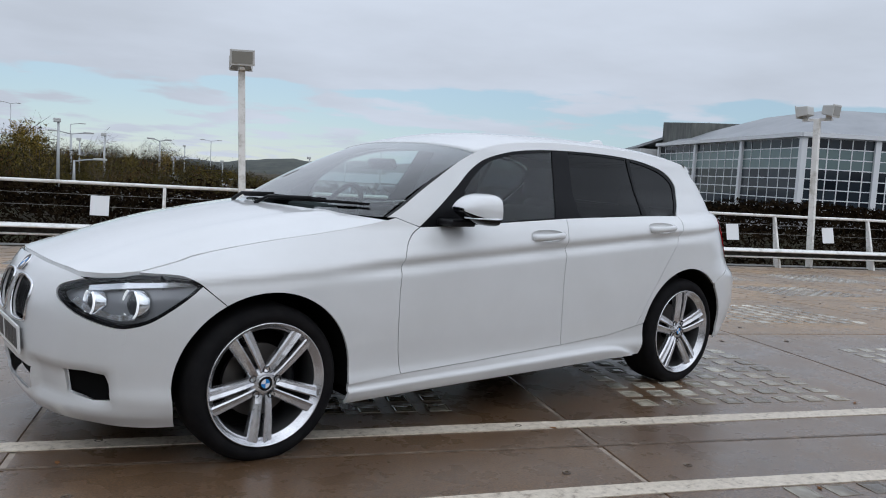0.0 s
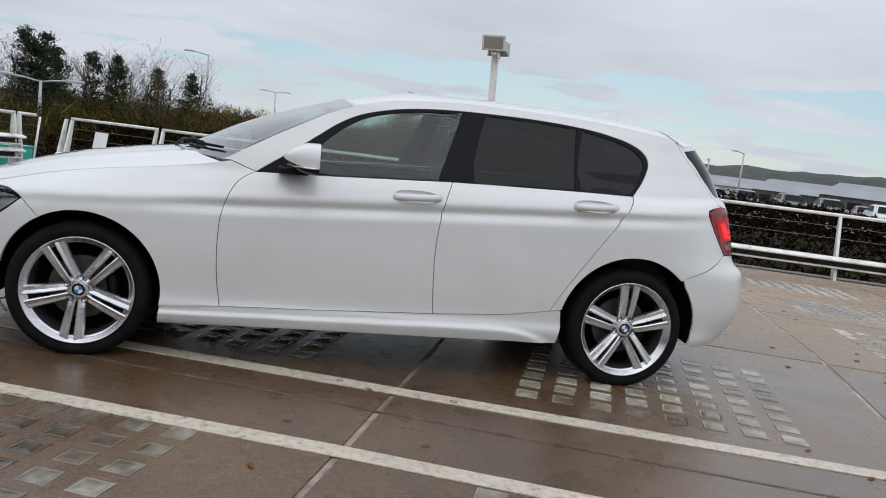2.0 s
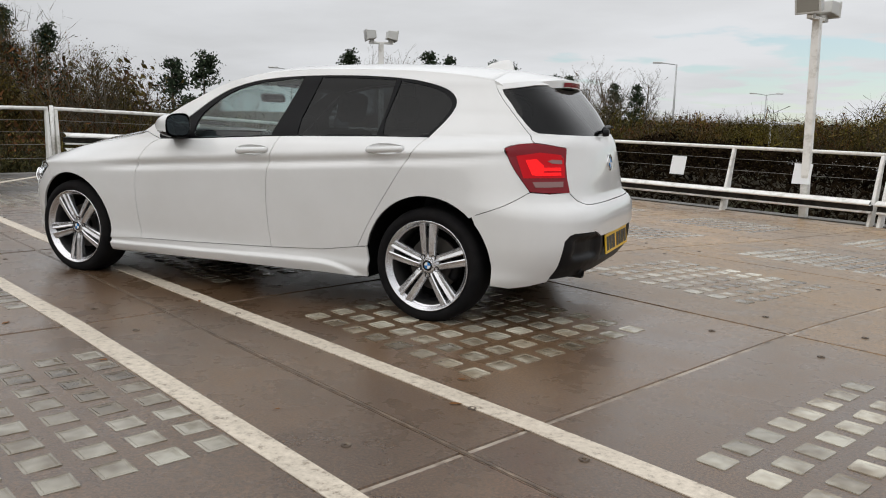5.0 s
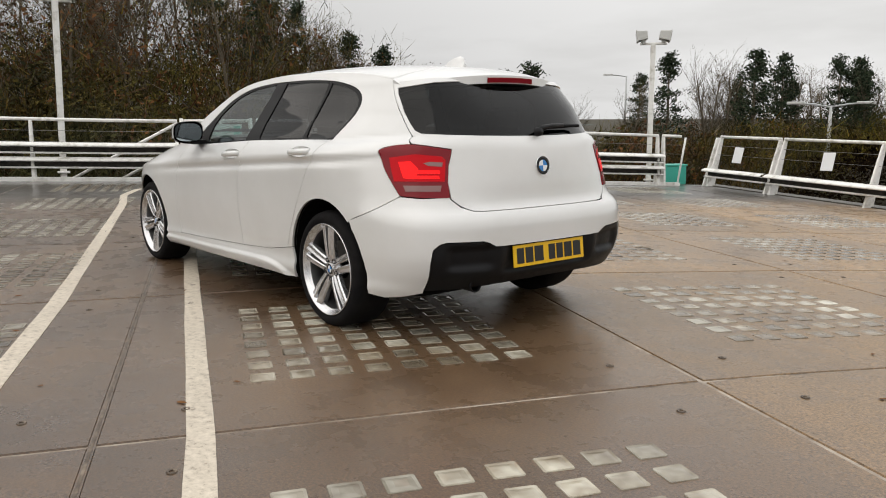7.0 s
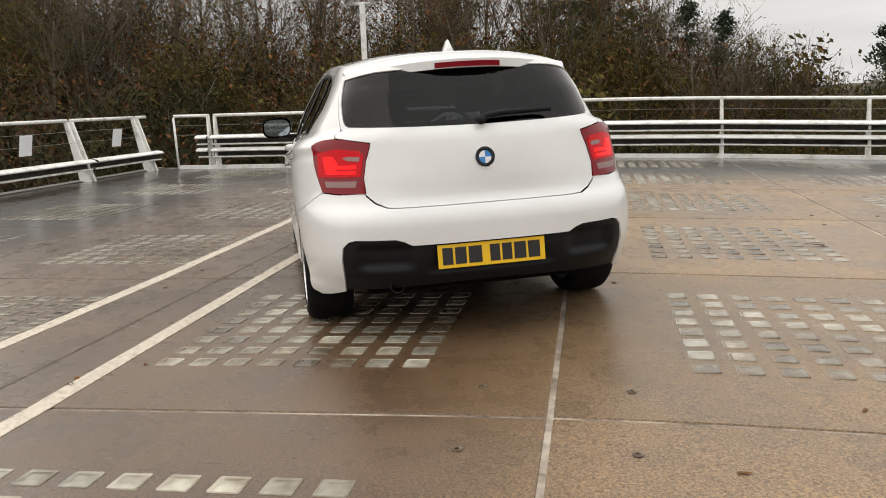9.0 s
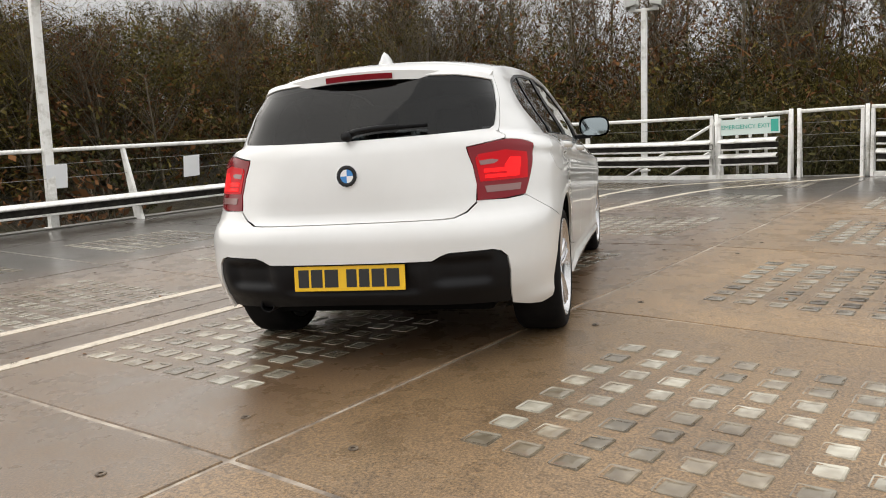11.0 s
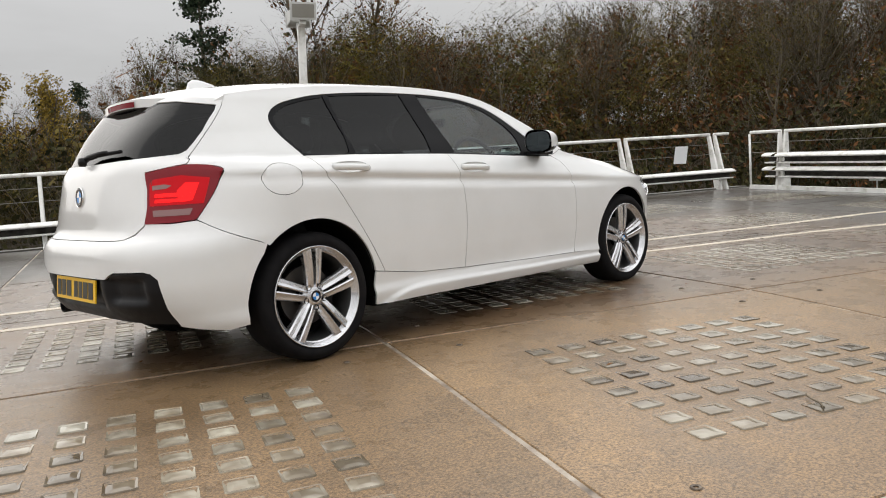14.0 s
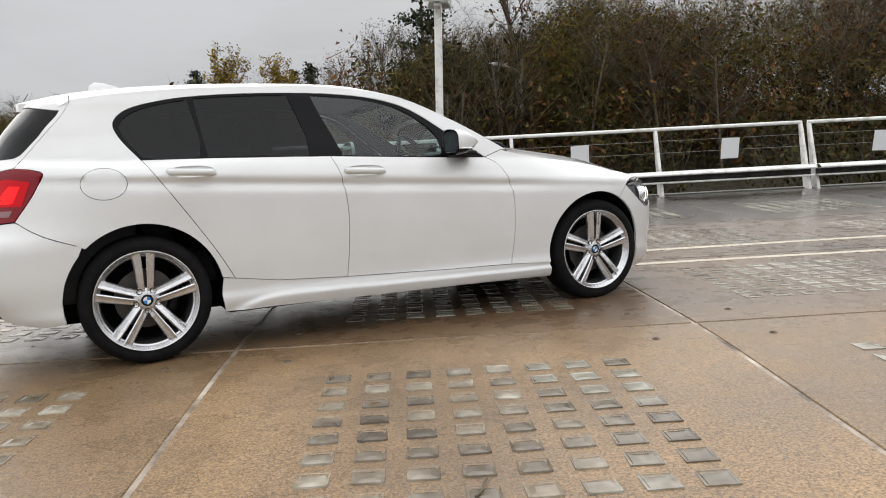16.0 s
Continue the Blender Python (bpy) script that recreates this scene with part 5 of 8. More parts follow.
# the makers' roundels become a plain ring with quarters
def roundel(name, m, r, parent):
    bm = bmesh.new()
    lathe(bm, [(0.0001, 0.004), (r * 0.62, 0.004)], 32, "y")
    lathe(bm, [(r * 0.62, 0.004), (r * 0.66, 0.0055), (r * 0.92, 0.0055), (r * 0.95, 0.004)], 32, "y")
    bmesh.ops.transform(bm, matrix=m, verts=bm.verts)
    bmesh.ops.recalc_face_normals(bm, faces=bm.faces)
    b = part(name, bm, m_gloss, parent, "round black badge with blue and white quarters", smooth=True)
    bm = bmesh.new()
    lathe(bm, [(r * 0.93, 0.0), (r * 0.94, 0.006), (r * 0.98, 0.007), (r, 0.004), (r, 0.0)], 32, "y")
    bmesh.ops.transform(bm, matrix=m, verts=bm.verts)
    part("badge_ring", bm, m_chrome, b, "thin chrome ring", smooth=True)
    for q in range(4):
        bm = bmesh.new()
        n = 8
        c = bm.verts.new((0, 0.0058, 0))
        ring_ = [bm.verts.new((0.60 * r * math.cos(a), 0.0058, 0.60 * r * math.sin(a))) for a in (radians(90 * q + 90 * k / n) for k in range(n + 1))]
        for a, b2 in zip(ring_, ring_[1:]):
            bm.faces.new((c, b2, a))
        bmesh.ops.transform(bm, matrix=m, verts=bm.verts)
        part("badge_quarter", bm, m_blue if q % 2 else m_white, b)
    return b


roundel("badge", pose(-2.111, 0, 0.868, 7, 0, 90), 0.050, hatch)


# number plates: blank characters as bars
def number_plate(name, m, material, label):
    bm = bmesh.new()
    box(bm, -0.26, 0.26, -0.004, 0.004, -0.0555, 0.0555, 0.002, m)
    p = part(name, bm, material, car, label)
    x = -0.235
    for i, w in enumerate((0.058, 0.058, 0.048, 0.048, 0.064, 0.054, 0.050)):
        bm = bmesh.new()
        if i == 4:
            x += 0.028
        box(bm, x, x + w, 0.0045, 0.0056, -0.039, 0.040, 0, m)
        part("character_bar", bm, m_char, p, "black bar")
        x += w + 0.011
    return p


number_plate("rear_number_plate", pose(-2.178, 0.005, 0.424, 6, 0, 90), m_plate_y, "yellow rear number plate with black bars")

# rear wiper on the glass
bm = bmesh.new()
wp = [tail(tail_phi_y(abs(y), z) * np.sign(y), z) + np.array((-0.022, 0, 0.012)) for y, z in ((0.0001, 1.036), (-0.05, 1.050), (-0.12, 1.058), (-0.22, 1.060), (-0.30, 1.062))]
tube(bm, wp[:4], 0.016, 8, 0.010)
wiper_r = part("rear_wiper", bm, m_black, car, "black rear wiper arm", smooth=True)
bm = bmesh.new()
tube(bm, [p + np.array((0.002, 0, -0.006)) for p in (wp[1], wp[2], wp[3], wp[4], wp[4] + np.array((0.0, -0.06, 0.0)))], 0.011, 6, 0.008)
part("wiper_blade", bm, m_rubber, wiper_r, smooth=True)
bm = bmesh.new()
lathe(bm, [(0.0001, -0.03), (0.020, -0.028), (0.024, 0.0)], 16, "x", tuple(wp[0] + np.array((0.0, 0, -0.008))))
part("wiper_hub", bm, m_black, wiper_r, smooth=True)

# roof aerial fin
bm = bmesh.new()
pr = [(-1.30, 0.0, 0.0), (-1.34, 0.028, 0.010), (-1.40, 0.052, 0.022), (-1.455, 0.064, 0.026), (-1.485, 0.050, 0.026), (-1.50, 0.0, 0.024)]
rows_ = []
for x, h, w in pr:
    zb_ = float(roof_z(np.float64(x), np.float64(0.0))) - 0.004
    rows_.append([bm.verts.new((x, y * w, zb_ + h * t)) for y, t in ((-1, 0), (-0.55, 0.5), (-0.15, 0.95), (0, 1.0), (0.15, 0.95), (0.55, 0.5), (1, 0))])
for a, b in zip(rows_, rows_[1:]):
    for k in range(6):
        bm.faces.new((a[k], a[k + 1], b[k + 1], b[k]))
bm.faces.new(rows_[-1])
bmesh.ops.recalc_face_normals(bm, faces=bm.faces)
part("aerial_fin", bm, m_paint, car, "white shark-fin aerial", smooth=True)

# exhaust
bm = bmesh.new()
lathe(bm, [(0.030, 0.0), (0.034, -0.002), (0.036, 0.004), (0.036, 0.16), (0.030, 0.16), (0.030, 0.0)], 24, "x", (-2.105, 0.450, 0.292))
part("tail_pipe", bm, m_black, car, "black tail pipe", smooth=True)

# ---- front end ----
head_low = [(1.606, 0.703), (1.66, 0.655), (1.714, 0.612), (1.77, 0.573), (1.818, 0.551), (1.883, 0.540), (1.974, 0.570), (2.021, 0.612), (2.030, 0.645), (2.010, 0.678), (1.952, 0.708)]
head_low = smooth_line(head_low, 3)
kidney = [(0.035, 0.640), (0.055, 0.662), (0.12, 0.670), (0.235, 0.655), (0.262, 0.635), (0.268, 0.58), (0.262, 0.53), (0.24, 0.507), (0.12, 0.500), (0.07, 0.508), (0.045, 0.55)]
k_loop = round_loop([ny_(y, z) for y, z in kidney], 3)
fog = [(2.030, 0.362), (1.975, 0.368), (1.925, 0.358), (1.900, 0.285), (1.893, 0.262), (1.952, 0.254), (2.018, 0.272)]
f_loop = [nx_(x, z) for x, z in fog]
low_loop = both([(0.0, 0.335), ny_(0.20, 0.335), ny_(0.285, 0.33), ny_(0.255, 0.24), ny_(0.20, 0.222), (0.0, 0.222)])
nb_half = [(0.0, 0.738)] + [ny_(y, z) for y, z in ((0.15, 0.736), (0.3, 0.732), (0.42, 0.725), (0.49, 0.716))] + [nx_(x, z) for x, z in head_low[::-1]] + [nx_(x, z) for x, z in seam_f[1:]] + [nx_(1.345 + R_F * math.cos(radians(a)), 0.315 + R_F * math.sin(radians(a))) for a in np.linspace(a_seam, -27, 14)[1:]] + [nx_(1.75, 0.148), nx_(1.84, 0.150), nx_(1.92, 0.158), ny_(0.4, 0.160), (0.0, 0.162)]


def bumper_front_map(a, b, off=0.0):
    p = end_map(nose, off)(a, b)
    y = np.abs(p[..., 1])
    dip = np.clip((b - 0.235) / 0.02, 0, 1) * np.clip((0.385 - b) / 0.03, 0, 1) * np.clip((y - 0.28) / 0.03, 0, 1) * np.clip((0.66 - y) / 0.02, 0, 1)
    p[..., 0] -= 0.022 * dip
    lip_ = np.clip((0.235 - b) / 0.03, 0, 1)
    p[..., 0] += 0.010 * lip_ * np.clip((0.8 - y) / 0.1, 0, 1)
    return p


mir = [(-a, b) for a, b in k_loop]
mirf = [(-a, b) for a, b in f_loop]
bumper = panel("front_bumper", both(nb_half), [k_loop, mir, f_loop, mirf, low_loop], bumper_front_map, True, step=(0.04, 0.02))
for s in (1, -1):
    lp_ = k_loop if s > 0 else mir
    kid = panel("kidney_grille", shrunk(lp_, -0.01), [], end_map(nose, 0.05), True, m_dark, step=(0.05, 0.03), gap=0, lip=0, label="black kidney grille")
    for k in range(9):
        y = 0.055 + 0.024 * k
        bm = bmesh.new()
        z0_, z1_ = (0.515, 0.655)
        pts_ = [nose(s * nose_phi_y(y, z), z) + np.array((-0.016, 0, 0)) for z in np.linspace(z0_, z1_, 6)]
        tube(bm, pts_, 0.0045, 5)
        part("slat", bm, m_gloss, kid, smooth=True)
    bm = bmesh.new()
    ring_pts = [end_map(nose, -0.003)(np.float64(a), np.float64(b)) for a, b in lp_]
    tube(bm, ring_pts + ring_pts[:1], 0.007, 6, caps=False)
    part("grille_frame", bm, m_chrome, kid, "chrome grille frame", smooth=True)
    lf = f_loop if s > 0 else mirf
    panel("fog_intake", shrunk(lf, -0.008), [], lambda a, b: bumper_front_map(a, b, 0.022), True, m_dark, step=(0.03, 0.02), gap=0, lip=0, label="dark air intake")
    # headlamp: bucket, two projectors, a pale strip, clear cover
    hl = [nx_(x, z) for x, z in head_low] + [nx_(1.90, 0.721), nx_(1.85, 0.729)] + [nx_(x, z) for x, z in lamp_top]
    hl = [(s * a, b) for a, b in hl]
    lampf = panel("headlamp", hl, [], end_map(nose, 0.040), True, m_bucket, step=(0.04, 0.02), gap=0.012, lip=-0.030, label="headlamp with clear cover and silver inside")
    panel("lamp_rim", hl, [shrunk(hl, 0.013)], end_map(nose, 0.006), True, m_trim, step=(0.04, 0.02), gap=0.002, lip=0.03, parent=lampf, label="thin black rim")
    cov = panel("cover", hl, [], end_map(nose, 0.0), True, m_lens_clear, step=(0.04, 0.02), gap=0.003, lip=0.004, parent=lampf, label="clear plastic cover")
    cov.visible_shadow = False
    strip_loop = [(s * a, b) for a, b in [nx_(1.625, 0.704), nx_(1.70, 0.716), nx_(1.85, 0.708), nx_(1.95, 0.690), nx_(1.955, 0.672), nx_(1.85, 0.688), nx_(1.72, 0.697)]]
    panel("brow", strip_loop, [], end_map(nose, 0.014), True, m_led, step=(0.04, 0.02), gap=0, lip=0.02, parent=lampf, label="pale silver brow strip")
    low_strip = [(s * a, b) for a, b in [nx_(2.005, 0.625), nx_(1.97, 0.592), nx_(1.885, 0.566), nx_(1.83, 0.572), nx_(1.835, 0.592), nx_(1.89, 0.588), nx_(1.955, 0.614), nx_(1.99, 0.645)]]
    panel("lower_reflector", low_strip, [], end_map(nose, 0.018), True, m_led, step=(0.04, 0.02), gap=0, lip=0.01, parent=lampf, label="pale reflector strip")
    for xq, zq, rr in ((1.955, 0.630, 0.044), (1.835, 0.632, 0.054)):
        c = end_map(nose, 0.030)(s * nose_phi(xq, zq), np.float64(zq))
        nrm = end_map(nose, 0.0)(s * nose_phi(xq, zq), np.float64(zq)) - c
        d = (Vector(nrm).normalized() * 0.35 + Vector((0.9, 0, 0))).normalized()
        mt_ = Matrix.Translation(c) @ d.to_track_quat("Y", "Z").to_matrix().to_4x4()
        bm = bmesh.new()
        lathe(bm, [(rr, -0.03), (rr, 0.012), (rr * 0.93, 0.014), (rr * 0.88, 0.004), (rr * 0.80, 0.0)], 28, "y")
        bmesh.ops.transform(bm, matrix=mt_, verts=bm.verts)
        pj = part("projector", bm, m_led, lampf, "silver projector ring", smooth=True)
        bm = bmesh.new()
        lathe(bm, [(rr * 0.82, -0.002), (rr * 0.7, 0.008), (rr * 0.4, 0.016), (0.0005, 0.019)], 28, "y")
        bmesh.ops.transform(bm, matrix=mt_, verts=bm.verts)
        part("projector_lens", bm, m_projector, pj, "dark glass lens", smooth=True)
        bm = bmesh.new()
        for q0 in (-60, 120):
            tube(bm, [(rr * 0.92 * math.cos(radians(q)), 0.016, rr * 1.03 * math.sin(radians(q))) for q in range(q0, q0 + 121, 15)], 0.0042, 6)
        bmesh.ops.transform(bm, matrix=mt_, verts=bm.verts)
        part("light_ring", bm, m_ring, pj, "lit white light ring", smooth=True)
    wash = round_loop([nx_(1.905, 0.495), nx_(1.895, 0.518), nx_(1.862, 0.522), nx_(1.853, 0.512), nx_(1.862, 0.475), nx_(1.895, 0.470)], 2)
    panel("washer_cap", [(s * a, b) for a, b in wash], [], end_map(nose, -0.0015), True, m_paint, step=(0.03, 0.02), gap=0, lip=0.006, parent=bumper)
panel("lower_grille", [(a * 1.05, b + (0.006 if b > 0.28 else -0.006)) for a, b in low_loop], [], end_map(nose, 0.05), True, m_dark, step=(0.05, 0.03), gap=0, lip=0, label="dark lower grille mesh")
number_plate("front_number_plate", pose(2.122, 0, 0.432, -3, 0, -90), m_plate_w, "white front number plate with black bars")
c = nose(0.0001, np.float64(0.70))
roundel("nose_badge", pose(float(c[0]) - 0.002, 0, 0.705, 42, 0, -90), 0.041, bumper)

# dark shell behind the panels, underbody and arch liners
bm = trimmed([(-1.95, 0.24), (1.72, 0.24), (1.72, 0.52), (1.57, 0.68), (0.75, 0.92), (-1.3, 0.96), (-1.85, 0.94), (-1.95, 0.7)], [arc(1.345, 0.315, R_F + 0.012, 0, 340, 24), arc(-1.345, 0.315, R_R + 0.012, 0, 340, 24)], (0.08, 0.06))
laid(bm, side_map(1, 0.048), True, 0)
geo = bmesh.ops.duplicate(bm, geom=list(bm.verts) + list(bm.edges) + list(bm.faces))["geom"]
for v in [g for g in geo if isinstance(g, bmesh.types.BMVert)]:
    v.co.y = -v.co.y
part("inner_shell", bm, m_dark, car, "black inner shell")
for nm, dims in (("underbody", (-1.80, 1.74, -0.56, 0.56, 0.19, 0.32)), ("floor_pan", (-0.96, 0.96, -0.80, 0.80, 0.19, 0.30)), ("engine_bay", (0.72, 1.80, -0.52, 0.52, 0.3, 0.62)), ("rear_crossmember", (-2.02, -1.70, -0.50, 0.50, 0.27, 0.62))):
    bm = bmesh.new()
    box(bm, *dims, 0.02)
    part(nm, bm, m_dark, car, "black underbody panel")
for xw, r in ((1.345, R_F), (-1.345, R_R)):
    for s in (1, -1):
        bm = bmesh.new()
        n = 24
        a_ = [(xw + (r + 0.006) * math.cos(t), 0.315 + (r + 0.006) * math.sin(t)) for t in np.linspace(radians(-10), radians(190), n + 1)]
        o_ = [bm.verts.new((x, s * (float(body_y(x, z)) - 0.012), z)) for x, z in a_]
        i_ = [bm.verts.new((x, s * 0.50, z)) for x, z in a_]
        for k in range(n):
            bm.faces.new((o_[k], o_[k + 1], i_[k + 1], i_[k]))
        bm.faces.new(i_)
        part("arch_liner", bm, m_dark, car, "black wheel-arch liner")


# ---- wheels ----
def wheel_at(x, s, width, zc, phase=18):
    wh = empty("wheel", pose(x, s * 0.735, zc, 0, 0, 0 if s > 0 else 180))
    wh.parent = car
    # local: y points out of the car
    h = width / 2
    bm = bmesh.new()
    ty_prof = [(0.248, -h + 0.012), (0.268, -h - 0.002), (0.292, -h + 0.004), (0.310, -h + 0.022), (0.3165, -h + 0.05), (0.317, 0.0), (0.3165, h - 0.05), (0.310, h - 0.022), (0.292, h - 0.004), (0.270, h + 0.002), (0.252, h - 0.010), (0.245, h - 0.016)]
    lathe(bm, ty_prof, 72, "y")
    bmesh.ops.recalc_face_normals(bm, faces=bm.faces)
    part("tyre", bm, m_rubber, wh, "black low-profile tyre", smooth=True)
    bm = bmesh.new()
    rp = [(0.2485, h - 0.018), (0.2500, h - 0.005), (0.248, h - 0.001), (0.2445, h - 0.001), (0.2425, h - 0.006), (0.236, h - 0.010), (0.229, h - 0.028), (0.220, h - 0.034)]
    lathe(bm, rp, 72, "y")
    rim = part("rim", bm, m_alloy, wh, "silver alloy rim", smooth=True)
    # inside of the rim, coloured dark for the shade behind the spokes
    bm = bmesh.new()
    lathe(bm, [(0.220, h - 0.033), (0.215, h - 0.045), (0.212, 0.02), (0.210, -h + 0.02), (0.240, -h + 0.01)], 48, "y")
    part("barrel", bm, m_barrel, rim, "inside of the rim, its deep shade put into the colour", smooth=True)
    face_y = h - 0.010
    for k in range(5):
        ang = radians(phase + 72 * k)
        for side in (-1, 1):
            bm = bmesh.new()
            rings = []
            for r, off, w, d, dep in ((0.046, 0.0215, 0.0165, 0.030, 0.021), (0.08, 0.0240, 0.0175, 0.028, 0.013), (0.13, 0.0272, 0.0190, 0.030, 0.007), (0.19, 0.0312, 0.0210, 0.034, 0.004), (0.228, 0.0338, 0.0220, 0.038, 0.003), (0.2445, 0.0350, 0.0225, 0.030, 0.004)):
                ring_ = []
                for px_, py_ in ((-1.0, -d), (-1.0, -0.007), (-0.72, -0.001), (-0.1, -0.0035), (0.72, -0.001), (1.0, -0.007), (1.0, -d)):
                    lateral = side * off + px_ * w
                    tilt = 0.006 * (px_ * side)
                    ring_.append(bm.verts.new((math.cos(ang) * r - math.sin(ang) * lateral, face_y - dep + py_ - tilt, math.sin(ang) * r + math.cos(ang) * lateral)))
                rings.append(ring_)
            for a, b in zip(rings, rings[1:]):
                for q in range(6):
                    bm.faces.new((a[q], a[q + 1], b[q + 1], b[q]))
                bm.faces.new((a[6], a[0], b[0], b[6]))
            bmesh.ops.recalc_face_normals(bm, faces=bm.faces)
            part("spoke", bm, m_alloy, rim, smooth=False)
    bm = bmesh.new()
    lathe(bm, [(0.0005, face_y - 0.022), (0.03, face_y - 0.022), (0.052, face_y - 0.026), (0.066, face_y - 0.036), (0.070, face_y - 0.06)], 40, "y")
    part("hub", bm, m_alloy, rim, smooth=True)
    for k in range(5):
        ang = radians(phase + 36 + 72 * k)
        bm = bmesh.new()
        cx, cz = 0.056 * math.cos(ang), 0.056 * math.sin(ang)
        lathe(bm, [(0.0140, face_y - 0.020), (0.0125, face_y - 0.019), (0.0115, face_y - 0.030), (0.0005, face_y - 0.031)], 14, "y", (cx, 0, cz))
        part("bolt_hole", bm, m_gloss, rim, "dark wheel bolt recess", smooth=True)
    roundel("hub_cap", pose(0, face_y - 0.022, 0), 0.031, wh)
    bm = bmesh.new()
    lathe(bm, [(0.06, 0.0), (0.148, 0.0), (0.148, -0.022), (0.06, -0.022)], 48, "y", (0, 0.01, 0), closed=True)
    bmesh.ops.recalc_face_normals(bm, faces=bm.faces)
    part("brake_disc", bm, m_disc, wh, "worn steel brake disc", smooth=False)
    bm = bmesh.new()
    pts_ = [(0.135 * math.cos(a), 0.0, 0.135 * math.sin(a)) for a in np.linspace(radians(150), radians(215), 8)]
    tube(bm, pts_, 0.032, 8)
    part("brake_caliper", bm, m_black, wh, "dark brake caliper", smooth=True)
    bm = bmesh.new()
    lathe(bm, [(0.211, -0.06), (0.0005, -0.06)], 40, "y")
    part("inner_barrel", bm, m_dark, wh)
    return wh


wheel_at(1.345, 1, 0.225, 0.304, 59)
wheel_at(1.345, -1, 0.225, 0.309)
wheel_at(-1.345, 1, 0.245, 0.309)
wheel_at(-1.345, -1, 0.245, 0.311)

# ---- door mirrors ----
for s in (1, -1):
    def mirror_shape(k0, k1, grow, name, material, label, parent=None):
        bm = bmesh.new()
        rows_ = []
        for t in np.linspace(0, 1, 9):
            # t runs from the glass side (rear) to the nose of the housing
            x = 0.318 + 0.160 * t
            sy = (1 - 0.88 * t**2.6)
            ring_ = []
            for k in range(k0, k1 + 1):
                a = 2 * math.pi * k / 24
                ca, sa = math.cos(a), math.sin(a)
                y = 0.918 + (0.102 + grow) * math.copysign(abs(ca) ** 0.62, ca) * (0.35 + 0.65 * sy) - 0.02 * t
                z = 1.017 + (0.070 + grow) * math.copysign(abs(sa) ** 0.62, sa) * sy - 0.006 * (y - 0.918) / 0.1
                ring_.append(bm.verts.new((x, s * y, z)))
            rows_.append(ring_)
        closed = k1 - k0 == 24
        m_ = k1 - k0
        for a, b in zip(rows_, rows_[1:]):
            for q in range(m_):
                bm.faces.new((a[q], a[q + 1], b[q + 1], b[q]))
        bm.faces.new(rows_[-1][: m_ if closed else m_ + 1])
        if closed:
            bmesh.ops.remove_doubles(bm, verts=bm.verts, dist=1e-6)
        bmesh.ops.recalc_face_normals(bm, faces=bm.faces)
        return part(name, bm, material, parent or car, label, smooth=True)

    mi = mirror_shape(0, 24, 0.0, "door_mirror", m_gloss, "door mirror with a black lower shell")
    mirror_shape(-1, 13, 0.003, "mirror_cap", m_paint, "white mirror cap", mi)
    bm = bmesh.new()
    ring_ = []
    for k in range(24):
        a = 2 * math.pi * k / 24
        ca, sa = math.cos(a), math.sin(a)
        ring_.append(bm.verts.new((0.3165, s * (0.918 + 0.092 * math.copysign(abs(ca) ** 0.62, ca)), 1.017 + 0.060 * math.copysign(abs(sa) ** 0.62, sa))))
    bm.faces.new(ring_)
    part("mirror_glass", bm, m_mirror, mi, "mirror glass")
    bm = bmesh.new()
    box(bm, 0.36, 0.50, 0.775, 0.89, 0.936, 0.966, 0.008)
    for v in bm.verts:
        v.co.y *= s
    bmesh.ops.recalc_face_normals(bm, faces=bm.faces)
    part("mirror_foot", bm, m_black, mi, "black mirror foot")
    bm = bmesh.new()
    tube(bm, [(0.335 + 0.125 * t, s * (1.024 - 0.10 * t**2.2), 0.982) for t in np.linspace(0, 1, 6)], 0.004, 5)
    part("indicator", bm, m_led, mi, "thin indicator strip")

# ---- front wipers ----
for y0, y1, x0, x1 in ((-0.30, 0.42, 0.985, 0.80), (0.05, 0.62, 0.97, 0.735)):
    bm = bmesh.new()
    def on_screen(y, b, lift):
        q = screen_point(np.float64(y / 0.70), np.asarray(b), 0.0)
        return Vector(q) + Vector((0.5, 0, 0.8)) * lift
    tube(bm, [on_screen(y0, -0.03, 0.02), on_screen(y0 + 0.1 * (y1 - y0), 0.03, 0.035), on_screen(y0 + 0.55 * (y1 - y0), 0.07, 0.03)], 0.010, 6, 0.007)
    wf = part("front_wiper", bm, m_black, car, "black wiper arm", smooth=True)
    bm = bmesh.new()
    tube(bm, [on_screen(y0 + f * (y1 - y0), 0.045 + 0.05 * f, 0.016) for f in (0.05, 0.3, 0.55, 0.8, 1.0)], 0.010, 6, 0.006)
    part("wiper_blade", bm, m_rubber, wf, smooth=True)

# ---- inside ----
def seat(x, y, name="front_seat"):
    st = empty(name, pose(x, y, 0.30))
    st.parent = car
    bm = bmesh.new(); box(bm, -0.25, 0.27, -0.25, 0.25, 0.0, 0.20, 0.06); part("cushion", bm, m_seat, st, smooth=True)
    bm = bmesh.new(); box(bm, -0.07, 0.07, -0.25, 0.25, 0.0, 0.62, 0.05, pose(-0.24, 0, 0.12, 0, -18)); part("backrest", bm, m_seat, st, smooth=True)
    bm = bmesh.new(); box(bm, -0.045, 0.045, -0.13, 0.13, 0.0, 0.18, 0.04, pose(-0.44, 0, 0.76, 0, -10)); part("headrest", bm, m_seat, st, smooth=True)


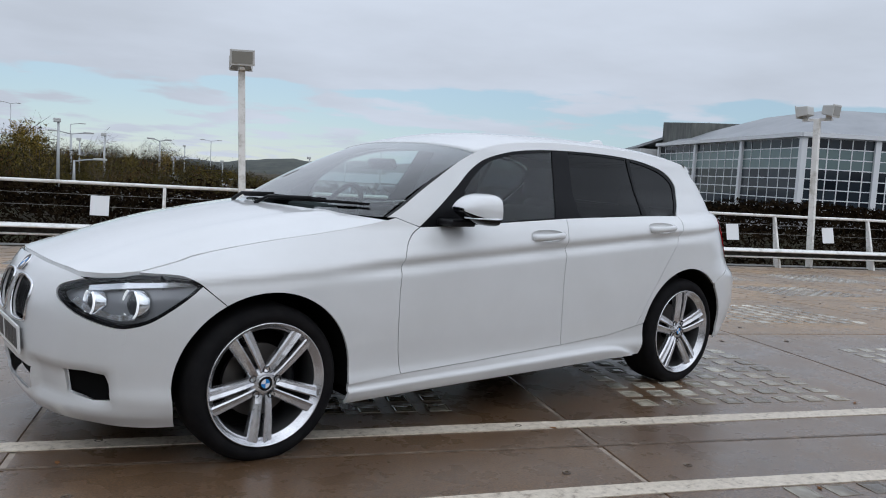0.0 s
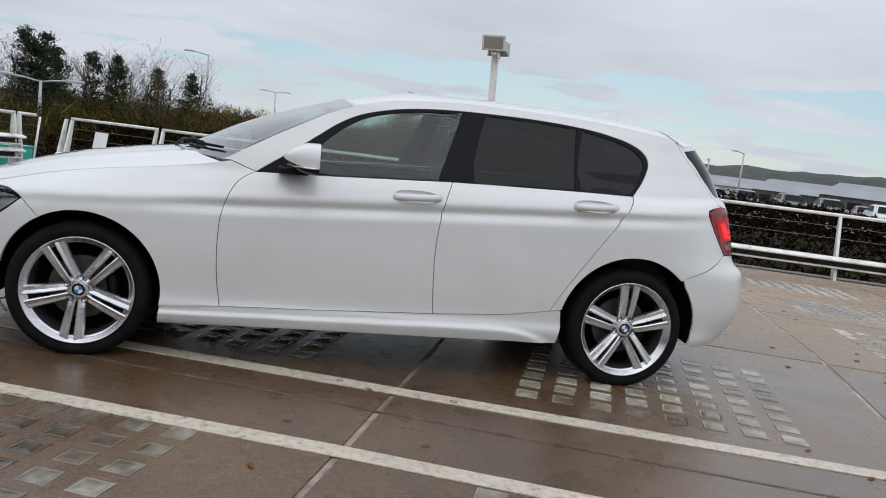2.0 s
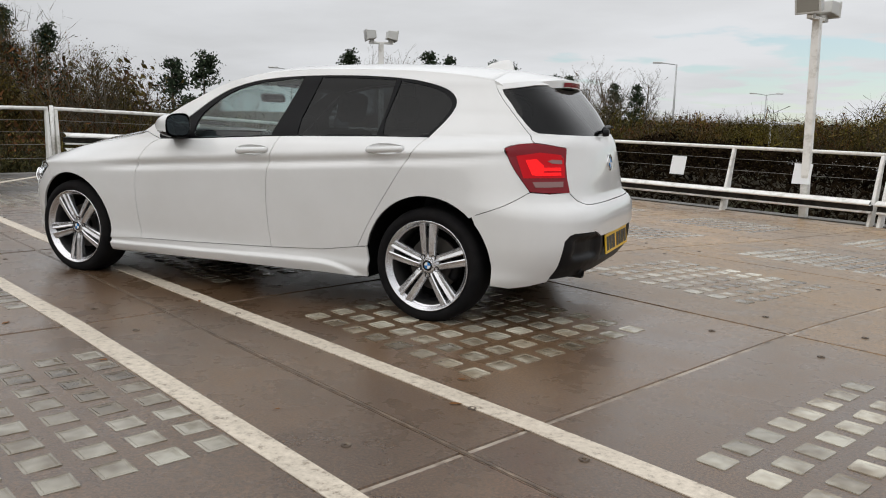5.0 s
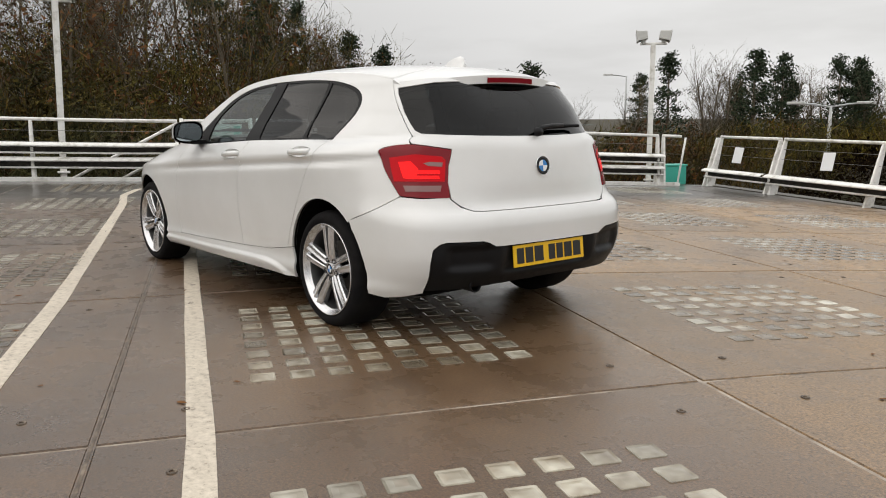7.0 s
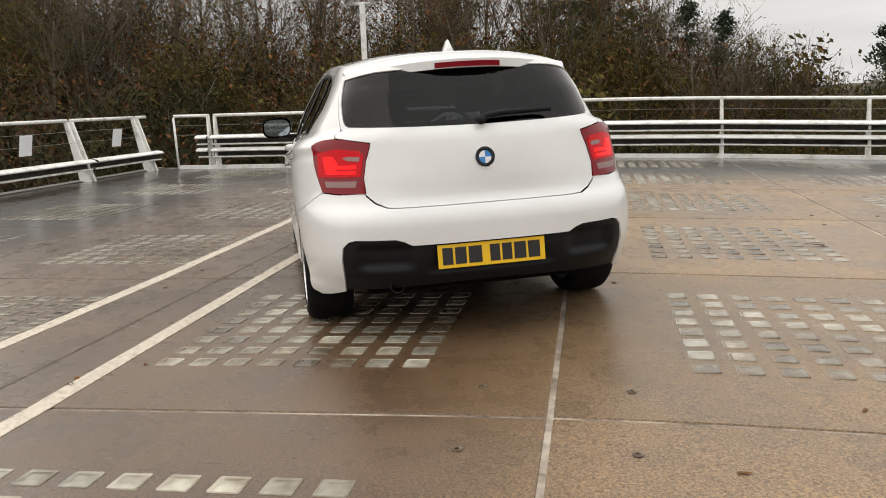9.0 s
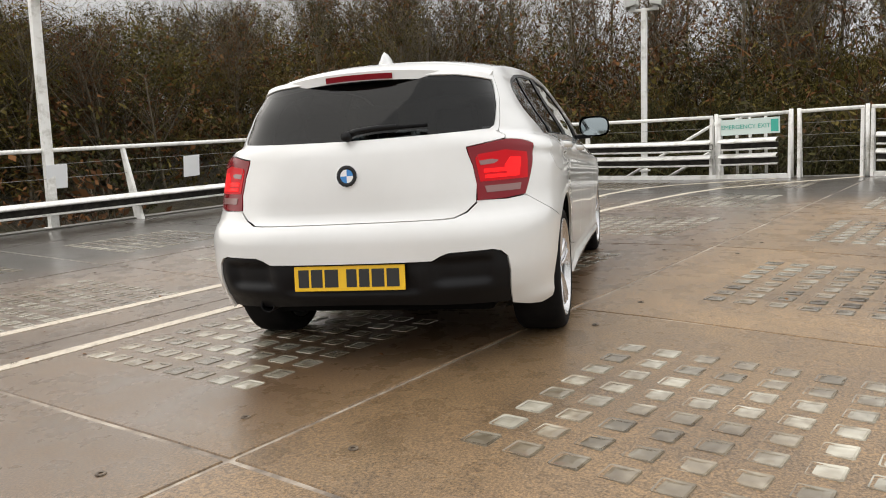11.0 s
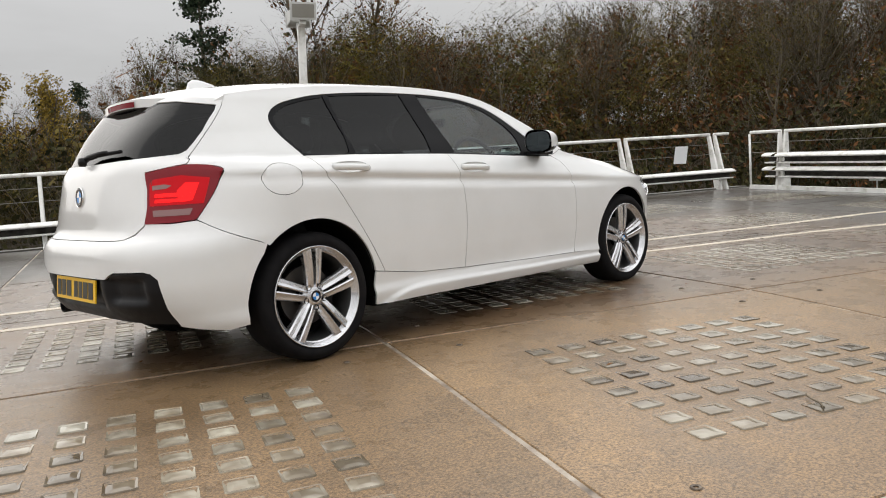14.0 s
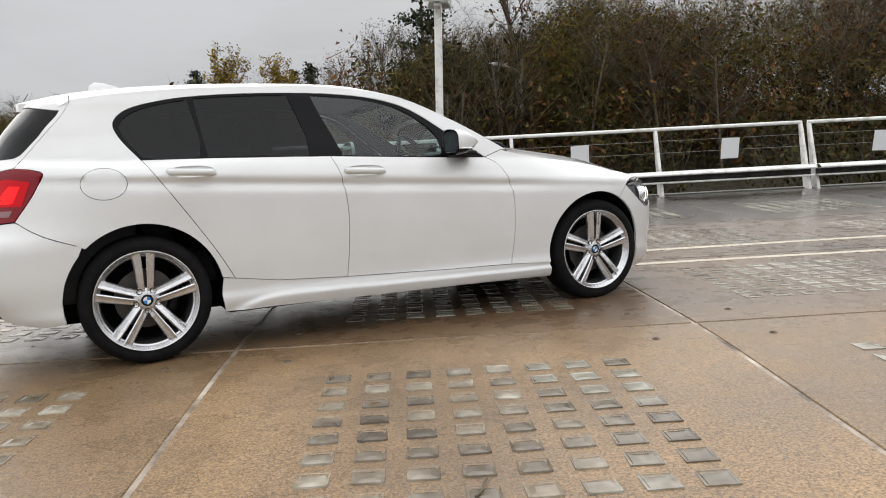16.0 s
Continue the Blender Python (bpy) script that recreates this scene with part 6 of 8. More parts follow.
seat(-0.12, 0.36)
seat(-0.12, -0.36)
bs = empty("rear_bench", pose(-0.95, 0, 0.32)); bs.parent = car
bm = bmesh.new(); box(bm, -0.25, 0.25, -0.58, 0.58, 0.0, 0.2, 0.05); part("cushion", bm, m_seat, bs)
bm = bmesh.new(); box(bm, -0.07, 0.07, -0.58, 0.58, 0.0, 0.60, 0.05, pose(-0.24, 0, 0.14, 0, -20)); part("backrest", bm, m_seat, bs)
for y in (-0.36, 0.36):
    bm = bmesh.new(); box(bm, -0.045, 0.045, -0.12, 0.12, 0.0, 0.15, 0.04, pose(-0.46, y, 0.70, 0, -10)); part("headrest", bm, m_seat, bs)
bm = bmesh.new()
box(bm, 0.46, 0.92, -0.66, 0.66, 0.62, 0.92, 0.08)
box(bm, 0.42, 0.60, -0.58, -0.18, 0.80, 0.975, 0.06)
part("dashboard", bm, m_dash, car, "dark grey dashboard", smooth=False)
bm = bmesh.new()
ring_ = [(0.0, 0.185 * math.cos(a), 0.185 * math.sin(a)) for a in np.linspace(0, 2 * math.pi, 33)]
tube(bm, ring_, 0.015, 8, caps=False)
for a in (0, 180, 270):
    tube(bm, [(0.02, 0, 0), (0.0, 0.18 * math.cos(radians(a)), 0.18 * math.sin(radians(a)))], 0.016, 6)
bmesh.ops.transform(bm, matrix=pose(0.33, -0.37, 0.905, 0, -24), verts=bm.verts)
part("steering_wheel", bm, m_black, car, "dark steering wheel", smooth=True)
bm = bmesh.new(); box(bm, -0.02, 0.02, -0.12, 0.12, -0.03, 0.03, 0.015, pose(0.30, 0, 1.205, 0, 20)); part("rear_view_mirror", bm, m_gloss, car)
bm = bmesh.new(); box(bm, -1.9, -1.35, -0.62, 0.62, 0.30, 0.90, 0.02); part("boot_trim", bm, m_dash, car)

# ---- ground round the car park ----
def ground_z(v, u):
    n = np.interp(u, (8, 10, 14, 22, 32, 60, 150, 900), (-4.5, -3.2, -1.8, 0.6, 2.2, 4, 5, 30)) if u > 8 else -4.5
    e = np.interp(v, (14, 16, 20, 28, 40, 150, 900), (-4.5, -3.2, -1.8, 0.4, 1.6, 2.0, 10)) if v > 14 else -4.5
    k = float(np.clip((u + 12) / 10, 0, 1))
    e = -4.5 + (e + 4.5) * k
    s = np.interp(-u, (8, 12, 19, 24, 60, 200, 1500), (-4.5, -4.2, -0.75, -0.62, -1.7, -6.2, -47)) if u < -8 else -4.5
    b = noise.noise((v * 0.12, u * 0.12, 0.0)) * 0.35
    return float(max(n, e, s)) + (b if max(abs(u), v) > 12 else 0.0)


m_earth = mat("leaf_litter_and_grass", (0.05, 0.04, 0.025), 0.95)
n_, l_, b_ = nodes_of(m_earth)
en = noise_node(m_earth, 0.35, 6, 0.7)
en2 = noise_node(m_earth, 3.5, 5, 0.7)
er = ramp(m_earth, en.outputs["Fac"], [(0.35, (0.030, 0.022, 0.013)), (0.55, (0.050, 0.040, 0.020)), (0.7, (0.050, 0.058, 0.020))])
l_.new(mixed(m_earth, 0.8, er.outputs["Color"], ramp(m_earth, en2.outputs["Fac"], [(0.3, grey(0.45)), (0.7, grey(1.3))]).outputs["Color"], "MULTIPLY"), b_.inputs["Base Color"])
bump(m_earth, en2.outputs["Fac"], 0.8, 0.3)

ticks_v = [-1500, -600, -300, -180] + list(np.arange(-120, 90, 2.5)) + [110, 160, 300, 600, 1500]
ticks_u = [-1500, -700, -400, -250, -170] + list(np.arange(-120, 70, 2.5)) + [90, 150, 300, 600, 1500]
vs = [DECK @ Vector((v, u, ground_z(v, u))) for v in ticks_v for u in ticks_u]
nu_ = len(ticks_u)
fs = [(i * nu_ + j, (i + 1) * nu_ + j, (i + 1) * nu_ + j + 1, i * nu_ + j + 1) for i in range(len(ticks_v) - 1) for j in range(nu_ - 1)]
tagged(raw("ground", vs, fs, m_earth, smooth=True), "dark leaf litter and rough grass banks round the deck", "ground", kind="structure")


def far_at(az, dist, z=0.0):
    """A place by its bearing from the middle of the site."""
    return Vector((dist * math.cos(radians(az)), dist * math.sin(radians(az)), z))


def bearing(p):
    q = DECK.inverted() @ Vector(p)
    return q.x, q.y


def ground_at(p):
    return ground_z(*bearing((p[0], p[1], 0)))


# tarmac of the upper car park beyond the bank
m_tarmac = mat("wet_tarmac", (0.05, 0.05, 0.052), 0.4)
tmn = noise_node(m_tarmac, 0.4, 5, 0.6)
nodes_of(m_tarmac)[1].new(ramp(m_tarmac, tmn.outputs["Fac"], [(0.35, (0.035, 0.035, 0.037)), (0.65, (0.075, 0.073, 0.07))]).outputs["Color"], nodes_of(m_tarmac)[2].inputs["Base Color"])
vs, fs = [], []
cols, rows_n = np.arange(-75, 50, 4.0), np.arange(-78, -24, 3.0)
for v in cols:
    for u in rows_n:
        vs.append(DECK @ Vector((v, u, max(ground_z(v + a, u + b) for a in (-2, 0, 2) for b in (-1.5, 0, 1.5)) + 0.05)))
for i in range(len(cols) - 1):
    for j in range(len(rows_n) - 1):
        a = i * len(rows_n) + j
        fs.append((a, a + len(rows_n), a + len(rows_n) + 1, a + 1))
tagged(raw("tarmac", vs, fs, m_tarmac, smooth=True), "wet grey tarmac of the car park beyond the bank", "road", kind="structure")

# far hill
m_hill = mat("distant_wooded_hill", (0.05, 0.06, 0.055), 1.0)
hn = noise_node(m_hill, 0.06, 6, 0.75)
nodes_of(m_hill)[1].new(ramp(m_hill, hn.outputs["Fac"], [(0.35, (0.028, 0.036, 0.036)), (0.6, (0.075, 0.080, 0.068))]).outputs["Color"], nodes_of(m_hill)[2].inputs["Base Color"])
vs, fs = [], []
hill_h = Curve((-165, -150, -135, -128, -118, -110, -104, -98, -85, -70, -50), (10, 12, 15, 16, 14, 10, 6, 5, 5, 6, 6))
na = 140
for i in range(na + 1):
    az = -170 + 125 * i / na
    h = float(hill_h(az)) + 3.0 * noise.noise((az * 0.35, 1.7, 0)) + 1.0 * noise.noise((az * 2.2, 0.4, 0))
    for d, f in ((380, -0.4), (420, 0.55), (470, 1.0), (560, 1.15)):
        p = far_at(az, d)
        vs.append((p.x, p.y, -18 + (h + 3.0) * f + (3 if f > 0.9 else 0)))
for i in range(na):
    for j in range(3):
        a = 4 * i + j
        fs.append((a, a + 4, a + 5, a + 1))
tagged(raw("distant_hill", vs, fs, m_hill, smooth=True), "dark distant wooded hill under a grey sky", "hill", kind="structure")


# ---- street lamps beyond the deck ----
m_pole = mat("galvanised_pole", (0.45, 0.46, 0.46), 0.45, 0.3)


def street_lamp(eye, az, dist, el, arms=1, turn=0.0):
    p = far_at(az, dist) + Vector((*eye, 0))
    top = 1.15 + dist * math.tan(radians(el))
    base = ground_at(p)
    ob = empty("street_lamp", pose(p.x, p.y, base, 0, 0, az + 90 + turn))
    tagged(ob, "slender grey street lamp beyond the railing", "street lamp", "street lamps beyond the deck")
    h = top - base
    bm = bmesh.new()
    tube(bm, [(0, 0, -0.5), (0, 0, h * 0.5), (0, 0, h)], 0.09, 8, 0.05)
    part("pole", bm, m_pole, ob, smooth=True)
    if not arms:
        bm = bmesh.new()
        box(bm, -0.10, 0.22, -0.09, 0.09, h - 0.04, h + 0.16, 0.03)
        part("lantern", bm, m_lamp, ob)
    for k in range(arms):
        s = 1 if k == 0 else -1
        bm = bmesh.new()
        tube(bm, [(0, 0, h - 0.05), (s * 0.6, 0, h + 0.06), (s * 1.2, 0, h + 0.1)], 0.035, 6)
        part("arm", bm, m_pole, ob, smooth=True)
        bm = bmesh.new()
        box(bm, s * 1.2 - 0.3, s * 1.2 + 0.35, -0.12, 0.12, h + 0.05, h + 0.16, 0.03)
        part("lantern", bm, m_lamp, ob)


SIDE, BACK_, FRONT_ = (-2.67, 4.92), (-5.02, 3.02), (2.73, 3.66)
for row in ((-81.2, 57, 3.6, 1, 0), (-86.8, 85, 1.7, 2, 0), (-87.5, 50, -0.2, 1, 180), (-86.5, 55, -0.7, 0), (-95.1, 44, 1.9, 0), (-97.2, 130, 2.8, 2, 30), (-97.8, 60, 1.2, 2, 20), (-98.7, 65, 0.8, 0), (-99.4, 56, 1.2, 0), (-96.2, 45, -0.5, 1, 180), (-99.8, 98, 1.8, 1, 180)):
    street_lamp(SIDE, *row)
for row in ((-51.7, 57, 2.7, 1, 0), (-64.6, 34, 0.6, 2, 0)):
    street_lamp(BACK_, *row)
for row in ((-108.5, 62, 1.1, 2, 60), (-109.4, 70, 0.0, 0), (-110.1, 90, 0.8, 0), (-111.8, 120, 1.3, 2), (-112.6, 75, -0.1, 0), (-118.5, 70, 0.5, 0), (-121.0, 80, 0.6, 0), (-123.5, 66, 1.3, 1, 60)):
    street_lamp(FRONT_, *row)
street_lamp((0, 0), 56, 21, 6.6, 1, 60)


# ---- cars parked beyond the bank ----
def far_car(az, dist, turn, paint, label):
    p = far_at(az, dist)
    z = max(ground_at(p + Vector((a, b, 0))) for a in (-1, 0, 1) for b in (-1, 0, 1)) + 0.06
    ob = empty("parked_car", pose(p.x, p.y, z, 0, 0, turn))
    tagged(ob, label, "car", "cars parked beyond the bank")
    prof = [(2.1, 0.35, 0.78), (2.12, 0.62, 0.80), (1.9, 0.78, 0.80), (1.0, 0.92, 0.80), (0.95, 0.94, 0.76), (0.3, 1.38, 0.58), (-0.4, 1.46, 0.58), (-1.5, 1.40, 0.56), (-2.0, 0.98, 0.74), (-2.12, 0.9, 0.78), (-2.15, 0.45, 0.78), (-1.9, 0.28, 0.78), (1.9, 0.28, 0.78)]
    bm = bmesh.new()
    L_ = [bm.verts.new((x, -w, h)) for x, h, w in prof]
    R_ = [bm.verts.new((x, w, h)) for x, h, w in prof]
    n = len(prof)
    for i in range(n):
        bm.faces.new((L_[i], L_[(i + 1) % n], R_[(i + 1) % n], R_[i]))
    bm.faces.new(L_[::-1]); bm.faces.new(R_)
    bmesh.ops.recalc_face_normals(bm, faces=bm.faces)
    bmesh.ops.bevel(bm, geom=list(bm.edges), offset=0.05, segments=2, affect="EDGES")
    part("body", bm, paint, ob, smooth=True)
    for s in (-1, 1):
        bm = bmesh.new()
        vv = [bm.verts.new((x, s * y, h)) for x, h, y in ((0.82, 0.97, 0.775), (0.25, 1.34, 0.615), (-1.35, 1.36, 0.605), (-1.75, 1.0, 0.765))]
        bm.faces.new(vv)
        bmesh.ops.solidify(bm, geom=list(bm.faces), thickness=0.02 * s)
        part("side_window", bm, m_gloss, ob)
        for x in (1.3, -1.3):
            bm = bmesh.new()
            lathe(bm, [(0.0005, s * 0.80), (0.2, s * 0.80), (0.31, s * 0.79), (0.32, s * 0.6)], 20, "y", (x, 0, 0.32))
            part("wheel", bm, m_rubber, ob, smooth=True)
    for x0, z0, x1, z1, w0, w1 in ((0.93, 0.97, 0.36, 1.37, 0.72, 0.55), (-1.98, 1.02, -1.55, 1.38, 0.70, 0.54)):
        bm = bmesh.new()
        k = math.copysign(0.02, x0)
        vv = [bm.verts.new(q) for q in ((x0 + k, -w0, z0), (x0 + k, w0, z0), (x1 + k, w1, z1), (x1 + k, -w1, z1))]
        bm.faces.new(vv)
        bmesh.ops.solidify(bm, geom=list(bm.faces), thickness=0.015)
        part("window", bm, m_gloss, ob)


p_white, p_grey, p_dark, p_red = mat("far_white_paint", (0.7, 0.7, 0.7), 0.3, 0, 0.5), mat("far_silver_paint", (0.35, 0.36, 0.38), 0.3, 0.4, 0.5), mat("far_dark_paint", (0.02, 0.022, 0.03), 0.25, 0, 0.5), mat("far_red_paint", (0.2, 0.02, 0.02), 0.3, 0, 0.5)
for az, d, tr, pt, lb in ((-116, 62, 60, p_white, "white car parked on tarmac beyond the bank"), (-121.5, 60, 75, p_grey, "silver car parked on tarmac beyond the bank"), (-124, 57, 65, p_dark, "dark car parked on tarmac beyond the bank"), (-127, 58, 70, p_dark, "dark car parked on tarmac beyond the bank"), (-129.6, 56, 65, p_dark, "dark car parked on tarmac beyond the bank"), (-133, 55, 65, p_white, "white car parked on tarmac beyond the bank"), (-135.5, 57, 65, p_dark, "dark car parked on tarmac beyond the bank"), (-138.5, 54, 60, p_dark, "dark car parked on tarmac beyond the bank"), (-119, 75, 60, p_white, "white car parked on tarmac beyond the bank"), (-108, 66, 45, p_grey, "silver car parked on tarmac beyond the bank"), (-112, 74, 50, p_white, "white car parked on tarmac beyond the bank"), (-131, 76, 60, p_red, "red car parked on tarmac beyond the bank")):
    far_car(az, d, tr, pt, lb)

# ---- office building with a gridded glass front ----
m_frame = mat("white_aluminium_frame", (0.68, 0.69, 0.70), 0.4)
m_roof = mat("grey_standing_seam_roof", (0.26, 0.27, 0.29), 0.5, 0.2)
rfn = noise_node(m_roof, 0.25, 5, 0.6)
nodes_of(m_roof)[1].new(ramp(m_roof, rfn.outputs["Fac"], [(0.3, (0.24, 0.25, 0.265)), (0.7, (0.33, 0.34, 0.355))]).outputs["Color"], nodes_of(m_roof)[2].inputs["Base Color"])
m_pane = mat("dark_office_glass", (0.012, 0.016, 0.022), 0.06, 0, 0, 0.22)
pane_i = nodes_of(m_pane)[0].new("ShaderNodeObjectInfo")
nodes_of(m_pane)[1].new(ramp(m_pane, pane_i.outputs["Random"], [(0.0, (0.006, 0.009, 0.014)), (1.0, (0.03, 0.04, 0.05))]).outputs["Color"], nodes_of(m_pane)[2].inputs["Base Color"])
m_spandrel = mat("pale_green_spandrel_glass", (0.11, 0.16, 0.16), 0.15)
m_clad = mat("weathered_dark_cladding", (0.05, 0.055, 0.05), 0.7)
cln = noise_node(m_clad, 1.5, 5, 0.6, vec_scale=(1, 1, 0.2))
nodes_of(m_clad)[1].new(ramp(m_clad, cln.outputs["Fac"], [(0.3, (0.06, 0.064, 0.058)), (0.7, (0.15, 0.155, 0.14))]).outputs["Color"], nodes_of(m_clad)[2].inputs["Base Color"])
m_render = mat("off_white_rendered_wall", (0.55, 0.55, 0.54), 0.7)
rn_ = noise_node(m_render, 0.8, 5, 0.6)
nodes_of(m_render)[1].new(ramp(m_render, rn_.outputs["Fac"], [(0.3, (0.46, 0.46, 0.45)), (0.7, (0.6, 0.6, 0.59))]).outputs["Color"], nodes_of(m_render)[2].inputs["Base Color"])


def glazed_front(parent, a, b, z0, z1, bays, cells, rows, spandrel):
    """A glass front from a to b (x, y): panes as parts, white mullions and columns."""
    a, b = Vector((*a, 0)), Vector((*b, 0))
    d = (b - a).normalized()
    length = (b - a).length
    nrm = Vector((d.y, -d.x, 0))
    if nrm.dot(-a) < 0:
        nrm = -nrm
    rot = Matrix((d.to_4d(), nrm.to_4d(), (0, 0, 1, 0), (0, 0, 0, 1))).transposed()
    rot[0][3], rot[1][3], rot[2][3], rot[3][3] = a.x, a.y, 0, 1
    for r in range(3):
        rot[3][r] = 0
    total = bays * cells
    cw, rh = length / total, (z1 - z0) / rows
    pm = {}
    for mt in (m_pane, m_spandrel):
        bm = bmesh.new()
        box(bm, 0.04, cw - 0.04, -0.05, 0.0, 0.04, rh - 0.04)
        me = bpy.data.meshes.new("pane"); bm.to_mesh(me); bm.free(); me.materials.append(mt)
        pm[mt.name] = me
    for i in range(total):
        for j in range(rows):
            ob = new("pane", pm[(m_spandrel if j in spandrel else m_pane).name])
            ob.parent = parent
            ob.matrix_world = rot @ pose(i * cw, 0, z0 + j * rh)
    bm = bmesh.new()
    for i in range(total + 1):
        w = 0.32 if i % cells == 0 else 0.055
        o = 0.35 if i % cells == 0 else 0.06
        box(bm, i * cw - w, i * cw + w, -0.1, o, z0 - 0.3, z1 + 0.1, 0, rot)
    for j in range(rows + 1):
        box(bm, 0, length, -0.1, 0.05, z0 + j * rh - 0.06, z0 + j * rh + 0.06, 0, rot)
    box(bm, -0.4, length + 0.4, -0.2, 0.7, z1 + 0.05, z1 + 0.55, 0, rot)
    part("mullion_grid", bm, m_frame, parent, "white mullions, columns and eaves")
    bm = bmesh.new()
    box(bm, 0, length, -0.5, -0.15, z0 - 6, z1, 0, rot)
    part("back_wall", bm, m_dark, parent, "dark interior")


office = empty("office_building")
tagged(office, "large office building with white-framed glass front and grey roof", "building")
K0, K1 = (-85.6, -43.3), (-107.5, -79.4)
dv = Vector((K1[0] - K0[0], K1[1] - K0[1], 0)).normalized()
sv = Vector((-0.80, 0.60, 0))
K2 = (K0[0] + 34 * sv.x, K0[1] + 34 * sv.y)
glazed_front(office, K0, K1, -0.6, 7.6, 3, 6, 7, (4, 5))
glazed_front(office, K2, K0, -0.6, 7.6, 4, 6, 7, (4, 5))
K3 = (K1[0] + 34 * sv.x, K1[1] + 34 * sv.y)
cen = Vector(((K0[0] + K3[0]) / 2, (K0[1] + K3[1]) / 2, 0))
eaves = [Vector((*k, 8.1)) for k in (K0, K1, K3, K2)]
ridge = [e + (cen - e) * 0.62 + Vector((0, 0, 4.2)) for e in eaves]
for r in ridge:
    r.z = 12.2
raw("roof", eaves + ridge, [(0, 1, 5, 4), (1, 2, 6, 5), (2, 3, 7, 6), (3, 0, 4, 7), (4, 5, 6, 7)], m_roof, office, "grey metal hipped roof")

annex = empty("office_annex")
tagged(annex, "white rendered annex with dark clad gable and glass stair tower", "building")
A0 = Vector((*K1, 0)) + dv * 1.0
bm = bmesh.new()
fr_ = Matrix.Translation(A0) @ Matrix.Rotation(math.atan2(dv.y, dv.x), 4, "Z")
box(bm, 0, 9, -9, 3.0, -8, 7.2, 0, fr_)
part("wall", bm, m_render, annex, "off-white rendered wall")
bm = bmesh.new()
box(bm, 0.8, 2.2, 2.9, 3.06, 3.8, 6.2, 0, fr_)
part("window", bm, m_pane, annex)
bm = bmesh.new()
box(bm, 0.8, 2.2, 2.9, 3.06, -0.5, 2.2, 0, fr_)
part("window", bm, m_pane, annex)
vs = [fr_ @ Vector(q) for q in ((-8, -2.0, 6.0), (3.5, -2.0, 6.0), (3.5, -16, 6.0), (-8, -16, 6.0), (-8, -2.0, 11.3), (3.5, -2.0, 12.0), (3.5, -16, 12.4), (-8, -16, 11.8))]
raw("gable", vs, [(3, 2, 1, 0), (4, 5, 6, 7), (0, 1, 5, 4), (1, 2, 6, 5), (2, 3, 7, 6), (3, 0, 4, 7)], m_clad, annex, "dark weathered gable cladding")
vs = [fr_ @ Vector(q) for q in ((3.0, 2.6, 7.8), (24, 2.6, 6.4), (20, -12, 7.8), (3.0, -10, 12.5), (3.0, 2.6, 7.4), (24, 2.6, 6.0), (20, -12, 7.4), (3.0, -10, 12.0))]
raw("roof", vs, [(0, 1, 2, 3), (7, 6, 5, 4), (0, 4, 5, 1), (1, 5, 6, 2), (2, 6, 7, 3), (3, 7, 4, 0)], m_roof, annex, "pale grey roof that falls away")
B0, B1 = A0 + dv * 9.5, A0 + dv * 40
glazed_front(annex, (B0.x, B0.y), (B1.x, B1.y), -1.5, 5.6, 4, 4, 5, (3, 4))
fr2 = Matrix.Translation(B0) @ Matrix.Rotation(math.atan2(dv.y, dv.x), 4, "Z")
vs = [fr2 @ Vector(q) for q in ((-1, 1.0, 6.1), (31, 1.0, 6.1), (31, -14, 9.2), (-1, -14, 9.2), (31, -30, 6), (-1, -30, 6))]
raw("roof", vs, [(0, 1, 2, 3), (3, 2, 4, 5)], m_roof, annex, "pale grey low-pitched roof")

sheds = [(-127.5, 150, 22, 4.0, m_clad), (-122, 190, 30, 4.6, m_render), (-131, 135, 16, 4.2, m_clad)]
for az, d, w, h, mt in sheds:
    p = far_at(az, d)
    g = -0.035 * d
    ob = empty("low_shed", pose(p.x, p.y, g, 0, 0, az + 90))
    tagged(ob, "low grey industrial shed far beyond the car park", "building", "far sheds")
    bm = bmesh.new(); box(bm, -w / 2, w / 2, -8, 8, -4, h); part("wall", bm, mt, ob)
    bm = bmesh.new()
    vv = [bm.verts.new(q) for q in ((-w / 2 - 0.4, -8.4, h), (w / 2 + 0.4, -8.4, h), (w / 2 + 0.4, 8.4, h), (-w / 2 - 0.4, 8.4, h), (-w / 2 + 2, 0, h + 2.0), (w / 2 - 2, 0, h + 2.0))]
    for q in ((0, 1, 5, 4), (2, 3, 4, 5), (1, 2, 5), (3, 0, 4)):
        bm.faces.new([vv[i] for i in q])
    part("roof", bm, m_roof, ob)
    for k in range(5):
        bm = bmesh.new(); x = -w / 2 + w * (k + 0.5) / 5; box(bm, x - 0.9, x + 0.9, 7.98, 8.06, h - 2.0, h - 0.7); part("window", bm, m_pane, ob)

import functools

# ---- trees ----
m_bark = mat("damp_bark", (0.06, 0.05, 0.04), 0.9, spec=0.05)
bkn = noise_node(m_bark, 5.0, 5, 0.7)
nodes_of(m_bark)[1].new(ramp(m_bark, bkn.outputs["Fac"], [(0.3, (0.06, 0.048, 0.034)), (0.7, (0.19, 0.16, 0.12))]).outputs["Color"], nodes_of(m_bark)[2].inputs["Base Color"])
m_twig = mat("bare_twigs", (0.11, 0.082, 0.058), 0.9, spec=0.05)
tw_i = nodes_of(m_twig)[0].new("ShaderNodeObjectInfo")
nodes_of(m_twig)[1].new(ramp(m_twig, tw_i.outputs["Random"], [(0.0, (0.034, 0.028, 0.019)), (0.5, (0.075, 0.062, 0.042)), (1.0, (0.15, 0.125, 0.095))]).outputs["Color"], nodes_of(m_twig)[2].inputs["Base Color"])


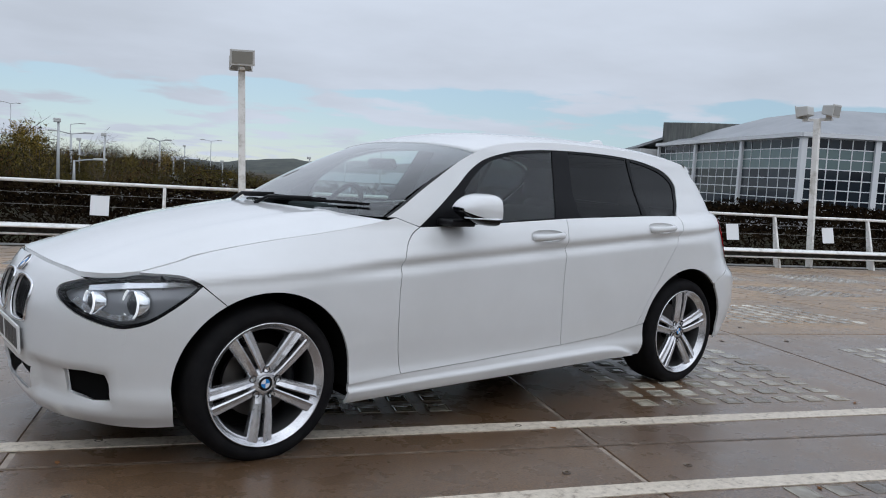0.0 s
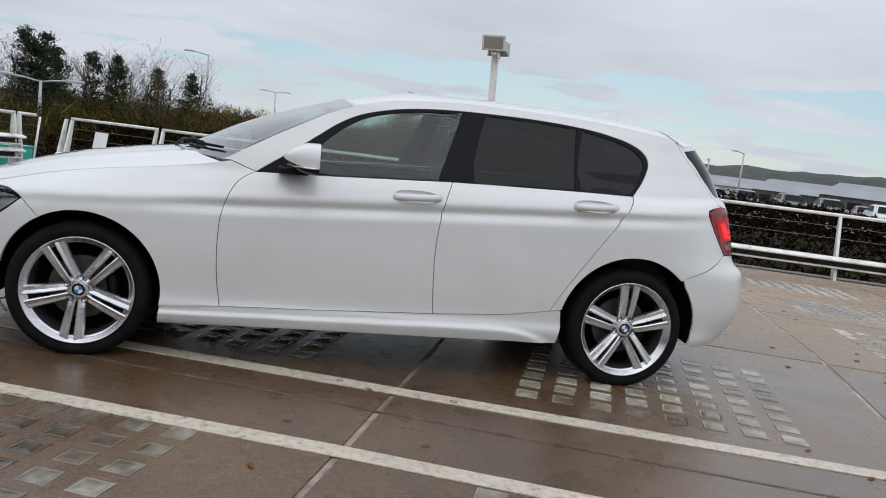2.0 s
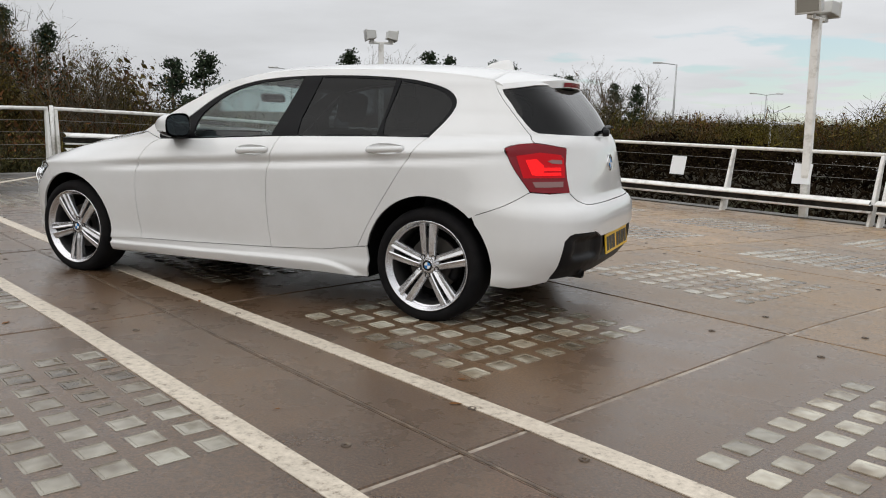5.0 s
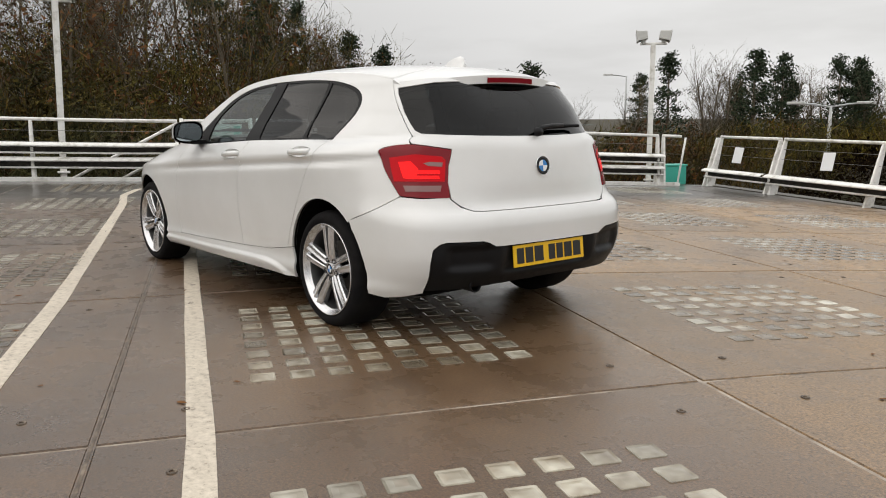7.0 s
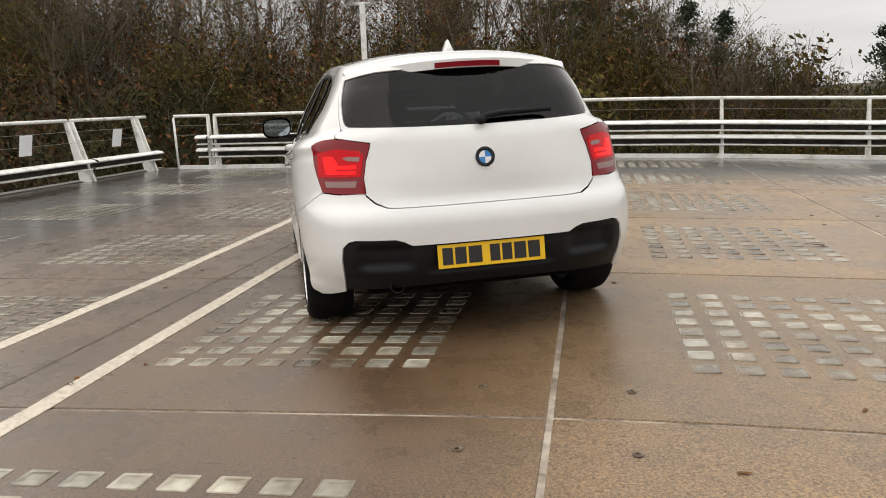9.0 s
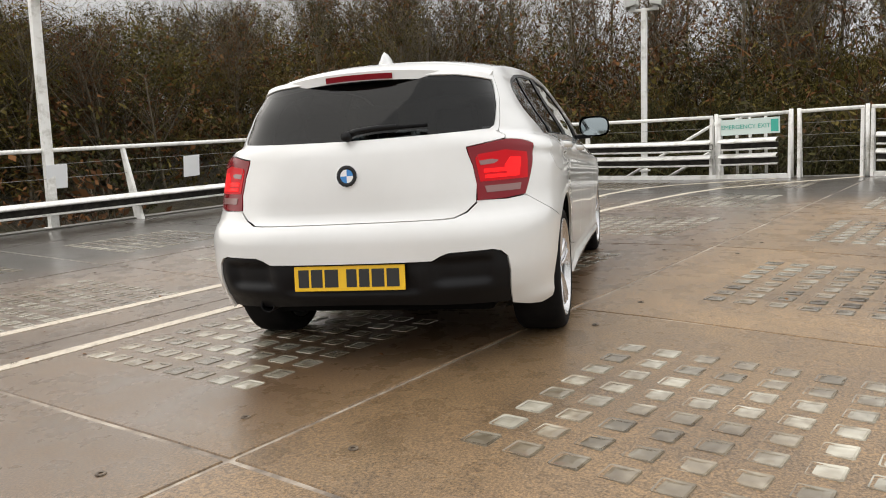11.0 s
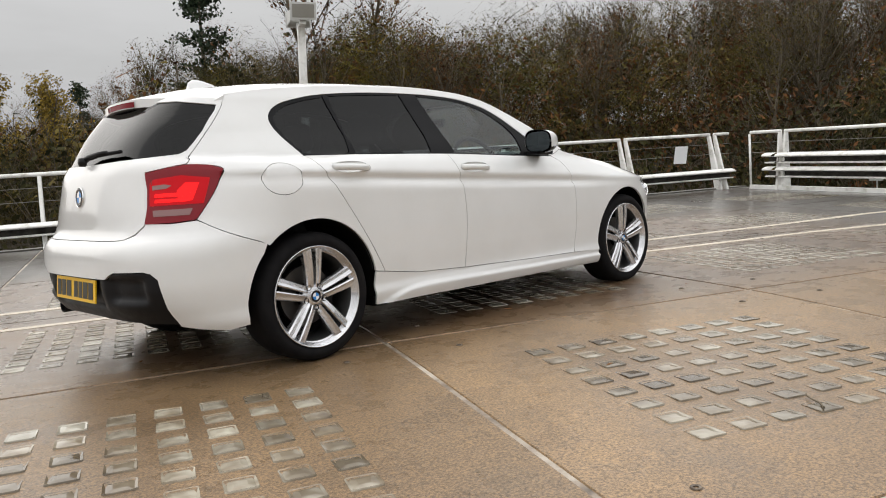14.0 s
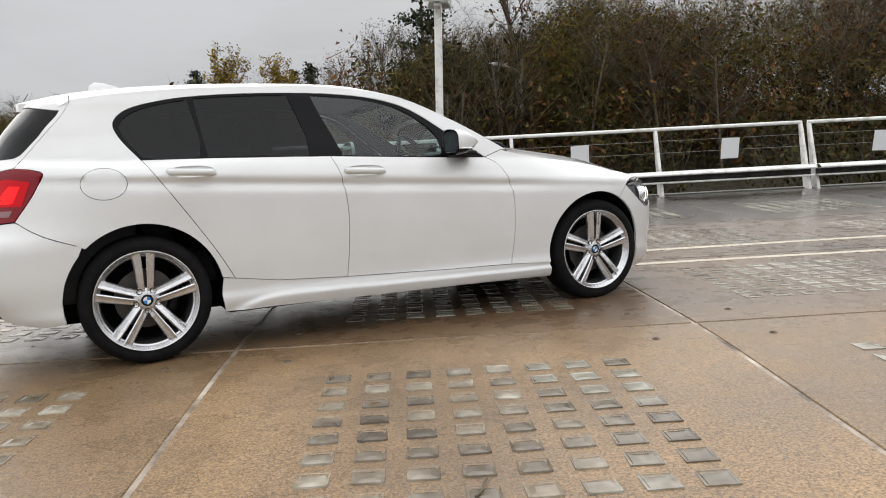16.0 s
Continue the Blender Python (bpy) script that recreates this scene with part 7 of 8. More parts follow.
def leaf_mat(name, lo, hi):
    m = mat(name, lo, 0.8, spec=0.12)
    n, l, b = nodes_of(m)
    g = n.new("ShaderNodeNewGeometry")
    l.new(ramp(m, g.outputs["Random Per Island"], [(0.0, lo), (1.0, hi)]).outputs["Color"], b.inputs["Base Color"])
    return m


m_leaf_brown = leaf_mat("withered_brown_leaves", (0.036, 0.016, 0.008), (0.18, 0.082, 0.030))
m_leaf_olive = leaf_mat("olive_autumn_leaves", (0.030, 0.025, 0.008), (0.15, 0.115, 0.030))
m_leaf_dark = leaf_mat("dark_ivy_leaves", (0.013, 0.014, 0.005), (0.055, 0.050, 0.016))
m_leaf_yellow = leaf_mat("yellow_autumn_leaves", (0.11, 0.078, 0.014), (0.38, 0.26, 0.045))
m_needle = leaf_mat("dark_pine_needles", (0.012, 0.020, 0.012), (0.055, 0.075, 0.042))


class Wood:
    """Collects tapered three- to six-sided limbs and leaf quads."""

    def __init__(self, seed):
        self.r = random.Random(seed)
        self.v, self.f, self.lv, self.lf = [], [], [], []
        self.tv, self.tf = [], []

    def limb(self, a, b, r0, r1, n=4, fine=False):
        vv, ff = (self.tv, self.tf) if fine else (self.v, self.f)
        d = (b - a).normalized()
        s = d.orthogonal().normalized()
        t = d.cross(s)
        k = len(vv)
        for p, r in ((a, r0), (b, r1)):
            for i in range(n):
                g = 2 * math.pi * i / n
                vv.append(p + (s * math.cos(g) + t * math.sin(g)) * r)
        for i in range(n):
            ff.append((k + i, k + (i + 1) % n, k + n + (i + 1) % n, k + n + i))

    def twig(self, a, b, r0, r1):
        """A thin twig: a narrow blade, pointed where r1 is nothing."""
        R = self.r
        s = (b - a).cross(Vector((R.gauss(0, 1), R.gauss(0, 1), R.gauss(0, 1)))).normalized()
        k = len(self.tv)
        r0 *= 1.25
        r1 *= 1.25
        if r1:
            self.tv += [a - s * r0, a + s * r0, b + s * r1, b - s * r1]
            self.tf.append((k, k + 1, k + 2, k + 3))
        else:
            self.tv += [a - s * r0, a + s * r0, b]
            self.tf.append((k, k + 1, k + 2))

    def grow(self, p, d, length, r, level, bend, leaf=0.0, size=0.07, up=0.14):
        R = self.r
        steps = {0: 5, 1: 3, 2: 2, 3: 1}[level]
        seg = length / steps
        for i in range(steps):
            d2 = (d + Vector((R.uniform(-1, 1), R.uniform(-1, 1), R.uniform(-0.5, 1) * up * 2)) * bend).normalized()
            q = p + d2 * seg
            r2 = max(r * (1 - 0.72 / steps), 0.0045)
            if level >= 2:
                self.twig(p, q, r, r2 if level == 2 else 0.0)
            else:
                self.limb(p, q, r, r2, 6 if level == 0 else 3)
            kids = {0: 4, 1: 3, 2: 4, 3: 0}[level] if not (level == 0 and i == 0) else 0
            for _ in range(kids):
                side = Vector((R.uniform(-1, 1), R.uniform(-1, 1), R.uniform(-0.2, 0.6))).normalized()
                kd = (d2 * 0.75 + side * R.uniform(0.55, 1.15) + Vector((0, 0, up))).normalized()
                kl = length * (0.62 if level == 0 else 0.55) * R.uniform(0.6, 1.1) * (1 - 0.45 * i / steps)
                self.grow(p.lerp(q, R.random()), kd, kl, r2 * 0.5, level + 1, bend * 1.25, leaf, size, up)
            if leaf and level >= 2:
                for _ in range(int(leaf) + (R.random() < leaf % 1)):
                    self.leaf(p.lerp(q, R.random()) + Vector((R.gauss(0, 0.1), R.gauss(0, 0.1), R.gauss(0, 0.1))), size * R.uniform(0.6, 1.3))
            p, d, r = q, d2, r2

    def leaf(self, c, s):
        R = self.r
        n = Vector((R.gauss(0, 1), R.gauss(0, 1), R.gauss(0, 1))).normalized()
        a = n.orthogonal().normalized() * s
        b = n.cross(a) * 0.6
        k = len(self.lv)
        self.lv += [c - a, c + b * 0.9 - a * 0.1, c + a, c - b * 0.9 + a * 0.1]
        self.lf.append((k, k + 1, k + 2, k + 3))

    def thing(self, name, label, leaf_m=None, bark=None):
        ob = empty(name)
        raw("trunk", self.v, self.f, bark or m_bark, ob, smooth=True)
        if self.tf:
            raw("branchwork", self.tv, self.tf, m_twig, ob, "fine bare twigs")
        if self.lf:
            raw("crown", self.lv, self.lf, leaf_m, ob, "scattered leaves")
        return tagged(ob, label, "tree")


def bare_tree(seed, h, leaf=0.0, leaf_m=None, label="bare winter tree with fine grey-brown twigs", stems=1, size=0.07):
    w = Wood(seed)
    for k in range(stems):
        o = Vector((w.r.uniform(-0.3, 0.3), w.r.uniform(-0.3, 0.3), 0)) * (k > 0)
        d = Vector((w.r.uniform(-0.15, 0.15), w.r.uniform(-0.15, 0.15), 1)) if stems > 1 else Vector((0, 0, 1))
        w.grow(o, d.normalized(), h * w.r.uniform(0.85, 1.0), 0.011 * h + 0.02, 0, 0.10, leaf, size)
    return w.thing("tree", label, leaf_m)


def pine(seed, h):
    w = Wood(seed)
    R = w.r
    top = Vector((R.uniform(-0.2, 0.2), R.uniform(-0.2, 0.2), h))
    w.limb(Vector((0, 0, 0)), top * 0.6, 0.16, 0.09, 6)
    w.limb(top * 0.6, top, 0.09, 0.02, 5)
    for i in range(84):
        t = R.uniform(0.22, 0.99)
        a = R.uniform(0, 2 * math.pi)
        reach = (1.12 - t) ** 0.8 * h * 0.27 * R.uniform(0.5, 1.1)
        b = top * t
        e = b + Vector((math.cos(a) * reach, math.sin(a) * reach, reach * R.uniform(0.05, 0.5)))
        w.limb(b, e, 0.03, 0.01, 3)
        for _ in range(46):
            c = b.lerp(e, R.uniform(0.3, 1.05)) + Vector((R.gauss(0, 0.17), R.gauss(0, 0.17), R.gauss(0.04, 0.11)))
            w.leaf(c, R.uniform(0.05, 0.13))
    return w.thing("pine", "dark green pine tree with ragged clumps", m_needle)


def shrub(seed, h, leaf_m, leaf, label, wide=1.0):
    w = Wood(seed)
    R = w.r
    for k in range(11):
        a = R.uniform(0, 2 * math.pi)
        d = Vector((math.cos(a) * R.uniform(0.1, 0.8) * wide, math.sin(a) * R.uniform(0.1, 0.8) * wide, 1)).normalized()
        w.grow(Vector((R.uniform(-0.6, 0.6), R.uniform(-0.6, 0.6), 0)) * wide, d, h * R.uniform(0.5, 0.9), 0.02, 1, 0.22, leaf, 0.085, up=0.1)
    ob = w.thing("shrub", label, leaf_m)
    ob["category"] = "shrub"
    return ob


m_under = mat("mixed_autumn_undergrowth", (0.08, 0.06, 0.03), 0.85, spec=0.05)
un_, ul_, ub_ = nodes_of(m_under)
ug = un_.new("ShaderNodeNewGeometry")
ul_.new(mixed(m_under, 0.9, ramp(m_under, ug.outputs["Random Per Island"], [(0.0, (0.013, 0.011, 0.005)), (0.4, (0.042, 0.036, 0.015)), (0.75, (0.080, 0.070, 0.026)), (1.0, (0.15, 0.122, 0.046))]).outputs["Color"], ramp(m_under, noise_node(m_under, 0.22, 3, 0.6).outputs["Fac"], [(0.30, (0.70, 0.66, 0.52)), (0.42, (1.15, 0.80, 0.55)), (0.52, (0.95, 1.0, 0.75)), (0.62, (1.55, 1.45, 0.55)), (0.72, (1.9, 0.95, 0.40))]).outputs["Color"], "MULTIPLY"), ub_.inputs["Base Color"])

m_bramble = leaf_mat("dark_brambles", (0.006, 0.004, 0.003), (0.022, 0.015, 0.008))
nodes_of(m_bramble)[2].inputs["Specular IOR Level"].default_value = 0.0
m_farwood = leaf_mat("dark_far_wood", (0.016, 0.013, 0.010), (0.052, 0.044, 0.032))

SKY_N = Curve((-56, -43, -39, -36, -33.5, -31.5, -29.5, -27.5, -22, -14, 0, 30, 40, 46, 49, 52, 55, 58, 62, 64.5, 66, 70.5, 76, 79, 82, 92, 120), (0.5, 0.6, 1.6, 1.4, 2.0, 3.4, 4.8, 5.0, 7.2, 11.5, 13.5, 12.0, 11.2, 11.3, 11.8, 11.2, 10.0, 10.0, 10.8, 10.3, 7.8, 7.2, 7.6, 7.0, 6.3, 6.2, 5.5))
SKY_E = Curve((-60, -47, -42, -40, -38.5, -37, -35.5, -33, -29, -22, -10, 20), (0.5, 0.5, 0.9, 1.6, 2.4, 3.6, 4.7, 5.3, 7.2, 11.5, 13.5, 13.5))
SKY_S = Curve((-140, -125, -113, -109, -105, -99, -97, -95, -91, -88, -86, -84, -82, -77, -70, -50, -40), (-1.4, -1.0, -0.6, 0.1, 0.8, 1.1, 1.9, 1.9, 1.2, 1.1, 1.1, 1.3, 1.5, 2.2, 2.2, 0.9, 1.2))


@functools.lru_cache(maxsize=None)
def growth(v, u):
    """Ground and wood height on a coarse raster."""
    return ground_z(v, u), wood_height(v, u)


def wood_height(v, u):
    """How high the wood stands at (v, u), as seen from the parked car."""
    south = u < -9
    east = v > 18 and u < 10
    e = Vector((-5.3, 2.2, 1.1)) if east else (Vector((-0.5, 4.5, 1.15)) if south else Vector((-3.8, -2.0, 1.05)))
    p = DECK @ Vector((v, u, 0)) - e
    el = float((SKY_E if east else (SKY_S if south else SKY_N))(math.degrees(math.atan2(p.y, p.x))))
    return e.z + math.hypot(p.x, p.y) * math.tan(radians(el)) - ground_z(v, u)


kinds = {
    "bare": [bare_tree(11, 9.5, 0.25, m_leaf_olive, "nearly bare tree with a few olive leaves"), bare_tree(12, 9.5, 0.5, m_leaf_olive, "thinning tree with olive leaves"), bare_tree(13, 9.5, 0.4, m_leaf_brown, "nearly bare tree with some brown leaves"), bare_tree(14, 9.0, stems=2)],
    "brown": [bare_tree(s, 9.0, 1.0, m_leaf_brown, "half-bare tree with withered red-brown leaves") for s in (21, 22)],
    "ivy": [bare_tree(31, 9.5, 0.8, m_leaf_dark, "bare tree with dark ivy growth"), bare_tree(32, 9.0, 0.9, m_leaf_olive, "thinning tree with olive autumn leaves")],
    "pine": [pine(41, 8.5), pine(42, 7.5)],
    "willow": [bare_tree(51, 7.0, 1.9, m_leaf_yellow, "broad tree with dense yellow-olive leaves", stems=2, size=0.09)],
    "thicket": [shrub(61, 3.6, m_leaf_dark, 0.8, "tangled dark thicket with ivy leaves"), shrub(62, 3.4, m_leaf_brown, 0.45, "tangled bare thicket with brown leaves"), shrub(63, 3.0, m_leaf_olive, 0.55, "tangled thicket with olive leaves")],
}
BACK = {k: [False] * len(obs) for k, obs in kinds.items()}
TALL = {k: [max(v.co.z for c in o.children for v in c.data.vertices) for o in obs] for k, obs in kinds.items()}


FAR = []


def plant(kind, v, u, scale=1.0, which=None, sink=0.15, sky=None, far=False):
    """Put a tree of a kind at (v, u) on the ground; sky: its share of the wood's height there."""
    i = rng_t.randrange(len(kinds[kind])) if which is None else which
    ob = kinds[kind][i]
    m = DECK @ pose(v, u, ground_z(v, u) - sink, 0, 0, rng_t.uniform(0, 360))
    if sky:
        scale = min(max(wood_height(v, u) * sky / TALL[kind][i], 0.25), 1.7)
    if far:
        FAR.append((ob, m @ Matrix.Scale(scale, 4)))
        return ob
    if not BACK[kind][i]:
        BACK[kind][i] = True
        ob.matrix_world = m
        ob.scale = (scale,) * 3
        ob["group"] = {"thicket": "thicket shrubs", "pine": "pines"}.get(kind, "woodland trees")
        return ob
    c = copy_thing(ob, m)
    c.scale = (scale,) * 3
    return c


rng_t = random.Random(77)


def world_vu(az, dist, eye=(0.0, 0.0)):
    p = Vector((eye[0] + dist * math.cos(radians(az)), eye[1] + dist * math.sin(radians(az)), 0))
    q = DECK.inverted() @ p
    return q.x, q.y


def some(*names):
    return rng_t.choice(names)


# the wood beside the deck
for k in range(76):
    plant(some("bare", "bare", "bare", "ivy", "brown"), rng_t.uniform(-2, 34), rng_t.uniform(18, 32), sky=rng_t.uniform(0.82, 1.04))
for k in range(46):
    plant("thicket", rng_t.uniform(-4, 32), rng_t.uniform(12.5, 24), rng_t.uniform(0.8, 1.3))
# thinning towards the open end
for k in range(16):
    plant(some("bare", "pine", "bare", "ivy"), rng_t.uniform(-22, -1), rng_t.uniform(24, 36), sky=rng_t.uniform(0.8, 1.0))
for k in range(24):
    plant("thicket", rng_t.uniform(-24, 2), rng_t.uniform(14, 24), sky=rng_t.uniform(0.45, 0.75))
for k in range(26):
    plant(some("bare", "ivy", "brown", "bare", "ivy"), rng_t.uniform(4, 14), rng_t.uniform(19, 30), sky=rng_t.uniform(0.85, 1.0))
for k in range(8):
    plant(some("bare", "ivy", "brown", "bare"), *world_vu(rng_t.uniform(44, 55), rng_t.uniform(27, 36), (-2.6, -4.6)), sky=rng_t.uniform(0.88, 1.04))
plant("willow", *world_vu(79, 29, (-1.6, -4.9)), sky=1.25)
plant("willow", *world_vu(76.5, 28, (-1.6, -4.9)), sky=1.2)
plant("brown", *world_vu(57, 27, (-2.6, -4.6)), 0.95, 0)
plant("brown", *world_vu(54, 29, (-2.6, -4.6)), 0.9, 1)
plant("pine", *world_vu(64, 31, (-2.6, -4.6)), 0.85, 0)
plant("pine", *world_vu(72, 31, (-2.6, -4.6)), sky=1.05)
# the wood beyond the deck's end
for k in range(46):
    plant(some("bare", "bare", "ivy", "brown", "bare"), rng_t.uniform(23, 40), rng_t.uniform(-7, 18), sky=rng_t.uniform(0.8, 1.04))
for k in range(20):
    plant(some("bare", "bare", "ivy", "brown"), rng_t.uniform(23, 38), rng_t.uniform(-11, 0), sky=rng_t.uniform(0.85, 1.08))
for az, d in ((-25, 33), (-27.5, 36), (-31, 35), (-33.5, 34), (-22, 37)):
    plant("pine", *world_vu(az, d, (-5.3, 2.2)), sky=1.02)
for k in range(40):
    plant("thicket", rng_t.uniform(18.5, 28), rng_t.uniform(-9, 18), sky=rng_t.uniform(0.3, 0.6))
# single trees on the open side, by bearing
E_ = (-5.0, 3.0)
for kind, az, d, el, w in (("pine", -45, 42, 3.9, 0), ("pine", -43.3, 46, 3.4, 1), ("bare", -47.5, 43, 2.0, 3), ("pine", -54.6, 38, 4.4, 0), ("bare", -57.2, 38, 5.2, 3), ("bare", -58.5, 40, 4.4, 1), ("pine", -60, 37, 4.5, 1), ("bare", -62.5, 40, 3.5, 0), ("pine", -65, 39, 3.9, 0), ("bare", -67, 41, 2.8, 2), ("pine", -66.5, 38, 3.0, 1), ("bare", -52, 42, 2.2, 3), ("pine", -69.5, 42, 3.0, 0), ("bare", -73, 44, 2.8, 1)):
    v, u = world_vu(az, d, E_)
    top = 1.12 + d * math.tan(radians(el)) - ground_z(v, u) + 0.3
    plant(kind, v, u, top / TALL[kind][w], w, 0.3)
for k in range(16):
    v, u = world_vu(rng_t.uniform(-74, -50), rng_t.uniform(41, 50), E_)
    i = rng_t.randrange(2)
    kind = some("pine", "bare", "ivy")
    plant(kind, v, u, (1.12 + 45 * math.tan(radians(rng_t.uniform(2.2, 3.8))) - ground_z(v, u)) / TALL[kind][i], i, 0.3)
for k in range(18):
    v, u = world_vu(-76 + 20 * (k + rng_t.random()) / 18, rng_t.uniform(38, 47), E_)
    i = rng_t.randrange(4)
    plant("bare", v, u, (1.12 + 42 * math.tan(radians(rng_t.uniform(2.9, 4.8))) - ground_z(v, u)) / TALL["bare"][i], i, 0.3)
for az, el in ((-61.8, 4.6), (-66.2, 4.2), (-70.2, 3.4), (-75.0, 2.9)):
    v, u = world_vu(az, 39, E_)
    plant("pine", v, u, (1.12 + 39 * math.tan(radians(el)) - ground_z(v, u)) / TALL["pine"][1], 1, 0.3)
for k in range(60):
    plant("thicket", *world_vu(rng_t.uniform(-80, -36), rng_t.uniform(30, 40), E_), sky=rng_t.uniform(0.7, 1.05))
M_ = (0.5, 4.5)
for k in range(40):
    plant(some("bare", "bare", "ivy", "willow", "bare", "brown"), *world_vu(rng_t.uniform(-112, -76), rng_t.uniform(62, 84), M_), sky=rng_t.uniform(0.8, 1.05), far=True)
for k in range(14):
    plant(some("bare", "bare", "ivy", "brown"), *world_vu(rng_t.uniform(-84, -70), rng_t.uniform(48, 60), M_), sky=rng_t.uniform(0.95, 1.15))
for az in (-85.2, -86.6, -88):
    plant("brown", *world_vu(az, 56, M_), sky=1.1)
for az in (-96.8, -95.2, -97.9, -93, -85.8, -99):
    plant("willow", *world_vu(az, rng_t.uniform(56, 62), M_), sky=rng_t.uniform(1.0, 1.2))
for k in range(50):
    plant("thicket", *world_vu(rng_t.uniform(-114, -74), rng_t.uniform(48, 62), M_), sky=rng_t.uniform(0.6, 0.9))
for k in range(44):
    plant(some("bare", "ivy", "brown", "thicket", "thicket"), *world_vu(rng_t.uniform(-122, -76), rng_t.uniform(84, 110), M_), sky=rng_t.uniform(0.8, 1.0), far=True)
# a deeper second row in both woods
for k in range(28):
    plant(some("ivy", "bare", "ivy", "brown"), rng_t.uniform(5, 40), rng_t.uniform(30, 40), sky=rng_t.uniform(0.8, 1.0), far=True)
for k in range(10):
    plant(some("ivy", "bare", "ivy", "brown"), rng_t.uniform(37, 48), rng_t.uniform(-1, 24), sky=rng_t.uniform(0.8, 1.0), far=True)


def joined_wood(name, items, label):
    """Trees too far off to count, in one mesh."""
    co, loops, starts, slots, mats = [], [], [], [], []
    nv_, nl_ = 0, 0
    for ob, m in items:
        for c in ob.children:
            me = c.data
            p = np.empty(3 * len(me.vertices))
            me.vertices.foreach_get("co", p)
            ix = np.empty(len(me.loops), np.int32)
            me.loops.foreach_get("vertex_index", ix)
            st = np.empty(len(me.polygons), np.int32)
            me.polygons.foreach_get("loop_start", st)
            if me.materials[0] not in mats:
                mats.append(me.materials[0])
            co.append(p.reshape(-1, 3) @ np.array(m.to_3x3()).T + np.array(m.translation))
            loops.append(ix + nv_)
            starts.append(st + nl_)
            slots.append(np.full(len(st), mats.index(me.materials[0]), np.int32))
            nv_ += len(me.vertices)
            nl_ += len(ix)
    me = bpy.data.meshes.new(name)
    me.vertices.add(nv_)
    me.loops.add(nl_)
    me.polygons.add(sum(map(len, starts)))
    me.vertices.foreach_set("co", np.concatenate(co).astype(np.float32).ravel())
    me.loops.foreach_set("vertex_index", np.concatenate(loops))
    me.polygons.foreach_set("loop_start", np.concatenate(starts))
    for m_ in mats:
        me.materials.append(m_)
    me.polygons.foreach_set("material_index", np.concatenate(slots))
    me.update(calc_edges=True)
    return tagged(new(name, me), label, "wood", kind="stuff")


joined_wood("far_wood", FAR, "bare brown wood far behind the nearer trees")


def thick_growth(name, label, n, place, low, high, seed, size=1.0, twigs=0.72, material=None):
    """Twigs and leaves that nobody could count: one mesh of thin pointed blades."""
    R = random.Random(seed)
    vs, fs = [], []
    while len(fs) < n:
        v, u = place(R)
        g, h = growth(round(v), round(u))
        h *= 0.80 + 0.6 * noise.noise((v * 0.25, u * 0.25, 4.0))
        t = R.random() ** 1.35
        if noise.noise((v * 0.35, u * 0.35, t * 3.0)) < -0.12:
            continue
        c = DECK @ Vector((v, u, g + h * (low + (high - low) * t)))
        if R.random() < twigs:
            a = Vector((R.gauss(0, 0.5), R.gauss(0, 0.5), R.gauss(0.7, 0.5))).normalized() * R.uniform(0.2, 0.7) * size
            b = a.orthogonal().normalized() * R.uniform(0.007, 0.017) * size
        else:
            a = Vector((R.gauss(0, 1), R.gauss(0, 1), R.gauss(0, 1))).normalized() * R.uniform(0.04, 0.09) * size
            b = a.cross(Vector((R.gauss(0, 1), R.gauss(0, 1), R.gauss(0, 1)))).normalized() * R.uniform(0.02, 0.045) * size
        k = len(vs)
        vs += [c - a - b, c - a + b, c + a]
        fs.append((k, k + 1, k + 2))
    return tagged(raw(name, vs, fs, material or m_under), label, "undergrowth", kind="stuff")


thick_growth("undergrowth", "dense olive-brown undergrowth of the wood", 110000, lambda R: (R.uniform(-16, 40), R.uniform(19, 36)), 0.0, 0.62, 1)
thick_growth("undergrowth", "dense olive-brown undergrowth of the wood", 60000, lambda R: (R.uniform(22, 42), R.uniform(-11, 19)), 0.0, 0.42, 2)
thick_growth("undergrowth", "dense brown scrub on the open side", 30000, lambda R: world_vu(R.uniform(-84, -36), R.uniform(29, 44), E_), 0.0, 0.85, 3)
thick_growth("undergrowth", "dense brown scrub in the distance", 36000, lambda R: world_vu(R.uniform(-118, -74), R.uniform(48, 80), M_), 0.0, 0.9, 4, 1.5)

thick_growth("treetop_twigs", "fine bare twigs of the treetops", 48000, lambda R: (R.uniform(3, 40), R.uniform(19, 38)), 0.45, 0.98, 5, 0.8, 0.93)
thick_growth("undergrowth", "dense olive-brown undergrowth of the wood", 34000, lambda R: (R.uniform(3, 14), R.uniform(20, 32)), 0.2, 0.9, 31)
thick_growth("treetop_twigs", "fine bare twigs of the treetops", 9000, lambda R: (R.uniform(23, 42), R.uniform(-13, 19)), 0.4, 1.0, 6, 0.8, 0.95)
# this dark leaf colour stands in for shade low in the wood
thick_growth("undergrowth", "dark undergrowth along the bank, coloured for the shade low in the wood", 40000, lambda R: (R.uniform(19, 24), R.uniform(-9, 18)), 0.0, 0.36, 7, 1.2, 0.35, m_leaf_dark)
thick_growth("far_wood", "dark bare wood far beyond the car park", 60000, lambda R: world_vu(R.uniform(-114, -97), R.uniform(95, 120), FRONT_), 0.0, 1.0, 8, 1.3, 0.85, m_farwood)
thick_growth("autumn_leaves", "hanging olive autumn leaves in the wood", 22000, lambda R: (R.uniform(22, 30), R.uniform(-8, 17)), 0.05, 0.5, 21, 1.1, 0.1, m_leaf_olive)
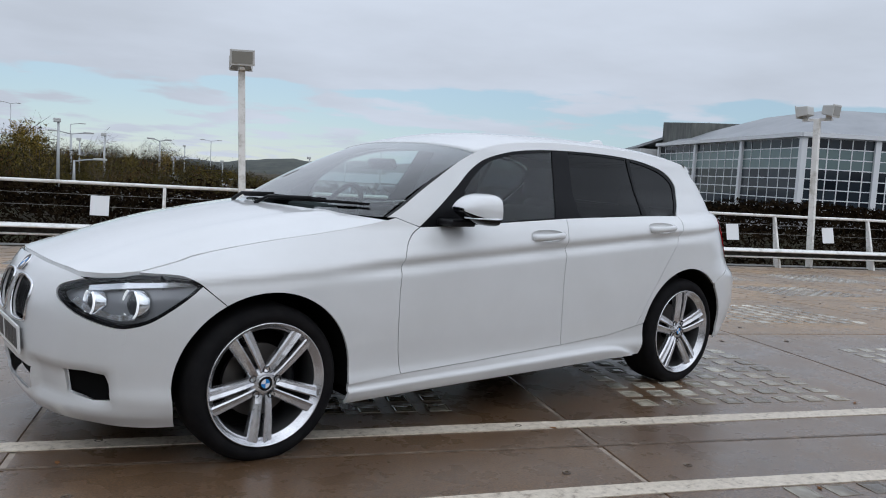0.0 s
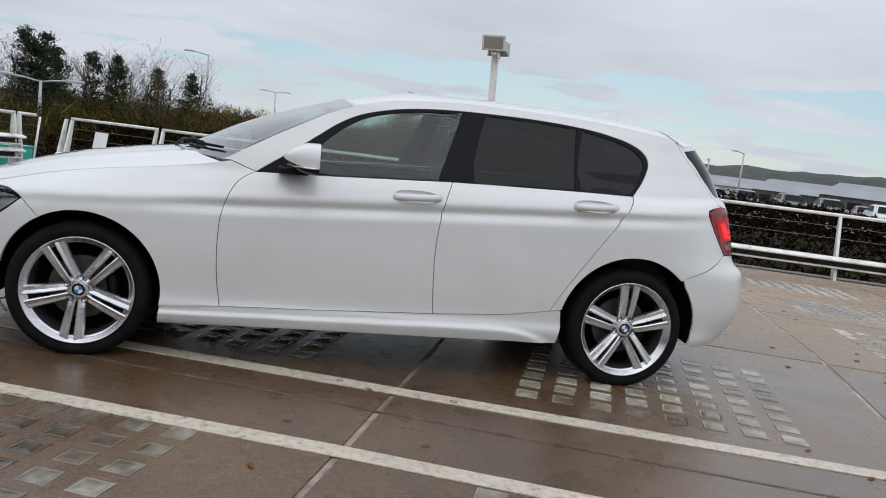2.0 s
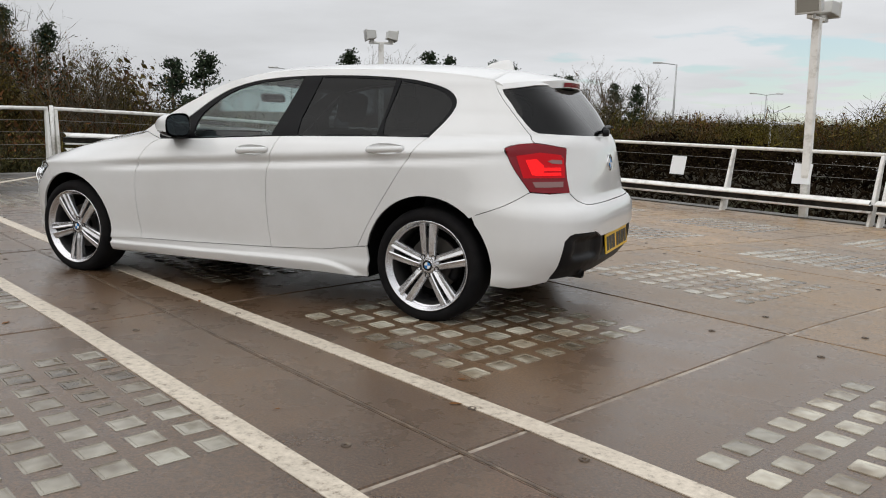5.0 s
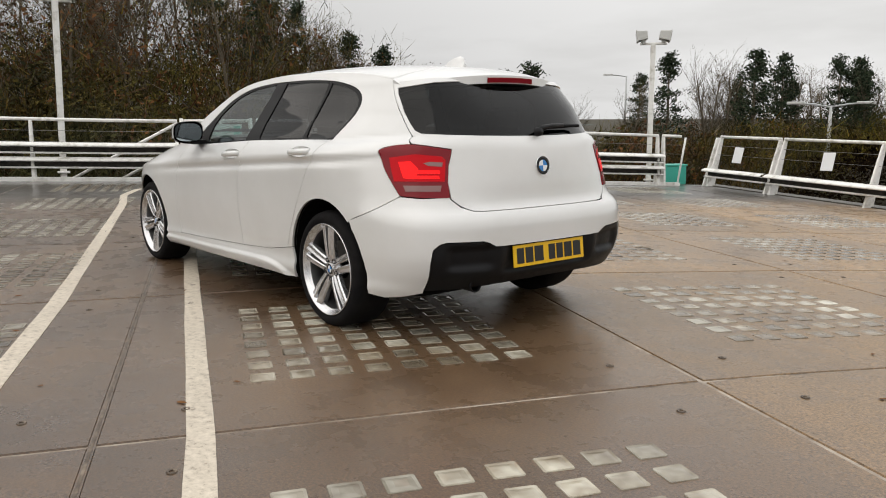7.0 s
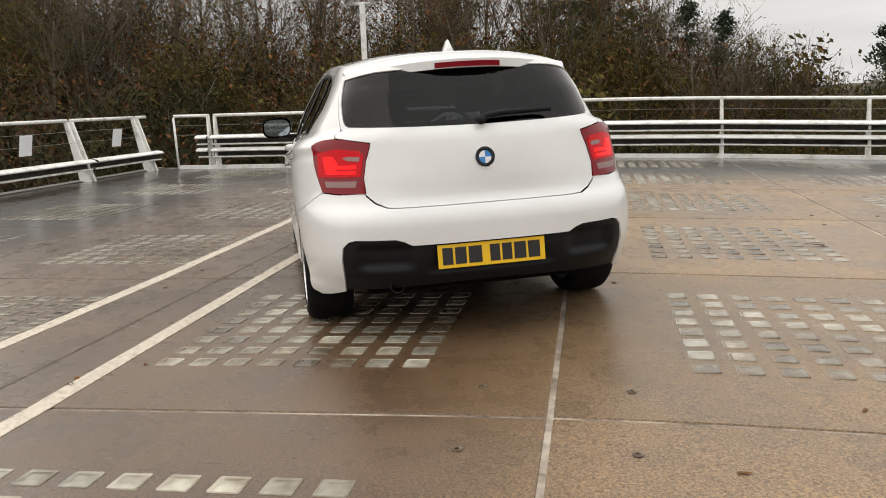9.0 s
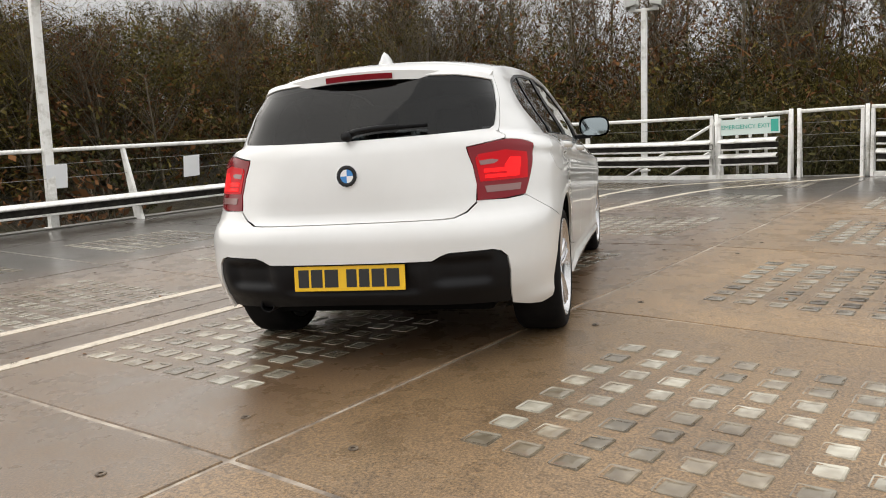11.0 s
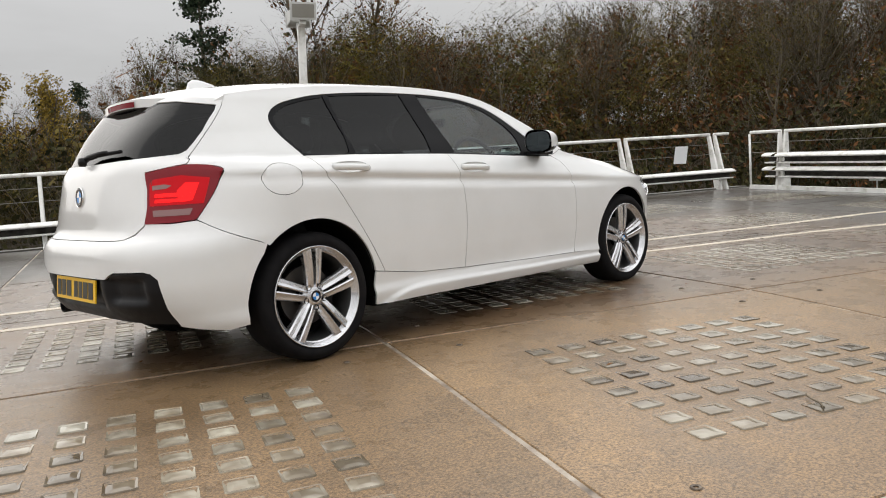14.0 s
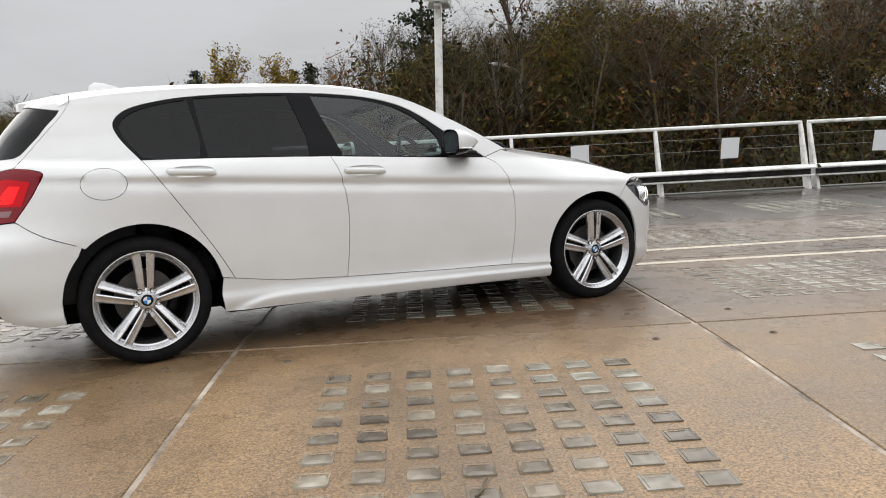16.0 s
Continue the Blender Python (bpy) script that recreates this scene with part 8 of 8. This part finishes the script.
thick_growth("autumn_leaves", "hanging rust-brown autumn leaves in the wood", 8000, lambda R: (R.uniform(23, 34), R.uniform(-8, 19)), 0.1, 0.75, 22, 1.5, 0.1, m_leaf_brown)
thick_growth("autumn_leaves", "hanging olive autumn leaves in the wood", 15000, lambda R: (R.uniform(0, 38), R.uniform(18, 28)), 0.05, 0.75, 23, 1.5, 0.1, m_leaf_olive)
thick_growth("autumn_leaves", "hanging rust-brown autumn leaves in the wood", 10000, lambda R: (R.uniform(0, 38), R.uniform(18, 28)), 0.1, 0.8, 24, 1.5, 0.1, m_leaf_brown)


def bramble_bank(n, seed):
    """Low brambles on the bank just past the railing."""
    R = random.Random(seed)
    vs, fs = [], []
    for _ in range(n):
        v, u = R.uniform(-40, 20), -R.uniform(13.5, 23)
        h = 0.95 + 0.3 * noise.noise((v * 0.5, u * 0.5, 0.0)) + 0.4 * min(max((-8 - v) / 8, 0), 1)
        c = DECK @ Vector((v, u, growth(round(v), round(u))[0] + h * R.random() ** 0.7))
        a = Vector((R.gauss(0, 1), R.gauss(0, 1), R.gauss(0.3, 0.8))).normalized() * R.uniform(0.05, 0.20)
        b = a.cross(Vector((R.gauss(0, 1), R.gauss(0, 1), R.gauss(0, 1)))).normalized() * R.uniform(0.015, 0.05)
        k = len(vs)
        vs += [c - a - b, c - a + b, c + a]
        fs.append((k, k + 1, k + 2))
    return tagged(raw("brambles", vs, fs, m_bramble), "low very dark brown brambles on the bank past the railing", "undergrowth", kind="stuff")


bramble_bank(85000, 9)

# ---- slabs and their pavement lights, last because there are many ----
def slab_mesh(i, j):
    """One slab with eased edges, following the deck's fall."""
    g = 0.0085
    k = 6
    v0, v1 = i * SLAB + g, min((i + 1) * SLAB - g, END + 0.1)
    u0, u1 = max(j * SLAB_U + g, -EDGE - 0.1), min((j + 1) * SLAB_U - g, EDGE + 0.1)
    verts, faces = [], []
    tv = [0, 0.003] + [q / k for q in range(1, k)] + [0.997, 1]
    n = len(tv)
    for a in tv:
        for b in tv:
            edge = a in (0, 1) or b in (0, 1)
            v, u = v0 + (v1 - v0) * a, u0 + (u1 - u0) * b
            verts.append(DECK @ Vector((v, u, deck_z(v, u) - (0.012 if edge else 0.0))))
    for a in range(n - 1):
        for b in range(n - 1):
            q = a * n + b
            faces.append((q, q + n, q + n + 1, q + 1))
    return verts, faces


near_slabs = [(i, j) for i in SLABS_V for j in SLABS_U]
for i, j in near_slabs:
    if i * SLAB > END or max(j * SLAB_U, -EDGE) >= EDGE:
        continue
    raw("slab", *slab_mesh(i, j), m_slab, deck)

LENS = 8
PITCH_V, PITCH_U = 0.178, 0.170


def lens_geo(tilt=0.0):
    """A square glass lens: raised rim, sunken middle with a raised bar."""
    rings = [(0.056, -0.006), (0.055, 0.0015), (0.047, 0.0028), (0.041, 0.0006), (0.022, 0.0022)]
    verts, faces = [], []
    for r, h in rings:
        verts += [(-r, -r, h), (r, -r, h), (r, r, h), (-r, r, h)]
    for q in range(len(rings) - 1):
        for k in range(4):
            a, b = 4 * q + k, 4 * q + (k + 1) % 4
            faces.append((a, b, b + 4, a + 4))
    t = 4 * (len(rings) - 1)
    faces.append((t, t + 1, t + 2, t + 3))
    return verts, faces


def lens_places():
    for i in SLABS_V:
        for j in SLABS_U:
            if j in (-4, 3):
                continue
            cv, cu = (i + 0.5) * SLAB, (j + 0.5) * SLAB_U
            for a in range(LENS):
                for b in range(LENS):
                    v, u = cv + (a - 3.5) * PITCH_V, cu + (b - 3.5) * PITCH_U
                    if v < END - 0.3:
                        yield v, u


def round_lens_geo():
    """The same lens with cut, worn corners."""
    rings = [(0.056, -0.006), (0.0535, 0.0022), (0.044, -0.0004), (0.022, 0.0030)]
    verts, faces = [], []
    for r, h in rings:
        c = r * 0.87
        verts += [(-c, -r, h), (c, -r, h), (r, -c, h), (r, c, h), (c, r, h), (-c, r, h), (-r, c, h), (-r, -c, h)]
    for q in range(len(rings) - 1):
        for k in range(8):
            a, b = 8 * q + k, 8 * q + (k + 1) % 8
            faces.append((a, b, b + 8, a + 8))
    faces.append(tuple(range(24, 32)))
    return verts, faces


lens_me = bpy.data.meshes.new("glass_lens")
lens_me.from_pydata(round_lens_geo()[0], [], round_lens_geo()[1])
lens_me.materials.append(m_lens)
rng = random.Random(5)
near_v, near_u = (-2.4, 4.8), (-2.42, 2.42)
pv, pf = [], []
gv, gf = lens_geo()
count = 0
for v, u in lens_places():
    pose_l = DECK @ pose(v, u, deck_z(v, u) + 0.001, rng.uniform(-0.6, 0.6), rng.uniform(-0.6, 0.6), rng.uniform(-2, 2))
    if near_v[0] < v < near_v[1] and near_u[0] < u < near_u[1] and count < 300:
        ob = new("glass_lens", lens_me)
        ob.parent = deck
        ob.matrix_world = pose_l
        count += 1
    else:
        base = len(pv)
        pv += [pose_l @ Vector(p) for p in gv]
        pf += [tuple(base + k for k in f) for f in gf]
far_lenses = raw("glass_lenses_far", pv, pf, m_lens, deck, "rows of frosted glass pavement lights")
far_lenses["kind"] = "stuff"

# small lifting sockets near the corners of the slabs
bm = bmesh.new()
lathe(bm, [(0.0005, -0.004), (0.008, -0.004), (0.009, 0.003), (0.017, 0.004), (0.019, 0.0)], 12, "z")
bmesh.ops.recalc_face_normals(bm, faces=bm.faces)
socket_me = bpy.data.meshes.new("lifting_socket")
bm.to_mesh(socket_me)
bm.free()
socket_me.materials.append(m_tar)
for i in range(-2, 3):
    for j in range(-2, 2):
        for a in (0.29, SLAB - 0.29):
            for b in (0.29, SLAB_U - 0.29):
                v, u = i * SLAB + a + rng.uniform(-0.02, 0.02), j * SLAB_U + b + rng.uniform(-0.02, 0.02)
                ob = new("lifting_socket", socket_me)
                ob.parent = deck
                ob.matrix_world = DECK @ pose(v, u, deck_z(v, u) + 0.001)

# a fallen twig and a few leaves and stones
bm = bmesh.new()
tw = [DECK @ Vector((v, u, deck_z(v, u) + h)) for v, u, h in ((3.50, -1.84, 0.010), (3.525, -1.80, 0.011), (3.53, -1.76, 0.012), (3.55, -1.71, 0.010))]
tube(bm, tw, 0.0045, 6, 0.0025)
tagged(part("fallen_twig", bm, m_bark), "short dark twig lying on the wet slab", "twig")
rl = random.Random(31)
for k in range(36):
    v, u = rl.uniform(-3.5, 8), rl.uniform(-5, 5)
    bm = bmesh.new()
    r_ = rl.uniform(0.012, 0.026)
    pts_ = [(math.cos(q) * r_ * f, math.sin(q) * r_ * 0.55 * f, rl.uniform(0.001, 0.006)) for q, f in ((0, 1.2), (1.0, 0.9), (2.2, 0.9), (3.14, 1.1), (4.1, 0.9), (5.3, 0.9))]
    c_ = bm.verts.new((0, 0, 0.006))
    rv = [bm.verts.new(q) for q in pts_]
    for a, b in zip(rv, rv[1:] + rv[:1]):
        bm.faces.new((c_, a, b))
    bmesh.ops.transform(bm, matrix=DECK @ pose(v, u, deck_z(v, u) + 0.001, 0, 0, rl.uniform(0, 360)), verts=bm.verts)
    tagged(part("fallen_leaf", bm, m_leaf_brown), "small withered brown leaf on the wet slab", "leaf", group="fallen leaves")
